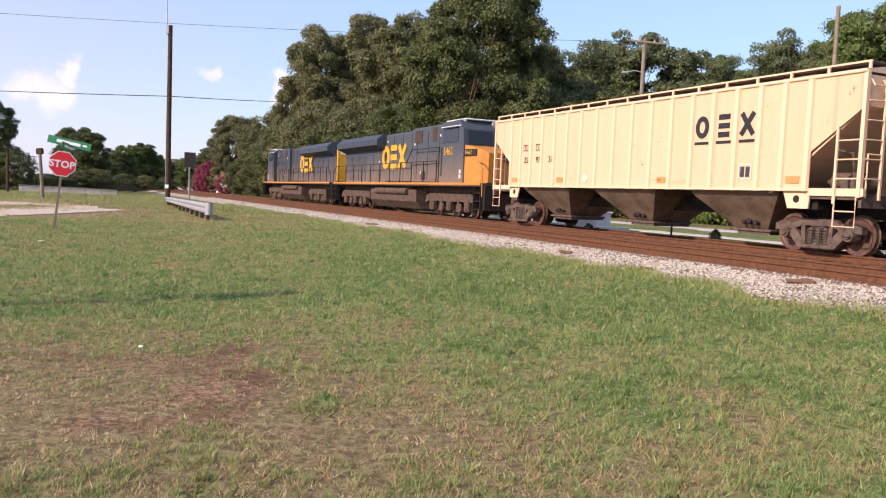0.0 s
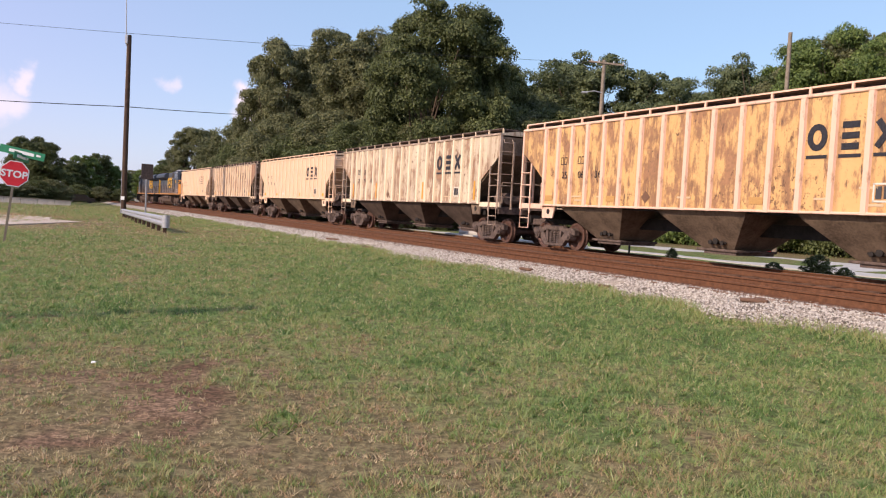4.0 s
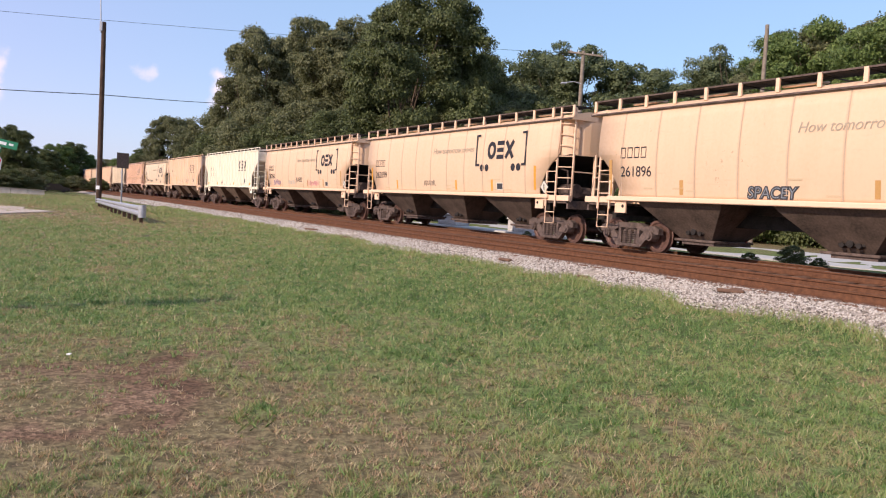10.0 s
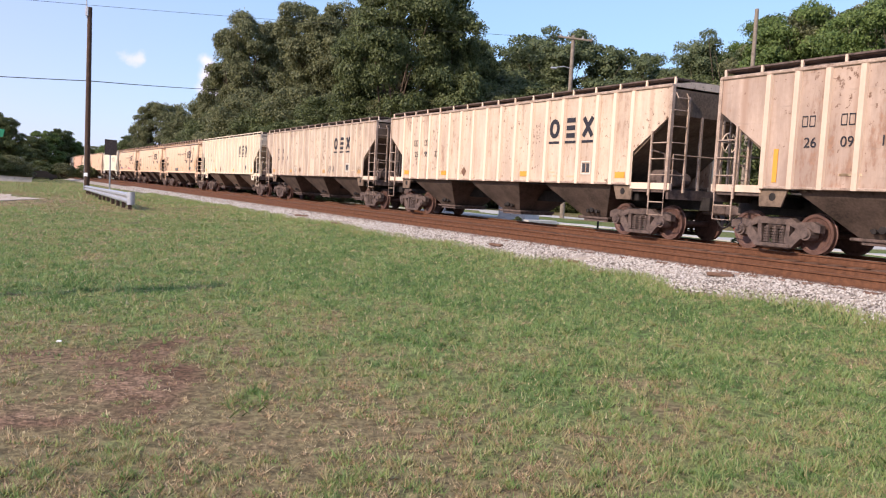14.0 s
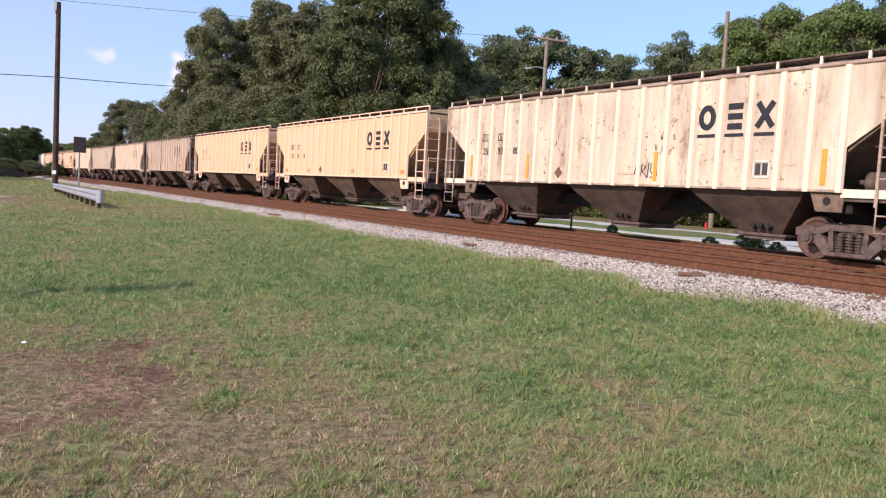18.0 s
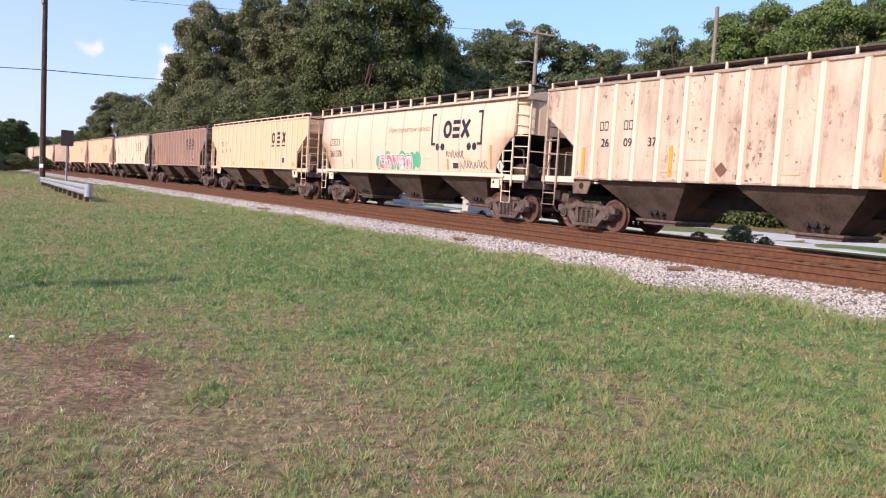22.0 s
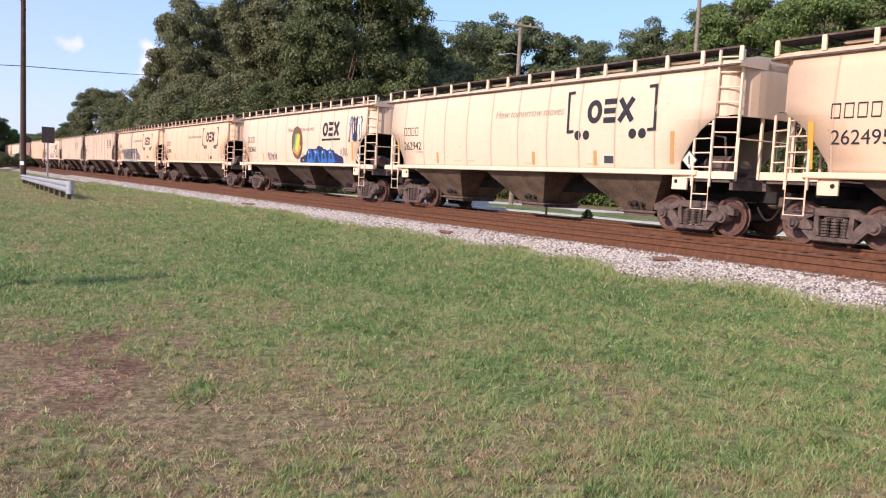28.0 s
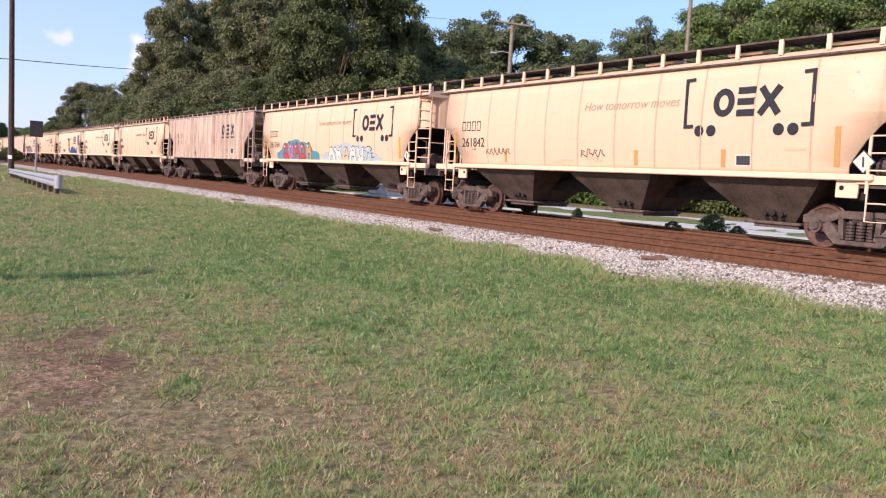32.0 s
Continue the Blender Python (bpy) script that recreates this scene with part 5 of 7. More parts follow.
M["roof_white"] = speckled("sunlit_roof_white", (0.55, 0.57, 0.60), (0.78, 0.79, 0.80), 4.0, 0.6, 0, 0.05)
M["dark_glass"] = Mat("cab_glass", 0.08).color((0.012, 0.016, 0.02)).m


def engine(number, cab_forward, gap_front, logo_shift=0.0, older=False):
    """A six-axle diesel-electric locomotive; its own x points to the cab end."""
    k = tagged(new("locomotive"), "dark blue and yellow six-axle diesel locomotive with a grimy frame", "locomotive", "locomotives of the train")
    MOVING.append((k, gap_front + PITCH["engine"] / 2, not cab_forward))
    near = 1 if cab_forward else -1            # which of its sides looks to the camera
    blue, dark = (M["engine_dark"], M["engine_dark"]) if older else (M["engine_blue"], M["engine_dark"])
    part("frame", Geo().box((0, 0, 1.50), (21.6, 3.06, 0.16), chamfer=0.02).box((0, 0, 1.25), (20.6, 1.6, 0.36)), M["engine_gear"], k)
    for y in (-1.535, 1.535):
        part("sill_stripe", Geo().box((0, y, 1.54), (21.5, 0.012, 0.10)), M["engine_orange"], k)
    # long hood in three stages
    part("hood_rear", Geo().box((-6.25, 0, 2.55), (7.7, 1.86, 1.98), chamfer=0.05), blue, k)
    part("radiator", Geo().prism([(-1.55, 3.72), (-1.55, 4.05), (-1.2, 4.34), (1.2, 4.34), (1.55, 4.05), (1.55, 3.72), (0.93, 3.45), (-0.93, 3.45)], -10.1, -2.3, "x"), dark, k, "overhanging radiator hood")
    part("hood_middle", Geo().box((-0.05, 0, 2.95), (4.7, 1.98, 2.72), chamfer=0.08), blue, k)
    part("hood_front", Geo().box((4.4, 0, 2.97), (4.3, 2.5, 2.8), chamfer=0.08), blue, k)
    for x, z, w, h in ((3.2, 3.9, 0.9, 0.62), (5.2, 3.95, 0.45, 0.7)):
        for y in (-1.26, 1.26):
            part("grille", Geo().box((x, y, z), (w, 0.03, h)), M["rusty_grille"], k)
    for i in range(5):
        for y in (-0.945, 0.945):
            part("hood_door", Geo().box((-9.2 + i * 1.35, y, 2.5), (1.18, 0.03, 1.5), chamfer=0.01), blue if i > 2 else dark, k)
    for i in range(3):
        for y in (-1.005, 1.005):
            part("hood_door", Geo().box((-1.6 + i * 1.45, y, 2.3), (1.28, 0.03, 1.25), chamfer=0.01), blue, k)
    for x in (-2.2, -1.0, 0.4, 1.7):
        for y in (-1.0, 1.0):
            part("panel_seam", Geo().box((x, y, 3.45), (0.03, 0.02, 1.5)), M["rusty_grille"], k)
    for x in (3.0, 4.4, 5.8):
        for y in (-1.257, 1.257):
            part("panel_seam", Geo().box((x, y, 2.9), (0.03, 0.02, 2.3)), M["rusty_grille"], k)
    for y in (-1.27, 1.27):
        part("sand_door", Geo().box((3.9, y, 1.95), (0.5, 0.03, 0.4), chamfer=0.01), M["rusty_grille"], k)
        part("access_door", Geo().box((5.2, y, 2.35), (0.7, 0.03, 1.2), chamfer=0.01), blue, k)
    part("exhaust", Geo().box((0.6, 0, 4.38), (1.1, 0.7, 0.16), chamfer=0.03), M["black_steel"], k)
    for x in (-8.2, -5.8):
        part("roof_fan", Geo().cyl((x, 0, 4.32), (x, 0, 4.42), 0.8, n=18), M["black_steel"], k)
    # cab and nose
    cab = part("cab", Geo().prism([(6.55, 1.58), (6.55, 4.20), (6.75, 4.36), (8.55, 4.40), (8.92, 3.98), (9.02, 3.25), (9.02, 1.58)], -1.53, 1.53), blue, k)
    part("cab_roof", Geo().box((7.7, 0, 4.43), (2.1, 2.7, 0.07), chamfer=0.03), M["roof_white"], cab)
    for y in (-1.535, 1.535):
        part("side_window", Geo().box((7.62, y, 3.74), (1.66, 0.02, 0.66)), M["dark_glass"], cab)
        part("sun_visor", Geo().box((7.62, y * 1.04, 4.10), (1.7, 0.16, 0.03), Matrix.Rotation(radians(-20 if y > 0 else 20), 3, "X")), blue, cab)
        part("window_post", Geo().box((7.55, y * 1.004, 3.74), (0.07, 0.02, 0.66)), blue, cab)
    for y in (-1, 1):
        edge = [(y * 1.57, 4.12), (y * 1.22, 4.49), (y * 1.18, 4.44), (y * 1.5, 4.10)]
        part("roof_edge", Geo().prism(edge, 6.55, 8.62, "x"), M["roof_white"], cab, "white sunlit roof edge")
        for z in (1.86, 2.08):
            part("label_plate", Geo().box((8.72, y * 1.535, z), (0.16, 0.012, 0.17)), M["sign_white"], cab, "small pale label plate")
        part("cab_grab_rail", Geo().tube([(6.75, y * 1.57, 1.9), (6.75, y * 1.57, 3.2)], 0.02), M["black_steel"], cab)
        board = part("side_board", Geo().box((9.45, y * 1.40, 2.92), (0.86, 0.05, 0.30), Matrix.Rotation(radians(-y * 13), 3, "Z"), 0.01), M["lettering"], cab, "dark number board")
        if number:
            part("number", letter_mesh(number, 0.24), M["engine_yellow"], board, "yellow road number", pose(9.78 if y > 0 else 9.14, y * (1.36 if y > 0 else 1.52), 2.83, 90, 0, 180 - 13 if y > 0 else 13))
    for y in (-0.72, 0.72):
        part("windscreen", Geo().prism([(8.94, 3.92), (8.955, 3.92), (9.045, 3.32), (9.02, 3.32)], y - 0.58, y + 0.58), M["dark_glass"], cab)
    nose = part("nose", Geo().quad_strip([[(9.0, -1.46, 1.58), (9.0, 1.46, 1.58), (9.0, 1.46, 3.26), (9.0, -1.46, 3.26)], [(10.1, -1.22, 1.58), (10.1, 1.22, 1.58), (10.1, 1.22, 3.05), (10.1, -1.22, 3.05)], [(10.35, -0.95, 1.62), (10.35, 0.95, 1.62), (10.35, 0.95, 2.9), (10.35, -0.95, 2.9)]]), M["engine_orange"], k, "orange-yellow nose")
    part("number_board", Geo().box((10.37, 0.25, 2.68), (0.04, 1.0, 0.28)), M["lettering"], nose)
    part("headlight", Geo().cyl((8.9, 0, 4.25), (9.05, 0, 4.25), 0.14, n=12), M["galvanised"], cab)
    # fuel tank, steps, pilot
    tank = part("fuel_tank", Geo().prism([(-1.5, 1.22), (-1.5, 0.62), (-1.15, 0.25), (1.15, 0.25), (1.5, 0.62), (1.5, 1.22)], -3.2, 3.7, "x"), M["engine_gear"], k, "grimy fuel tank")
    for y in (-1.5, 1.5):
        part("air_reservoir", Geo().cyl((-2.2, y, 1.12), (2.6, y, 1.12), 0.17, n=12), M["engine_gear"], tank)
    for e in (-1, 1):
        part("pilot", Geo().box((e * 10.95, 0, 0.95), (0.12, 2.9, 1.1), chamfer=0.03), M["black_steel"], k)
        part("coupler", Geo().box((e * 11.1, 0, 0.88), (0.6, 0.28, 0.28), chamfer=0.05), M["engine_gear"], k)
        for y in (-1, 1):
            s = part("steps", Geo().box((e * 10.5, y * 1.40, 0.45), (0.62, 0.26, 0.04)).box((e * 10.5, y * 1.38, 0.80), (0.62, 0.26, 0.04)).box((e * 10.5, y * 1.36, 1.15), (0.62, 0.26, 0.04)).box((e * 10.18, y * 1.4, 0.95), (0.03, 0.3, 1.1)).box((e * 10.82, y * 1.4, 0.95), (0.03, 0.3, 1.1)), M["black_steel"], k)
            part("grab_rail", Geo().tube([(e * 10.9, y * 1.5, 1.0), (e * 10.85, y * 1.5, 2.2), (e * 10.3, y * 1.5, 2.62), (e * 9.9, y * 1.5, 2.62)], 0.025), M["engine_orange"] if e > 0 else M["black_steel"], s)
    for y in (-1.47, 1.47):
        rail = part("handrail", Geo().box((-2.0, y, 2.62), (16.0, 0.035, 0.035)), M["black_steel"], k)
        for i in range(11):
            part("stanchion", Geo().box((-9.8 + i * 1.58, y, 2.1), (0.04, 0.04, 1.05)), M["black_steel"], rail)
    for y in (-1.5, 1.5):
        part("raised_handrail", Geo().tube([(2.2, y, 2.6), (2.9, y, 3.25), (6.3, y, 3.25), (6.3, y, 1.6)], 0.022), M["black_steel"], k)
        for x, z in ((2.7, 3.55), (5.9, 3.85), (6.1, 2.6), (-1.9, 3.9), (-3.4, 2.8), (3.6, 2.1)):
            part("data_plate", Geo().box((x, y / 1.5 * (1.262 if x > 2.3 else 1.025 if x > -2.4 else 0.968), z), (0.13, 0.012, 0.10)), M["sign_white"], k)
    # end panel of the long hood
    part("hood_end", Geo().box((-10.16, 0, 2.75), (0.12, 1.7, 2.2), chamfer=0.04), M["engine_yellow"], k, "yellow hood end")
    part("number_board", Geo().box((-10.24, 0, 3.66), (0.04, 1.2, 0.26)), M["sign_white"], k)
    # three-axle trucks
    for e in (-1, 1):
        truck = part("truck", Geo().box((0, 0, 0.85), (3.6, 1.9, 0.22)).cyl((0, 0, 0.9), (0, 0, 1.3), 0.3), M["engine_gear"], k, "grimy three-axle bogie", pose(e * 7.0, 0, 0))
        for y in (-1.12, 1.12):
            g = Geo().prism([(-2.75, 0.62), (-2.75, 0.95), (-2.3, 1.08), (2.3, 1.08), (2.75, 0.95), (2.75, 0.62), (2.3, 0.72), (-2.3, 0.72)], y - 0.09, y + 0.09)
            for x in (-1.93, 0, 1.93):
                g.box((x, y, 0.52), (0.44, 0.3, 0.52), chamfer=0.05).cyl((x, y, 0.5), (x, y + 0.16 * (1 if y > 0 else -1), 0.5), 0.14, n=10)
            for x in (-0.97, 0.97):
                g.box((x, y, 0.42), (0.5, 0.16, 0.42), chamfer=0.06).cyl((x, y * 1.05, 0.7), (x + 0.3, y * 1.05, 0.3), 0.07, n=8)
            part("side_frame", g, M["engine_gear"], truck)
        for x in (-1.93, 0, 1.93):
            w = part("wheelset", TRUCK["wheelset"], M["wheel_tread"], truck, at=pose(x, 0, WHEEL))
            ROLLING.append((w, x, gap_front + PITCH["engine"] / 2, -1 if not cab_forward else 1))
    # plain yellow shapes for the owner's mark, and the road number under the cab window
    turn = 180 if near > 0 else 0
    y = near * 1.02
    step = -1 if near > 0 else 1
    for i, kind in enumerate(("ring", "bars", "cross")):
        x = (-2.15 if near < 0 else 1.65) + logo_shift + step * i * 1.25
        part("mark", MARK[kind], M["engine_yellow"], k, "yellow painted owner's mark", Matrix.Translation((x, y, 3.0)) @ pose(0, 0, 0, 0, 0, turn) @ Matrix.Diagonal((2.4, 2.0, 2.25, 1)))
    if number:
        part("number", letter_mesh(number, 0.5), M["engine_yellow"], k, "yellow road number", pose(8.2 if near > 0 else 6.92, near * 1.545, 2.86, 90, 0, turn))
    return k


engine("5462", False, -PITCH["engine"])
engine("", True, -2 * PITCH["engine"], -3.0, True)

# ---- sleepers, stones and turf ----


def make_ties():
    """Sleepers under both tracks; those near the camera are single pieces."""
    me = Geo().box((0, 0, 0), (0.23, 2.6, 0.17), chamfer=0.02).mesh("tie")
    rng = random.Random(4)
    for lat, a, b in ((NEAR, 0.0, 78.0), (MAIN, 0.0, 78.0)):
        track = tagged(new("track_ties", None), "row of weathered brown timber sleepers", "sleepers", kind="structure")
        track.matrix_basis = along(0, lat, 0.355)
        s = a
        while s < b:
            part("tie", me, M["tie"], track, at=pose(s, rng.uniform(-0.05, 0.05), rng.uniform(-0.008, 0.006), 0, 0, rng.uniform(-1.2, 1.2)))
            s += 0.53
        g = Geo()
        for c, d in ((-40.0, a), (b, 260.0)):
            s = c
            while s < d - 0.3:
                g.box((s, rng.uniform(-0.05, 0.05), 0), (0.23, 2.6, 0.17))
                s += 0.53
        tagged(part("distant_ties", g, M["tie"], track), kind="stuff")


make_ties()


def scatter_mesh(name, pts, sizes, rng, squash=0.7):
    """Small faceted stones joined into one mesh."""
    base = np.array([(1, 0, 0), (0, 1, 0), (-1, 0, 0), (0, -1, 0), (0, 0, 1), (0, 0, -1)], dtype=float)
    tri = np.array([(0, 1, 4), (1, 2, 4), (2, 3, 4), (3, 0, 4), (1, 0, 5), (2, 1, 5), (3, 2, 5), (0, 3, 5)])
    n = len(pts)
    v = base[None] * (1 + rng.uniform(-0.35, 0.35, (n, 6, 3)))
    a = rng.uniform(0, math.tau, n)
    c, s = np.cos(a), np.sin(a)
    x = v[..., 0] * c[:, None] - v[..., 1] * s[:, None]
    y = v[..., 0] * s[:, None] + v[..., 1] * c[:, None]
    v = np.stack([x, y, v[..., 2] * squash], -1) * sizes[:, None, None] + pts[:, None]
    f = (tri[None] + np.arange(n)[:, None, None] * 6).reshape(-1, 3)
    return fill_mesh(name, v.reshape(-1, 3), f)


def fill_mesh(name, v, f):
    me = bpy.data.meshes.new(name)
    k = f.shape[1]
    me.vertices.add(len(v))
    me.vertices.foreach_set("co", np.ascontiguousarray(v, dtype=np.float32).reshape(-1))
    me.loops.add(len(f) * k)
    me.polygons.add(len(f))
    me.loops.foreach_set("vertex_index", np.ascontiguousarray(f, dtype=np.int32).reshape(-1))
    me.polygons.foreach_set("loop_start", np.arange(0, len(f) * k, k, dtype=np.int32))
    me.update()
    return me


def shoulder_height(s, lat):
    e = gravel_edge(s)
    return float(np.interp(lat, [e - 0.5, e - 0.1, e + 0.3, 11.05, 11.3, 11.5], [0.15, 0.19, 0.27, 0.37, 0.42, 0.41]))


def make_stones():
    rng = np.random.default_rng(11)
    n = 90000
    s = -3 + 83 * rng.uniform(0, 1, n) ** 1.5
    edge = np.array([gravel_edge(q) for q in s])
    lat = 11.4 - (11.4 - edge + 0.1) * rng.uniform(0, 1, n) ** 1.1 + np.where(rng.uniform(0, 1, n) < 0.04, -0.3 * rng.uniform(0, 1, n), 0)
    pts = np.stack([U.x * s + N.x * lat, U.y * s + N.y * lat, np.array([shoulder_height(a, b) for a, b in zip(s, lat)]) + 0.012], 1)
    me = scatter_mesh("ballast_stones", pts, rng.uniform(0.011, 0.030, len(pts)) * (1 + s / 45), rng)
    m = Mat("ballast_stone", 0.9)
    m.color(m.ramp(m.mix(0.3, m.island(), m.noise(m.world(), 0.5, 3.0)), [(0.20, (0.12, 0.098, 0.08)), (0.38, (0.32, 0.272, 0.225)), (0.65, (0.49, 0.44, 0.38)), (0.85, (0.58, 0.535, 0.465)), (0.97, (0.41, 0.305, 0.23))]))
    me.materials.append(m.m)
    tagged(new("ballast_stones", me), "loose pale grey crushed stones along the track shoulder", "gravel", kind="stuff")
    n = 42000
    s = 1 + 59 * rng.uniform(0, 1, n) ** 1.5
    lat = rng.uniform(11.2, 15.3, n)
    pts = np.stack([U.x * s + N.x * lat, U.y * s + N.y * lat, np.full(n, 0.420)], 1)
    me = scatter_mesh("rusty_stones", pts, rng.uniform(0.02, 0.042, n) * (1 + s / 50), rng)
    m = Mat("rusty_stone", 0.95)
    m.color(m.ramp(m.island(), [(0.0, (0.08, 0.050, 0.035)), (0.6, (0.215, 0.130, 0.088)), (1.0, (0.33, 0.225, 0.165))]))
    me.materials.append(m.m)
    tagged(new("rusty_stones", me), "rust-stained crushed stones between the rails", "gravel", kind="stuff")
    # dark scraps of old sleeper lying on the shoulder
    for i, (q, l, w) in enumerate(((16.2, 10.75, 0.5), (13.0, 10.6, 0.3), (26.0, 10.5, 0.6), (30.0, 10.6, 0.7), (9.4, 10.9, 0.45))):
        g = Geo().box((0, 0, 0), (w, 0.12, 0.07), Matrix.Rotation(0.15 * i, 3, "Z"), 0.02)
        tagged(part("timber_scrap", g, M["tie"], at=along(q, l, shoulder_height(q, l) + 0.05)), "dark broken scrap of sleeper timber on the gravel", "debris", "scraps on the gravel")


make_stones()


def make_grass():
    rng = np.random.default_rng(5)

    def blades(x, y, h, w, lean):
        n = len(x)
        z = np.array([ground_height(a, b) for a, b in zip(x, y)]) - 0.004
        a = rng.uniform(0, math.tau, n)
        side = np.stack([np.cos(a), np.sin(a), np.zeros(n)], 1) * w[:, None]
        p = np.stack([x, y, z], 1)
        b = rng.uniform(0, math.tau, n)
        tip = np.stack([np.cos(b) * lean, np.sin(b) * lean, h], 1)
        v = np.stack([p - side, p + side, p + tip], 1)
        f = np.arange(n)[:, None] * 3 + np.array((0, 1, 2))
        return v.reshape(-1, 3), f

    def sward(name, label, x, y, h, w, lean, dry):
        v, f = blades(x, y, h, w, lean)
        me = fill_mesh(name, v, f)
        me.attributes.new("dry", "FLOAT", "POINT").data.foreach_set("value", np.repeat(dry, 3).astype(np.float32))
        me.materials.append(M["blade"])
        tagged(new(name, me), label, "grass", kind="stuff")

    # tufts of a few blades each, closer together towards the eye
    n, each = 135000, 9
    y = 2.9 + 56 * rng.uniform(0, 1, n) ** 1.85
    x = y * rng.uniform(-0.66, 0.86, n)
    dry = np.array([dryness(a, b) for a, b in zip(x, y)])
    soil = np.array([bare_soil(a, b) for a, b in zip(x, y)])
    lat = x * N.x + y * N.y
    edge = np.array([gravel_edge(q) for q in x * U.x + y * U.y])
    # the tufts stand in clumps with dark gaps between them
    clump = np.array([noise.noise((a * 7.5, b * 7.5, 21)) + 0.6 * noise.noise((a * 17.0, b * 17.0, 5)) for a, b in zip(x, y)])
    near = np.clip((16 - y) / 10, 0, 1)
    keep = (rng.uniform(0, 1, n) < 1 - near * np.clip(0.42 - 1.5 * clump, 0, 0.92)) & (lat < edge - 0.08 + 0.1 * rng.normal(size=n)) & (rng.uniform(0, 1, n) > np.clip(soil, 0, 0.8)) & (rng.uniform(0, 1, n) > np.clip((dry - 0.55) * 1.2, 0, 0.6))
    x, y, dry, clump = x[keep], y[keep], dry[keep], clump[keep]
    n = len(x)
    tone = np.clip(dry + 0.17 * rng.normal(size=n), 0, 1)
    tone = np.where(rng.uniform(0, 1, n) < 0.18, tone - 0.22, tone)          # darker, lusher tufts
    tone = np.clip(np.where((tone > 0.5) & (rng.uniform(0, 1, n) < 0.14), 0.24, tone), 0.02, 1)
    tall = (0.6 + 0.8 * rng.uniform(0, 1, n) ** 2) * (1.25 - 0.75 * dry) * (1 + y / 60) * np.clip(1 + 0.9 * clump, 0.55, 1.7)
    wide = 0.0105 * (1 + y / 8)
    x, y = (np.repeat(a, each) + rng.normal(size=n * each) * np.repeat(wide, each) for a in (x, y))
    tone = np.clip(np.repeat(tone, each) + 0.05 * rng.normal(size=n * each), 0, 1)
    tone = np.where(rng.uniform(0, 1, n * each) < 0.08, 0.97, tone)          # single bleached blades
    h = rng.uniform(0.022, 0.058, n * each) * np.repeat(tall, each)
    w = rng.uniform(0.0016, 0.0034, n * each) * (1 + y / 8)
    lean = h * rng.uniform(0.2, 1.25, n * each)
    # thinner turf all round, also where the eye does not turn
    k, each = 26000, 6
    a, r = rng.uniform(0, math.tau, k), 1.2 + 17 * rng.uniform(0, 1, k) ** 0.8
    ax, ay = r * np.sin(a), r * np.cos(a)
    open_side = (ax * N.x + ay * N.y < 9.3) & ~((ay > 2.9) & (ax > -0.66 * ay) & (ax < 0.86 * ay))
    ax, ay = ax[open_side], ay[open_side]
    dr = np.array([dryness(p, q) for p, q in zip(ax, ay)])
    m = len(ax) * each
    ax, ay, dr = (np.repeat(q, each) for q in (ax, ay, dr))
    x, y = np.concatenate([x, ax + rng.normal(size=m) * 0.04]), np.concatenate([y, ay + rng.normal(size=m) * 0.04])
    tone = np.concatenate([tone, np.clip(dr + 0.13 * rng.normal(size=m), 0, 1)])
    h = np.concatenate([h, rng.uniform(0.03, 0.07, m)])
    w = np.concatenate([w, rng.uniform(0.005, 0.009, m)])
    lean = np.concatenate([lean, rng.uniform(0.02, 0.08, m)])
    # coarser turf towards the crossing
    m = 16000
    ay = 50 + 75 * rng.uniform(0, 1, m) ** 1.3
    ax = ay * rng.uniform(-0.62, -0.16, m)
    ok = ax * N.x + ay * N.y < 9.0
    ax, ay = np.repeat(ax[ok], 5), np.repeat(ay[ok], 5)
    m = len(ax)
    dr = np.array([dryness(p, q) for p, q in zip(ax, ay)])
    x, y = np.concatenate([x, ax + rng.normal(size=m) * 0.22]), np.concatenate([y, ay + rng.normal(size=m) * 0.22])
    tone = np.concatenate([tone, np.clip(dr + 0.14 * rng.normal(size=m), 0, 1)])
    h = np.concatenate([h, rng.uniform(0.08, 0.20, m)])
    w = np.concatenate([w, rng.uniform(0.03, 0.06, m)])
    lean = np.concatenate([lean, rng.uniform(0.05, 0.2, m)])
    g = tone < 0.58
    sward("grass", "short uneven green lawn grass in thick tufts", x[g], y[g], h[g], w[g], lean[g], tone[g])
    g = ~g
    sward("dry_grass", "sparse dry straw-brown grass on the worn patches", x[g], y[g], h[g] * 0.7, w[g], lean[g], tone[g])
    # taller fringe where the lawn meets the gravel
    n = 26000
    s = 1 + 62 * rng.uniform(0, 1, n) ** 1.5
    lat = np.array([gravel_edge(q) for q in s]) + 0.05 - np.abs(rng.normal(size=n)) * 0.30 + np.array([0.32 * max(0.0, noise.noise((q * 0.55, 2, 5))) for q in s])
    x, y = U.x * s + N.x * lat, U.y * s + N.y * lat
    h = rng.uniform(0.05, 0.15, n)
    sward("tall_grass", "longer grass fringe along the gravel edge", x, y, h, rng.uniform(0.004, 0.007, n) * (1 + s / 25), h * rng.uniform(0.3, 0.9, n), np.clip(0.34 + 0.10 * rng.normal(size=n), 0, 1))
    # broad-leaved weeds that stand out of the lawn
    vs, fs, count = [], [], 0
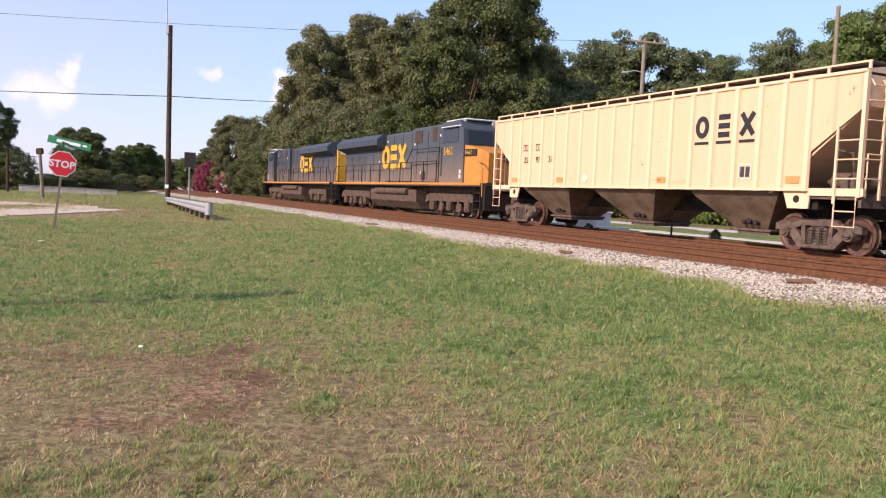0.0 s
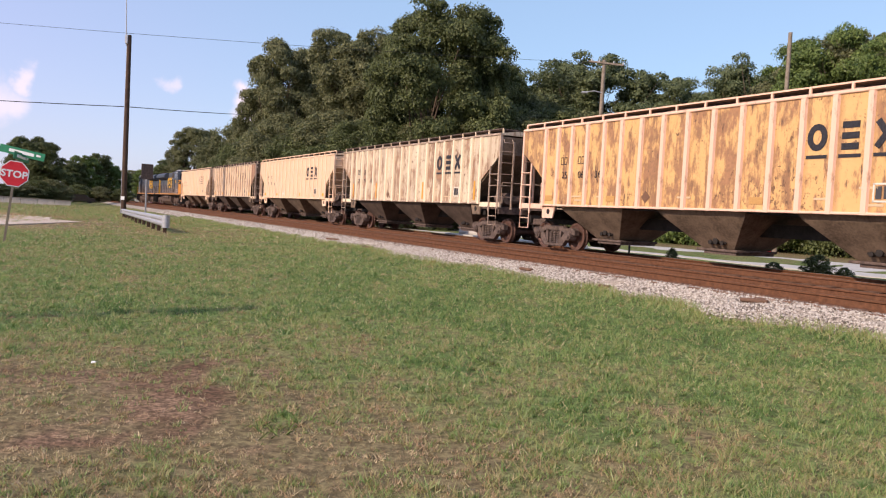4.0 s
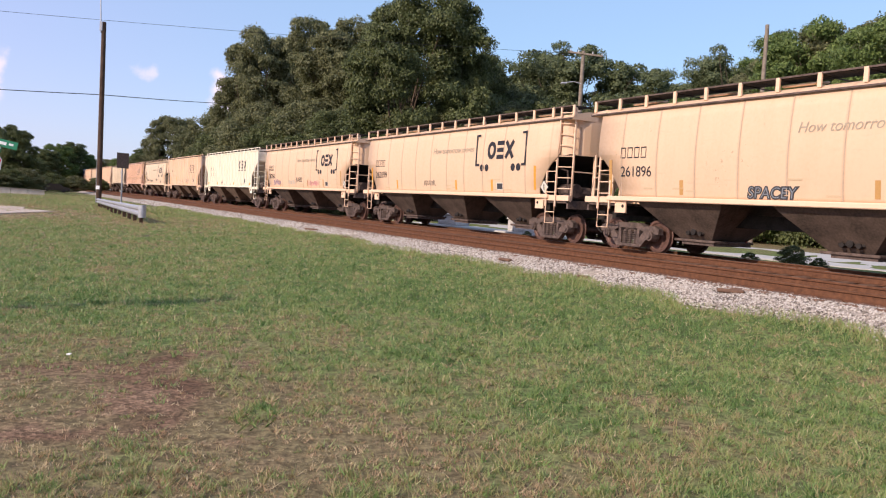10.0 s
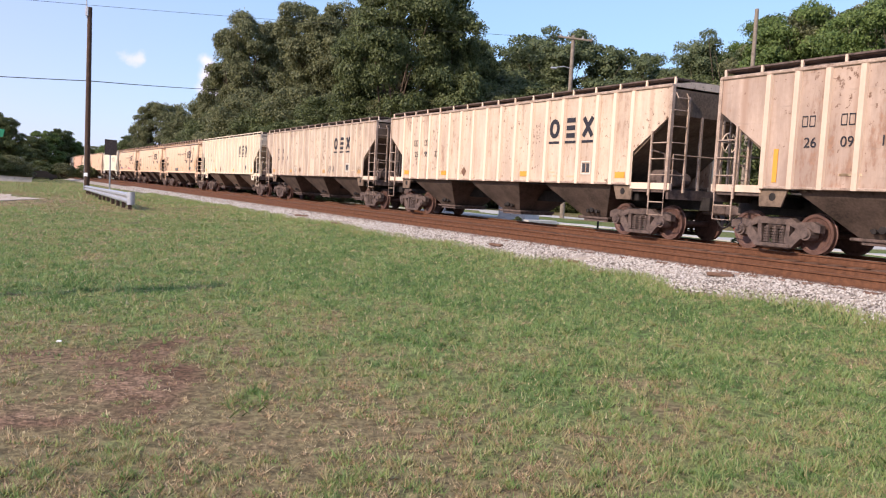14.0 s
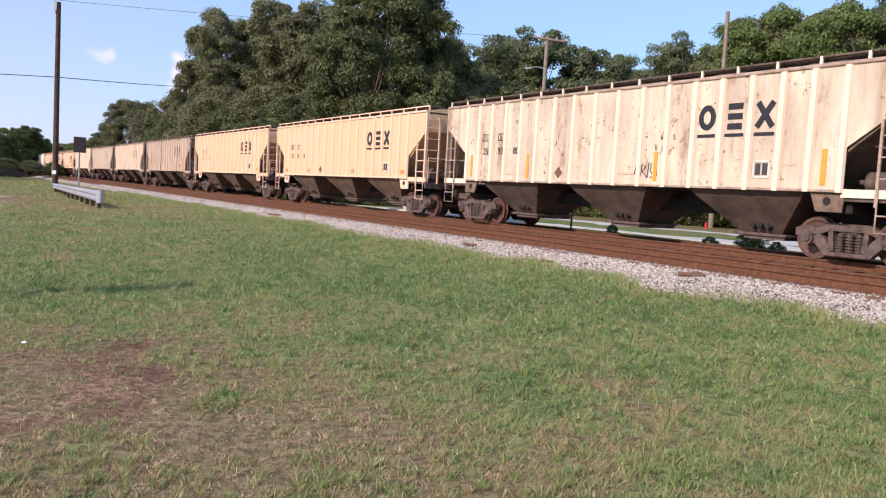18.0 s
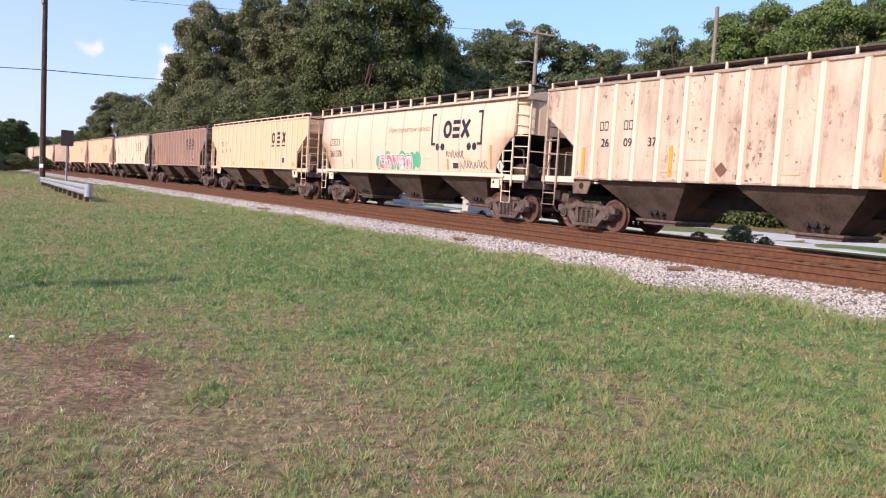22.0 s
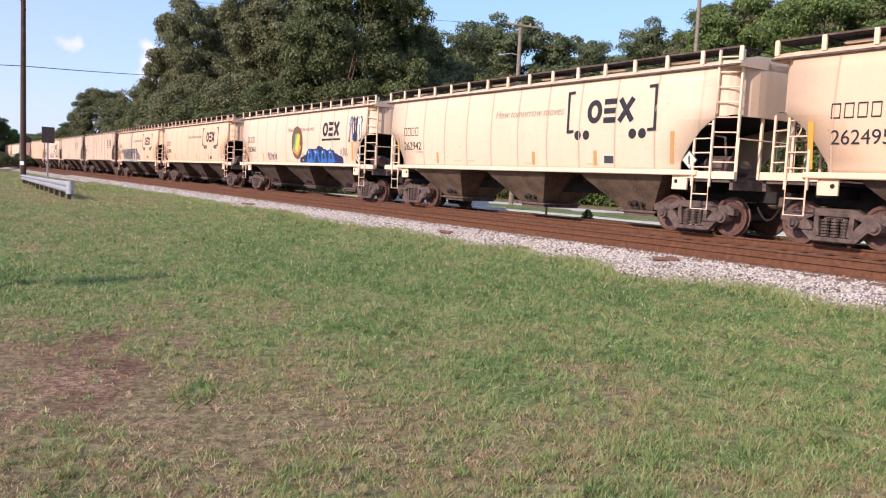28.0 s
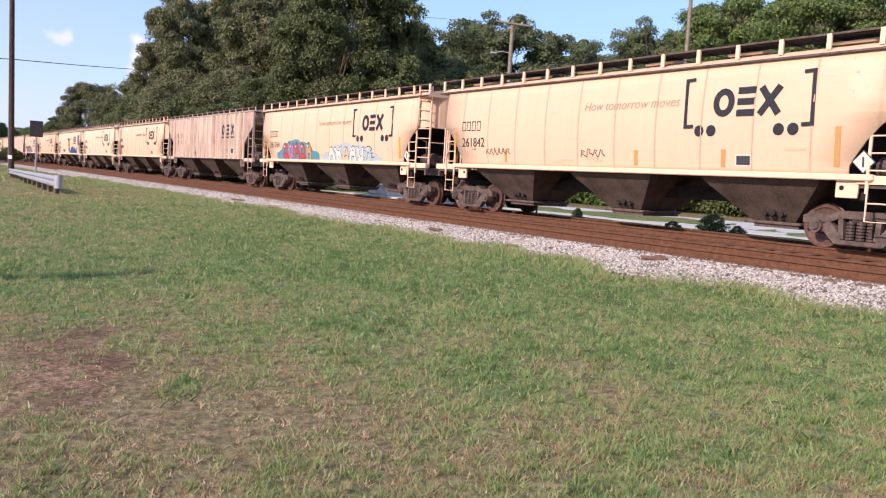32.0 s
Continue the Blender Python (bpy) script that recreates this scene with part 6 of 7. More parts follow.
    for px, py, k in ((-0.86, 5.55, 0.16), (1.5, 3.85, 0.14), (2.2, 8.75, 0.2), (-1.15, 3.9, 0.2), (2.62, 6.75, 0.16), (0.3, 6.9, 0.14), (4.4, 8.0, 0.2), (-1.7, 3.6, 0.16), (3.2, 4.6, 0.15), (0.9, 8.2, 0.14)):
        n = 46
        h = rng.uniform(0.04, 0.09, n)
        v, f = blades(px + rng.normal(0, k * 0.55, n), py + rng.normal(0, k * 0.55, n), h, rng.uniform(0.005, 0.010, n), h * 1.2)
        vs.append(v)
        fs.append(f + count)
        count += len(v)
    me = fill_mesh("lawn_weeds", np.concatenate(vs), np.concatenate(fs))
    me.materials.append(M["leaf_bright"])
    tagged(new("lawn_weeds", me), "bright green broad-leaved weeds in the lawn", "weeds", kind="stuff")


make_grass()


# ---- trees ----
def crown_mesh(seed, clumps, leaves, size, shape):
    """Many small leaf blades gathered in clumps; shape gives a clump's place and radius."""
    rng = np.random.default_rng(seed)
    centres = [shape(rng) for _ in range(clumps)]
    quads = []
    for c, r in centres:
        k = max(12, int(leaves * rng.uniform(0.55, 1.2)))
        d = rng.normal(size=(k, 3))
        d[:, 2] = np.where(rng.uniform(0, 1, k) < 0.6, np.abs(d[:, 2]), d[:, 2])
        d /= np.linalg.norm(d, axis=1)[:, None]
        p = np.array(c) + d * (r * rng.uniform(0.5, 1.08, (k, 1)) ** 0.5) * np.array((1, 1, 0.7))
        p += rng.normal(size=(k, 3)) * r * 0.12
        # blades lie mostly along the clump's surface, so that each clump has a lit and a shaded side
        face = d + np.array((0, 0, 0.25)) + rng.normal(size=(k, 3)) * 0.5
        face /= np.linalg.norm(face, axis=1)[:, None]
        a = np.cross(face, rng.normal(size=(k, 3)))
        a /= np.linalg.norm(a, axis=1)[:, None] + 1e-9
        b = np.cross(face, a)
        s = size * rng.uniform(0.55, 1.35, (k, 1))
        quads.append(np.stack([p - a * s, p + b * s * 0.6, p + a * s, p - b * s * 0.6], 1))
    q = np.concatenate(quads)
    return fill_mesh("crown", q.reshape(-1, 3), np.arange(len(q) * 4).reshape(-1, 4)), centres


def limbs_mesh(seed, height, girth, centres):
    rng = random.Random(seed)
    g = Geo()
    pts, p = [], Vector((0, 0, -0.3))
    for i in range(7):
        pts.append(p.copy())
        p += Vector((rng.uniform(-0.14, 0.14), rng.uniform(-0.14, 0.14), height / 7))
    n = 9
    g.quad_strip([[q + Vector((math.cos(k * math.tau / n), math.sin(k * math.tau / n), 0)) * girth * (1.3 if i == 0 else 1 - 0.12 * i) for k in range(n)] for i, q in enumerate(pts)])
    for c, r in centres[:: max(1, len(centres) // 40)]:
        c = Vector(c)
        start = pts[min(6, max(1, int((c.z * rng.uniform(0.5, 0.85)) / height * 7)))]
        mid = start.lerp(c, 0.5) + Vector((0, 0, 0.06 * (c - start).length))
        g.cyl(start, mid, girth * 0.34, girth * 0.2, 6)
        g.cyl(mid, c, girth * 0.2, girth * 0.06, 5)
    return g.mesh("trunk")


def broad(w, base):
    """A billowing crown of unit height: lobes over a dome, each a cushion of clumps, with gaps between them."""
    lobes = {}

    def shape(rng):
        if not lobes:
            found = []
            for i in range(58):
                z = base + 0.08 + (0.85 - base) * ((i + 0.5) / 58) ** 0.85
                wide = math.sqrt(max(0.03, 1 - (max(0.0, z - 0.56) / 0.44) ** 2)) * (0.78 + 0.22 * min(1, z / 0.5))
                a = i * 2.39996 + rng.uniform(-0.5, 0.5)
                found.append((a, wide * rng.uniform(0.70, 1.0) * (0.5 if i % 5 == 4 else 1.0), z + rng.uniform(-0.03, 0.03), rng.uniform(0.075, 0.125)))
            lobes["all"] = found
        a, r, z, k = lobes["all"][rng.integers(len(lobes["all"]))]
        d = rng.normal(size=3)
        d[2] = abs(d[2]) if rng.uniform() < 0.7 else d[2]
        d /= np.linalg.norm(d)
        q = k * rng.uniform(0.55, 1.0)
        return (r * w * math.cos(a) + d[0] * q, r * w * math.sin(a) + d[1] * q, max(base, min(0.975, z + d[2] * q * 0.6))), rng.uniform(0.030, 0.060)
    return shape


def piny(w, base):
    """An uneven, rounded crown in loose lumps on a tall bare stem."""
    lumps = {}

    def shape(rng):
        if not lumps:
            lumps["all"] = [(rng.uniform(0, math.tau), rng.uniform(0.0, 1.0) ** 0.6, rng.uniform(0, 1)) for _ in range(26)]
        a, r, k = lumps["all"][rng.integers(len(lumps["all"]))]
        r *= w * (0.45 + 0.6 * math.sin(math.pi * min(0.97, 0.2 + 0.72 * k)))
        d = rng.normal(size=3) * np.array((0.05, 0.05, 0.025))
        return (r * math.cos(a) + d[0], r * math.sin(a) + d[1], max(base * 0.8, min(0.97, base + (0.95 - base) * k + d[2]))), rng.uniform(0.03, 0.06)
    return shape


def leggy(w, base):
    """Foliage down to the ground, for wood edges and bushes."""
    def shape(rng):
        k = rng.uniform(0, 1)
        a, r = rng.uniform(0, math.tau), w * math.sqrt(max(0.05, 1 - (2 * k - 0.8) ** 2 / 1.45)) * math.sqrt(rng.uniform(0.25, 1)) * rng.uniform(0.8, 1.15)
        return (r * math.cos(a), r * math.sin(a), base + (0.94 - base) * k), rng.uniform(0.06, 0.11)
    return shape


KINDS = {}


def tree_kind(name, seed, clumps, leaves, size, shape, girth):
    """All kinds are one metre tall and are scaled to their height."""
    me, centres = crown_mesh(seed, clumps, leaves, size, shape)
    KINDS[name] = (me, limbs_mesh(seed, 0.8, girth, centres))


tree_kind("oak", 3, 900, 220, 0.0066, broad(0.36, 0.08), 0.024)
tree_kind("oak_two", 8, 900, 220, 0.0066, broad(0.34, 0.06), 0.024)
tree_kind("oak_three", 12, 900, 220, 0.0066, broad(0.38, 0.07), 0.024)
tree_kind("pine", 5, 300, 300, 0.0066, piny(0.28, 0.30), 0.015)
tree_kind("pine_two", 15, 240, 300, 0.0066, piny(0.26, 0.45), 0.014)
tree_kind("pine_thin", 25, 130, 220, 0.0080, piny(0.30, 0.42), 0.014)
tree_kind("edge", 21, 190, 420, 0.0100, leggy(0.52, 0.01), 0.02)


def tree(name, kind, leaf, az, dist, height, spread=1.0, turn=0, label="", group="", top=None):
    """A tree at a bearing and distance; top, where given, is the slope to its crown's top, from which its height follows."""
    crown, trunk = KINDS[kind]
    p = spot(az, dist).translation
    z = ground_height(p.x, p.y)
    if top is not None:
        height = 1.6 + top * dist - z
    t = tagged(new(name), label, "bush" if "bush" in name else "tree", group)
    t.matrix_basis = Matrix.Translation((p.x, p.y, z)) @ pose(0, 0, 0, 0, 0, turn) @ Matrix.Diagonal((height * spread, height * spread, height, 1))
    part("trunk", trunk, M["bark"], t)
    part("crown", crown, M[leaf], t)
    return t


def away(az, lat):
    """The distance at which a bearing reaches a line parallel to the track."""
    return lat / math.sin(radians(az + TURN))


# kind, leaf, bearing, how far beyond the track's line, slope to the top, width
BIG = [("oak_two", "leaf_oak", -11.0, 28, 0.138, 0.5), ("oak", "leaf_oak", -8.8, 30, 0.198, 0.70), ("oak_three", "leaf_oak", -6.8, 36, 0.178, 0.6), ("oak_two", "leaf_oak", -4.4, 33, 0.219, 0.78), ("oak", "leaf_oak", -2.0, 37, 0.212, 0.66), ("oak_three", "leaf_dark", 2.1, 33, 0.260, 0.80), ("oak", "leaf_dark", -0.6, 35, 0.218, 0.55), ("oak_two", "leaf_dark", 4.4, 36, 0.218, 0.48),
       ("oak_two", "leaf_dark", 5.6, 42, 0.190, 0.7), ("pine", "leaf_pine", 8.2, 52, 0.187, 1.0), ("pine_two", "leaf_pine", 10.8, 54, 0.199, 1.1), ("pine", "leaf_pine", 12.6, 50, 0.206, 1.0), ("pine_thin", "leaf_pine", 15.2, 54, 0.197, 1.1),
       ("pine_thin", "leaf_pine", 17.4, 56, 0.188, 0.9), ("pine", "leaf_pine", 19.6, 54, 0.181, 1.0), ("pine_two", "leaf_pine", 22.2, 50, 0.198, 0.9), ("oak_three", "leaf_bright", 24.4, 54, 0.184, 0.8), ("oak", "leaf_oak", 26.4, 50, 0.188, 0.8),
       ("oak_two", "leaf_bright", 28.4, 48, 0.226, 0.8), ("pine", "leaf_pine", 27.4, 58, 0.226, 0.9), ("oak", "leaf_oak", 30.6, 50, 0.226, 0.8), ("pine_two", "leaf_pine", 32.4, 52, 0.24, 0.9), ("oak_three", "leaf_bright", 34.4, 46, 0.226, 0.9), ("oak_two", "leaf_dark", 38.4, 48, 0.23, 0.9), ("oak", "leaf_dark", 43, 50, 0.23, 0.9)]
LOW = [(-12.6, 27, 0.06), (-11.7, 30, 0.10), (-10.6, 27, 0.09), (-9.0, 26, 0.11), (-7.4, 27, 0.10), (-5.8, 29, 0.12), (-4.2, 28, 0.11), (-2.4, 31, 0.12), (-0.6, 30, 0.12), (1.4, 32, 0.12), (3.4, 34, 0.12), (5.2, 36, 0.13), (6.8, 42, 0.14), (8.6, 42, 0.13),
       (10.4, 44, 0.14), (12.4, 46, 0.135), (14.4, 46, 0.12), (16.4, 48, 0.118), (18.4, 46, 0.125), (20.4, 46, 0.145), (22.6, 48, 0.15), (24.8, 46, 0.15), (27.0, 46, 0.155), (29.2, 48, 0.16), (31.6, 46, 0.16), (34, 48, 0.17), (37, 50, 0.17)]


def make_trees():
    for i, (kind, leaf, az, lat, top, w) in enumerate(BIG):
        pine = kind.startswith("pine")
        tree("pine_tree" if pine else "oak_tree", kind, leaf, az, away(az, lat), 0, w, i * 67,
             "tall pine with an open layered crown behind the railway" if pine else "large broadleaf tree with a billowing dark crown behind the railway", "trees behind the railway", top)
    for i, (az, lat, top) in enumerate(LOW):
        tree("understorey_tree", "edge", ("leaf_dark", "leaf_oak", "leaf_dark", "leaf_bright" if az > 20 else "leaf_oak")[i % 4], az, away(az, lat), 0, 1.0, i * 41, "low leafy tree at the edge of the wood", "wood edge", top)
        tree("understorey_tree", "edge", ("leaf_dark", "leaf_oak", "leaf_pine")[i % 3], az + 0.9, away(az + 0.9, lat - 2.5 + 6 * (az > 2)), 0, 1.0, i * 73, "low leafy tree at the edge of the wood", "wood edge", top * 0.62)
    far = [("oak", "leaf_oak", -15.0, away(-15.0, 25), 0.086, 0.85), ("oak_two", "leaf_dark", -13.4, away(-13.4, 27), 0.072, 0.8), ("oak_two", "leaf_dark", -16.4, away(-16.4, 26), 0.045, 1.3), ("oak", "leaf_bright", -17.6, away(-17.6, 25), 0.036, 1.5), ("oak_two", "leaf_oak", -18.9, away(-18.9, 23), 0.030, 1.7),
           ("oak_three", "leaf_dark", -19.9, 215, 0.028, 0.95), ("oak", "leaf_bright", -20.6, 210, 0.038, 0.9), ("oak_two", "leaf_dark", -21.3, 205, 0.046, 0.9), ("oak_three", "leaf_bright", -22.0, 200, 0.043, 0.9), ("oak", "leaf_dark", -22.7, 195, 0.036, 0.95), ("oak_two", "leaf_dark", -23.4, 185, 0.026, 1.0),
           ("oak_three", "leaf_dark", -24.6, 128, 0.055, 0.85), ("oak", "leaf_dark", -25.3, 130, 0.060, 0.85), ("edge", "leaf_dark", -19.7, 150, 0.008, 1.6), ("edge", "leaf_oak", -21.0, 150, 0.009, 1.6), ("edge", "leaf_dark", -22.3, 150, 0.010, 1.6), ("edge", "leaf_dark", -24.7, 122, 0.012, 1.6), ("edge", "leaf_oak", -23.9, 124, 0.014, 1.6), ("oak_two", "leaf_dark", -30.4, 112, 0.090, 0.72), ("edge", "leaf_dark", -28.9, 108, 0.034, 0.9), ("edge", "leaf_dark", -27.2, 118, 0.006, 2.6), ("edge", "leaf_oak", -25.9, 120, 0.008, 2.4), ("oak", "leaf_dark", -33, 110, 0.08, 0.8),
           ("edge", "leaf_dark", -14.2, away(-14.2, 24), 0.040, 1.0), ("edge", "leaf_oak", -15.6, away(-15.6, 24), 0.030, 1.1), ("edge", "leaf_dark", -12.9, away(-12.9, 25), 0.055, 0.9)]
    for i, (kind, leaf, az, dist, top, w) in enumerate(far):
        tree("distant_tree", kind, leaf, az, dist, 0, w, i * 50, "distant rounded broadleaf tree beyond the road crossing", "distant trees", top)
    tree("crape_myrtle", "edge", "leaf_pink", -16.9, away(-16.9, 21), 0, 0.9, 20, "crape myrtle covered with dark pink blossom", "", 0.029)
    tree("crape_myrtle", "edge", "leaf_pink", -15.9, away(-15.9, 22), 0, 0.9, 120, "crape myrtle covered with dark pink blossom", "", 0.012)


make_trees()


def make_far_side():
    """The street beyond the railway, the weeds on the bank, and what stands there."""
    g = Geo()
    rings = []
    s = -120.0
    while s < 420:
        m = along(s, 0)
        rings.append([m @ Vector((0, -lat, z + ground_far(s, lat))) for lat, z in ((26.5, 0.03), (34.2, 0.03), (34.2, -0.1), (26.5, -0.1))])
        s += 4.0
    g.quad_strip(rings)
    tagged(part("street", g, M["road"]), "pale concrete street running beyond the railway", "road", kind="structure")
    for i, (q, l, h) in enumerate(((24.3, 23.2, 0.6), (19.6, 23.6, 0.42), (17.4, 23.0, 0.78), (16.2, 22.7, 0.5), (33.4, 23.4, 0.42))):
        p = along(q, l)
        az, dist = math.degrees(math.atan2(p.translation.x, p.translation.y)), p.translation.length
        tree("bush", "edge", "leaf_dark", az, dist, h * 1.15, (0.7, 1.3, 1.1, 1.0, 1.0)[i], i * 60, "small dark weedy bush on the far bank of the railway", "bushes on the bank")
    # two pale equipment cabinets on a slab
    slab = part("concrete_slab", Geo().box((0, 0, 0.1), (13.0, 1.9, 0.2), chamfer=0.02), M["road"], at=along(40.4, 25.4, ground_far(40.4, 25.4)))
    tagged(slab, "pale concrete slab beside the far street", "slab")
    for i, (q, w, h) in enumerate(((44.6, 2.4, 0.62), (36.2, 2.6, 0.72))):
        c = tagged(new("equipment_cabinet"), "pale grey steel railway equipment cabinet on a concrete slab", "cabinet", "cabinets beyond the railway")
        c.matrix_basis = along(q, 25.4, ground_far(q, 25.4) + 0.2)
        part("body", Geo().box((0, 0, h / 2), (w, 1.0, h), chamfer=0.03), M["road"], c)
        part("lid", Geo().box((0, 0, h + 0.05), (w + 0.14, 1.14, 0.1), chamfer=0.03), M["road"], c)
        for x in (-w / 4, w / 4):
            part("door", Geo().box((x, 0.51, h / 2), (w / 2 - 0.12, 0.03, h - 0.18), chamfer=0.01), M["road"], c)
        part("conduit", Geo().cyl((w / 2 + 0.12, 0.2, -0.2), (w / 2 + 0.12, 0.2, h + 0.1), 0.08), M["grey_pole"], c)
    # marker posts beside the street
    for i, (q, l, mat) in enumerate(((36.5, 38.0, "sign_red"), (34.2, 37.0, "sign_white"), (32.4, 38.5, "sign_red"))):
        part_ob = part("marker_post", Geo().cyl((0, 0, -0.2), (0, 0, 0.4), 0.07, n=10), M[mat], at=along(q, l, ground_far(q, l)))
        tagged(part_ob, "short red marker post beside the street" if mat == "sign_red" else "short white marker post beside the street", "post", "marker posts")
    dark = part("steel_post", Geo().cyl((0, 0, -0.2), (0, 0, 1.6), 0.05, n=10), M["black_steel"], at=along(29.5, 25.4, ground_far(29.5, 25.4)))
    tagged(dark, "thin dark steel post on the far bank", "post")


def ground_far(s, lat):
    p = along(s, lat).translation
    return ground_height(p.x, p.y)


make_far_side()


# ---- poles, wires, signs and rail guard ----
def make_pole():
    pole = tagged(new("utility_pole"), "tall dark creosoted wooden pole with a thin mast on top", "utility pole")
    pole.matrix_basis = spot(-19.55, 72) @ Matrix.Scale(1.5, 4)
    part("shaft", Geo().cyl((0, 0, -0.5), (-0.02, 0, 10.0), 0.145, 0.115, 16), M["pole_wood"], pole)
    part("mast", Geo().cyl((-0.14, -0.1, 9.4), (-0.3, -0.1, 14.2), 0.035, 0.02, 8), M["galvanised"], pole)
    part("bracket", Geo().box((-0.13, -0.08, 9.75), (0.16, 0.16, 0.5), chamfer=0.02), M["galvanised"], pole)
    part("tag", Geo().box((-0.02, -0.155, 0.92), (0.2, 0.03, 0.2)), M["sign_white"], pole)
    part("ground_wire", Geo().cyl((-0.15, -0.04, 0), (-0.13, -0.04, 9.4), 0.016, n=6), M["galvanised"], pole)


make_pole()


def far_pole(az, dist, top, arm, lamp=False, mat="grey_pole", crook=0.0):
    """A wooden line pole with a cross arm; top is the slope to its tip."""
    p = spot(az, dist)
    z = ground_height(p.translation.x, p.translation.y)
    h = 1.6 + top * dist - z
    k = tagged(new("utility_pole"), "grey weathered wooden utility pole with a cross arm" if arm else "bare weathered wooden pole standing among the trees", "utility pole", "line poles")
    k.matrix_basis = Matrix.Translation((0, 0, z)) @ p @ pose(0, 0, 0, 0, 0, -az)
    part("shaft", Geo().cyl((0, 0, -0.5), (0, 0, h), 0.16, 0.12, 12), M[mat], k)
    if arm:
        part("cross_arm", Geo().box((0.12, -0.14, h - 0.22), (2.2, 0.1, 0.12), Matrix.Rotation(radians(6), 3, "Y"), 0.02), M[mat], k)
        for x in (-0.9, -0.4, 0.5, 1.1):
            part("insulator", Geo().cyl((x + 0.1, -0.14, h - 0.2 - x * 0.1), (x + 0.1, -0.14, h - 0.02 - x * 0.1), 0.05, 0.03, 8), M["galvanised"], k)
    if lamp:
        part("lamp_arm", Geo().tube([(0, -0.1, h - 2.1), (-0.5, -0.1, h - 1.98), (-0.95, -0.1, h - 2.05)], 0.028), M["galvanised"], k)
        part("lamp_head", Geo().box((-1.12, -0.1, h - 2.1), (0.42, 0.22, 0.13), chamfer=0.05), M["galvanised"], k)
    return k


far_pole(13.3, 52, 0.199, True, True)
far_pole(25.35, 54, 0.230, False)
far_pole(-29.2, 95, 0.034, True, mat="pole_wood")
far_pole(-28.0, 150, 0.026, True, mat="pole_wood")


def wire(name, points, r, label):
    g = Geo()
    pts = [Vector(p) for p in points]
    n = 14
    line = []
    for a, b in zip(pts, pts[1:]):
        for i in range(n):
            k = i / n
            q = a.lerp(b, k)
            q.z -= 4 * k * (1 - k) * 0.006 * (b - a).length
            line.append(q)
    line.append(pts[-1])
    g.tube(line, r, 5)
    return tagged(part(name, g, M["cable"]), label, "cable")


def at_bearing(az, dist, slope):
    p = spot(az, dist).translation
    return (p.x, p.y, 1.6 + slope * dist)


wire("overhead_cable", [at_bearing(-45, 90, 0.080), at_bearing(-19.55, 72.35, 0.1035), at_bearing(-4, 190, 0.119)], 0.034, "single dark overhead cable slung past the tall pole")
wire("overhead_wire", [at_bearing(-38, 60, 0.165), at_bearing(13.3, 52, 0.195)], 0.011, "thin overhead wire running in front of the trees")


def make_guard():
    a, b = Vector((-10.9, 35.9, 0)), Vector((-20.1, 56.5, 0))
    way = (b - a).normalized()
    length = (b - a).length
    rail = tagged(new("guard_rail"), "galvanised steel crash barrier with a rounded end beside the crossing", "guard rail")
    m = Matrix.Translation(a) @ Matrix.Rotation(math.atan2(way.y, way.x), 4, "Z")
    rail.matrix_basis = m
    prof = [(0.0, 0.0), (0.075, 0.05), (0.075, 0.11), (0.0, 0.155), (0.0, 0.17), (0.075, 0.215), (0.075, 0.275), (0.0, 0.325)]
    rings = [[(x, 0.06 + y, low + k * z) for y, z in prof] + [(x, 0.05 + y, low + k * z) for y, z in reversed(prof)] for x, low, k in ((0.0, 0.30, 1.5), (length / 2, 0.32, 1.25), (length, 0.34, 1.0))]
    part("beam", Geo().quad_strip(rings), M["galvanised"], rail)
    n, g = 10, []
    for j in range(n + 1):
        t = math.pi * j / n
        g.append([(-0.22 * math.sin(t) - 0.01, -0.03 + 0.17 * math.cos(t), z) for z in (0.26, 0.45, 0.64, 0.82)])
    rings = [[(*p[:3],) for p in r] + [(p[0] * 0.9, p[1] * 0.93, p[2]) for p in reversed(r)] for r in g]
    part("end_shoe", Geo().quad_strip(rings), M["galvanised"], rail)
    for i in range(11):
        x = 0.35 + i * (length - 0.6) / 10
        part("post", Geo().box((x, -0.04, 0.20), (0.15, 0.16, 0.80), chamfer=0.015), M["pole_wood"], rail)


make_guard()


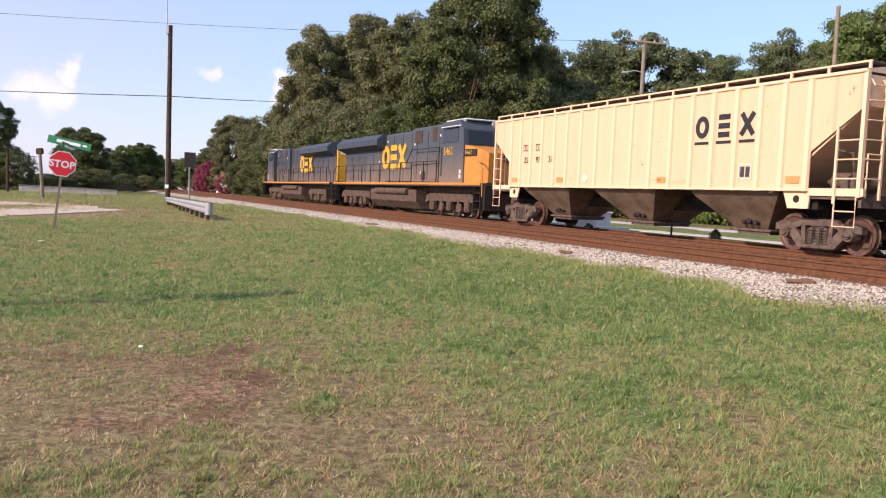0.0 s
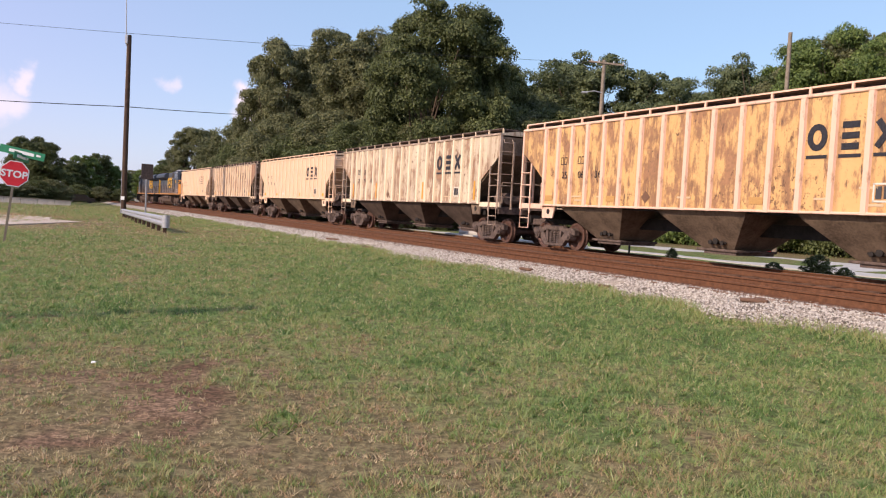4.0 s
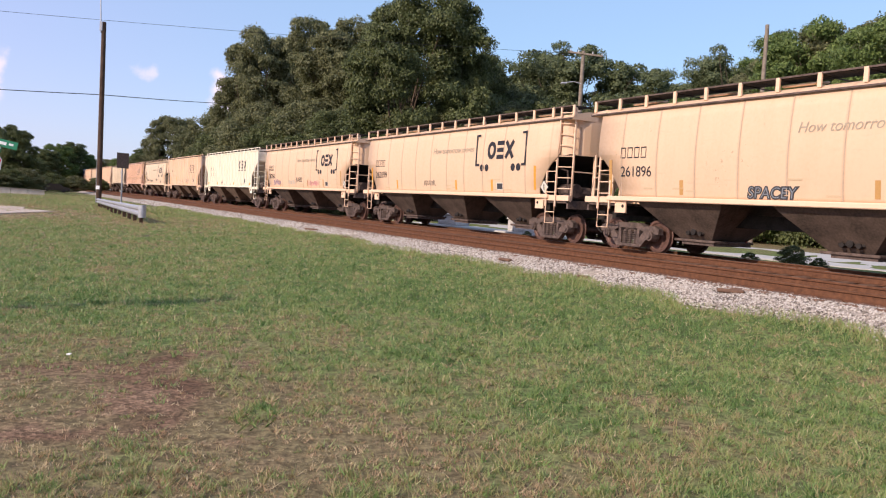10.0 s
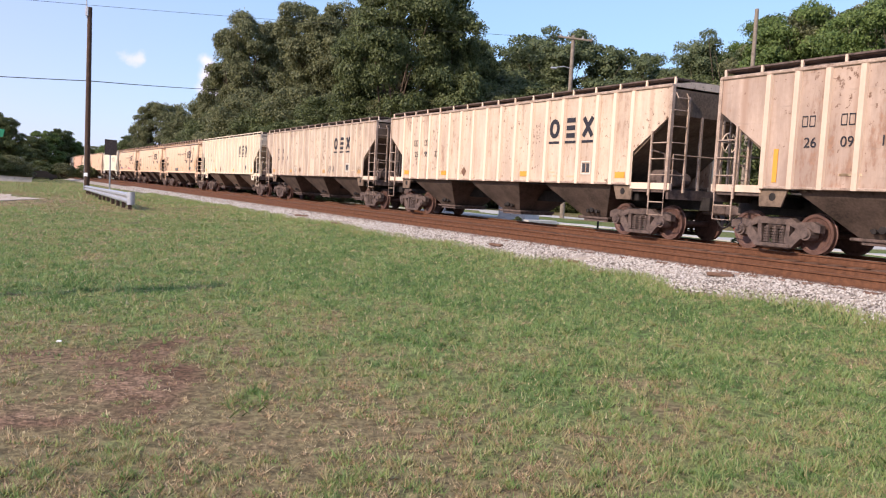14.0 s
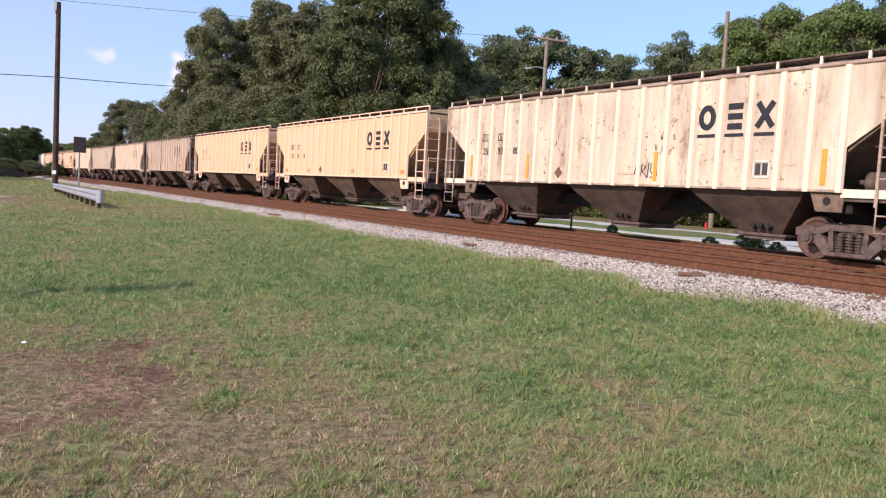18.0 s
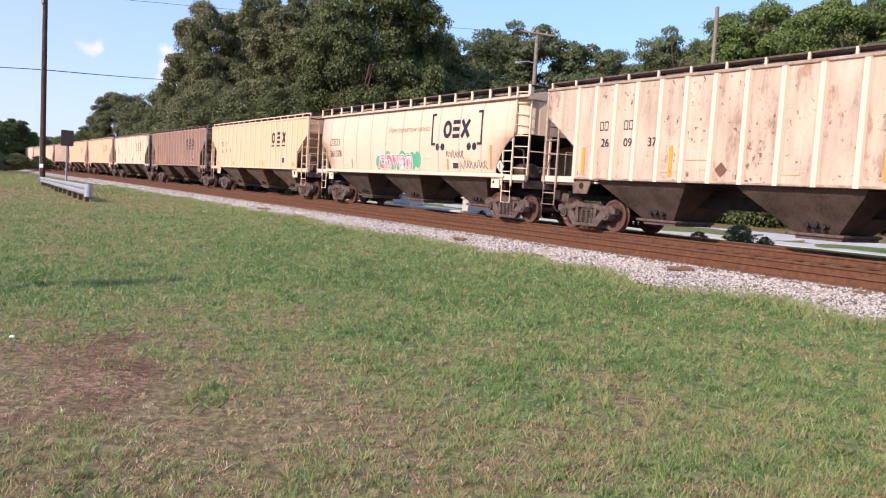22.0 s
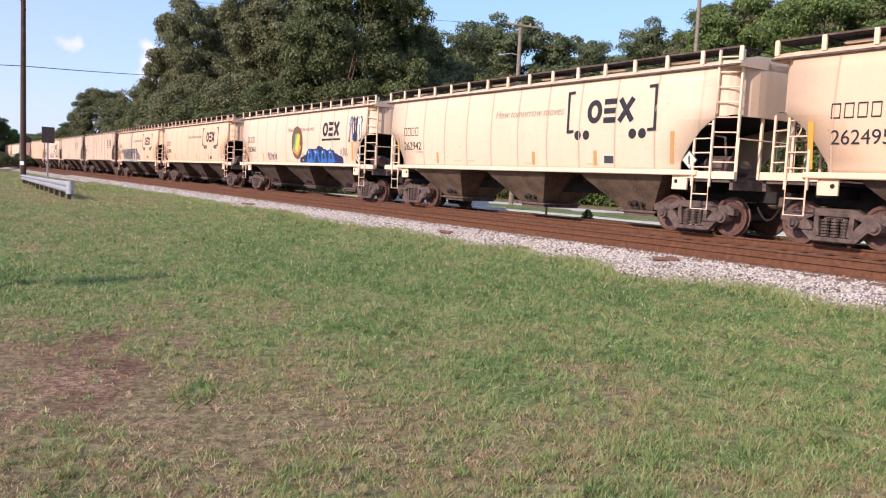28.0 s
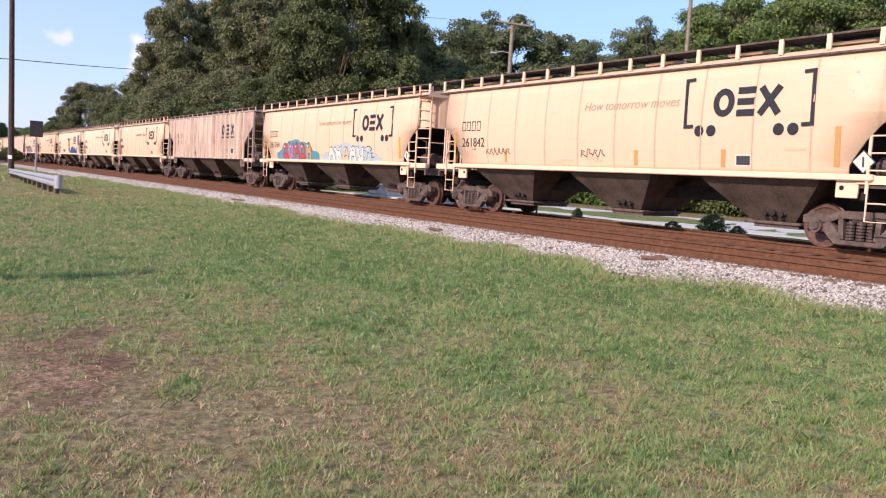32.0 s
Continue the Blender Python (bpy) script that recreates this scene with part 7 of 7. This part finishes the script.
def make_stop_sign():
    """A leaning post with a stop sign, and two green street blades above it."""
    s = tagged(new("stop_sign"), "red octagonal stop sign with white letters on a leaning post", "road sign")
    s.matrix_basis = spot(-26.55, 27.0, 0.0, 22) @ pose(0, 0, 0, 0, 6.2, 0)
    part("post", Geo().box((0, 0.03, 1.25), (0.065, 0.045, 2.95)), M["grey_pole"], s)
    oct_ = lambda r: [(r * math.cos(math.tau * (i + 0.5) / 8), r * math.sin(math.tau * (i + 0.5) / 8) + 2.08) for i in range(8)]
    plate = part("plate", Geo().prism(oct_(0.415), -0.012, -0.004), M["sign_white"], s)
    part("red_face", Geo().prism(oct_(0.385), -0.017, -0.012), M["sign_red"], plate)
    me = letter_mesh("STOP", 0.285, 0.0, 1.05, 0.009)
    xs = [v.co.x for v in me.vertices]
    part("wording", me, M["sign_white"], plate, "white letters", pose(-(max(xs) + min(xs)) / 2, -0.021, 2.08 - 0.105, 90, 0, 0))
    for z, turn, w in ((2.74, -14, 1.28), (2.60, 66, 0.9)):
        blade = part("street_blade", Geo().box((0, 0, 0), (w, 0.012, 0.23), chamfer=0.003), M["sign_green"], s, "green street-name blade with unreadable white lettering", pose(0.12, -0.02, z, 0, 5, turn))
        part("lettering_bar", Geo().box((-0.02, -0.009, 0), (w * 0.55, 0.006, 0.09)), M["sign_white"], blade)
        part("lettering_bar", Geo().box((w * 0.36, -0.009, 0.01), (w * 0.1, 0.006, 0.06)), M["sign_white"], blade)


make_stop_sign()


def make_small_signs():
    s = tagged(new("crossing_sign"), "back of a grey square road sign on a thin post", "road sign")
    s.matrix_basis = spot(-18.15, 62, 0, 50)
    part("post", Geo().box((0, 0.04, 1.9), (0.09, 0.06, 4.2)), M["galvanised"], s)
    part("plate", Geo().box((0, 0, 3.45), (0.95, 0.02, 1.1), chamfer=0.004), M["running_gear"], s)
    s = tagged(new("banner_post"), "thin leaning post with a dark cap by the driveway", "post")
    s.matrix_basis = spot(-27.2, 70) @ pose(0, 0, 0, 0, -4, 0)
    part("post", Geo().cyl((0, 0, -0.2), (0, 0, 3.6), 0.14, 0.12, 10), M["grey_pole"], s)
    part("cap", Geo().box((0, 0, 3.75), (0.55, 0.3, 0.5), chamfer=0.08), M["pole_wood"], s)
    # a sign post that stands beside the photographer's left: only its shadow falls on the lawn
    s = tagged(new("road_sign"), "plain road sign on a wooden post at the lawn's edge", "road sign")
    s.matrix_basis = pose(-6.75, 8.75, 0, 0, 0, 60)
    part("post", Geo().cyl((0, 0, -0.3), (0, 0, 3.2), 0.13, 0.12, 12), M["pole_wood"], s)
    part("plate", Geo().box((0, -0.15, 2.75), (0.85, 0.02, 0.6), chamfer=0.004), M["galvanised"], s)


make_small_signs()


def make_left_distance():
    """The pale driveway, a low wall and a parked car beyond the crossing."""
    g = Geo()
    rings = []
    for i in range(5, 40):
        x = -16.2 - 0.25 * i - 0.022 * i * i
        low = max(20.0, 43.0 - 16.0 * smooth(-16.0, -17.8, x) - 1.0 * (-17.8 - x) * (x < -17.8)) + 1.3 * noise.noise((i * 0.55, 1, 0))
        high = 43.4 + 13.0 * smooth(-16, -30, x) + 0.35 * max(0, -28 - x) + 1.2 * noise.noise((i * 0.5, 6, 0))
        rings.append([(x, low, ground_height(x, low) + 0.03), (x, (low + high) / 2, ground_height(x, (low + high) / 2) + 0.05), (x, high, ground_height(x, high) + 0.03), (x, high, -0.15), (x, low, -0.15)])
    g.quad_strip(rings)
    tagged(part("driveway", g, speckled("pale_sandy_gravel", (0.42, 0.33, 0.26), (0.66, 0.55, 0.46), 2.0, 0.95, 0, 0.4)), "pale sandy gravel driveway", "driveway", kind="structure")
    rings = []
    for i in range(21):
        p, q = spot(-40 + i * 0.9, 84).translation, spot(-40 + i * 0.9, 90).translation
        rings.append([(p.x, p.y, ground_height(p.x, p.y) + 0.04), (q.x, q.y, ground_height(q.x, q.y) + 0.04), (q.x, q.y, -0.1), (p.x, p.y, -0.1)])
    tagged(part("crossing_road", Geo().quad_strip(rings), speckled("worn_asphalt", (0.04, 0.037, 0.034), (0.085, 0.078, 0.07), 1.2, 0.9, 0, 0.3)), "dark asphalt road leading to the crossing", "road", kind="structure")
    m = spot(-25.2, 101, 0, 25.2) @ Matrix.Scale(0.62, 4)
    wall = tagged(new("low_wall"), "long low pale concrete wall beyond the crossing", "wall")
    wall.matrix_basis = m
    chalk = speckled("chalky_concrete", (0.42, 0.36, 0.30), (0.72, 0.66, 0.58), 0.9, 0.9, 0, 0.2)
    for i in range(6):
        part("panel", Geo().box((-8.2 + i * 2.75, 0, 0.55), (2.7, 0.3, 1.25 - 0.06 * i), chamfer=0.03), chalk, wall)
    part("coping", Geo().box((-1.3, 0, 1.16), (16.8, 0.5, 0.12), Matrix.Rotation(radians(1.2), 3, "Y")), M["gravel"], wall)
    car = tagged(new("parked_car"), "dark parked car beyond the crossing", "car")
    car.matrix_basis = spot(-22.2, 140, 0, 20)
    part("body", Geo().prism([(-2.2, 0.35), (-2.25, 0.8), (-1.5, 0.92), (-0.9, 1.38), (0.7, 1.40), (1.3, 0.95), (2.15, 0.82), (2.2, 0.35)], -0.85, 0.85), M["black_steel"], car)
    for x in (-1.35, 1.35):
        for y in (-0.8, 0.8):
            part("wheel", Geo().cyl((x, y - 0.1, 0.32), (x, y + 0.1, 0.32), 0.32, n=14), M["cable"], car)
    # a white bungalow between the trees by the myrtle
    h = tagged(new("bungalow"), "small white house half hidden by trees", "house")
    d = away(-14.2, 27)
    h.matrix_basis = spot(-14.3, d, ground_height(*spot(-14.3, d).translation.xy), 40)
    part("wall", Geo().box((0, 0, 1.3), (9, 6, 2.6)), M["sign_white"], h)
    part("roof", Geo().prism([(-3.5, 2.6), (0, 4.2), (3.5, 2.6)], -5.0, 5.0, "x"), M["tie"], h)
    for x in (-2.6, 0.4, 3.0):
        part("window", Geo().box((x, -3.02, 1.5), (0.9, 0.06, 1.1)), M["dark_glass"], h)
    # scraps of white litter on the lawn
    for i, (x, y) in enumerate(((-2.85, 7.38), (-10.03, 19.45))):
        tagged(part("litter", Geo().box((0, 0, 0.03), (0.045 + 0.1 * (i == 1), 0.03, 0.015), Matrix.Rotation(0.4, 3, "X"), 0.006), M["sign_white"], at=pose(x, y, ground_height(x, y), 0, 0, i * 50)), "scrap of white litter in the grass", "litter", "litter on the lawn")


make_left_distance()


def motions():
    """The train rolls along the track; its wheels turn while they pass near the camera."""
    for thing, back, *turned in MOVING:
        flip = pose(0, 0, 0, 0, 0, 180) if turned and turned[0] else Matrix()
        walk(thing, [(t, along(front(t) - back, MAIN, RAIL) @ flip) for t in range(0, 33, 4)])
    for wheel, x, back, *sense in ROLLING:
        k = sense[0] if sense else 1
        rest = pose(x, 0, WHEEL)
        near = [f / FPS for f in range(0, 32 * FPS + 1) if -12 < front(f / FPS) - back < 45]
        rows = [(0.0, rest), (32.0, rest)]
        if near:
            start = front(near[0])
            rows = [(t, rest @ Matrix.Rotation(k * (front(t) - start) / WHEEL, 4, "Y")) for t in near]
            if near[0] > 0.02:
                rows.insert(0, (0.0, rest))
            if near[-1] < 31.98:
                rows.append((32.0, rows[-1][1]))
        walk(wheel, rows)


motions()
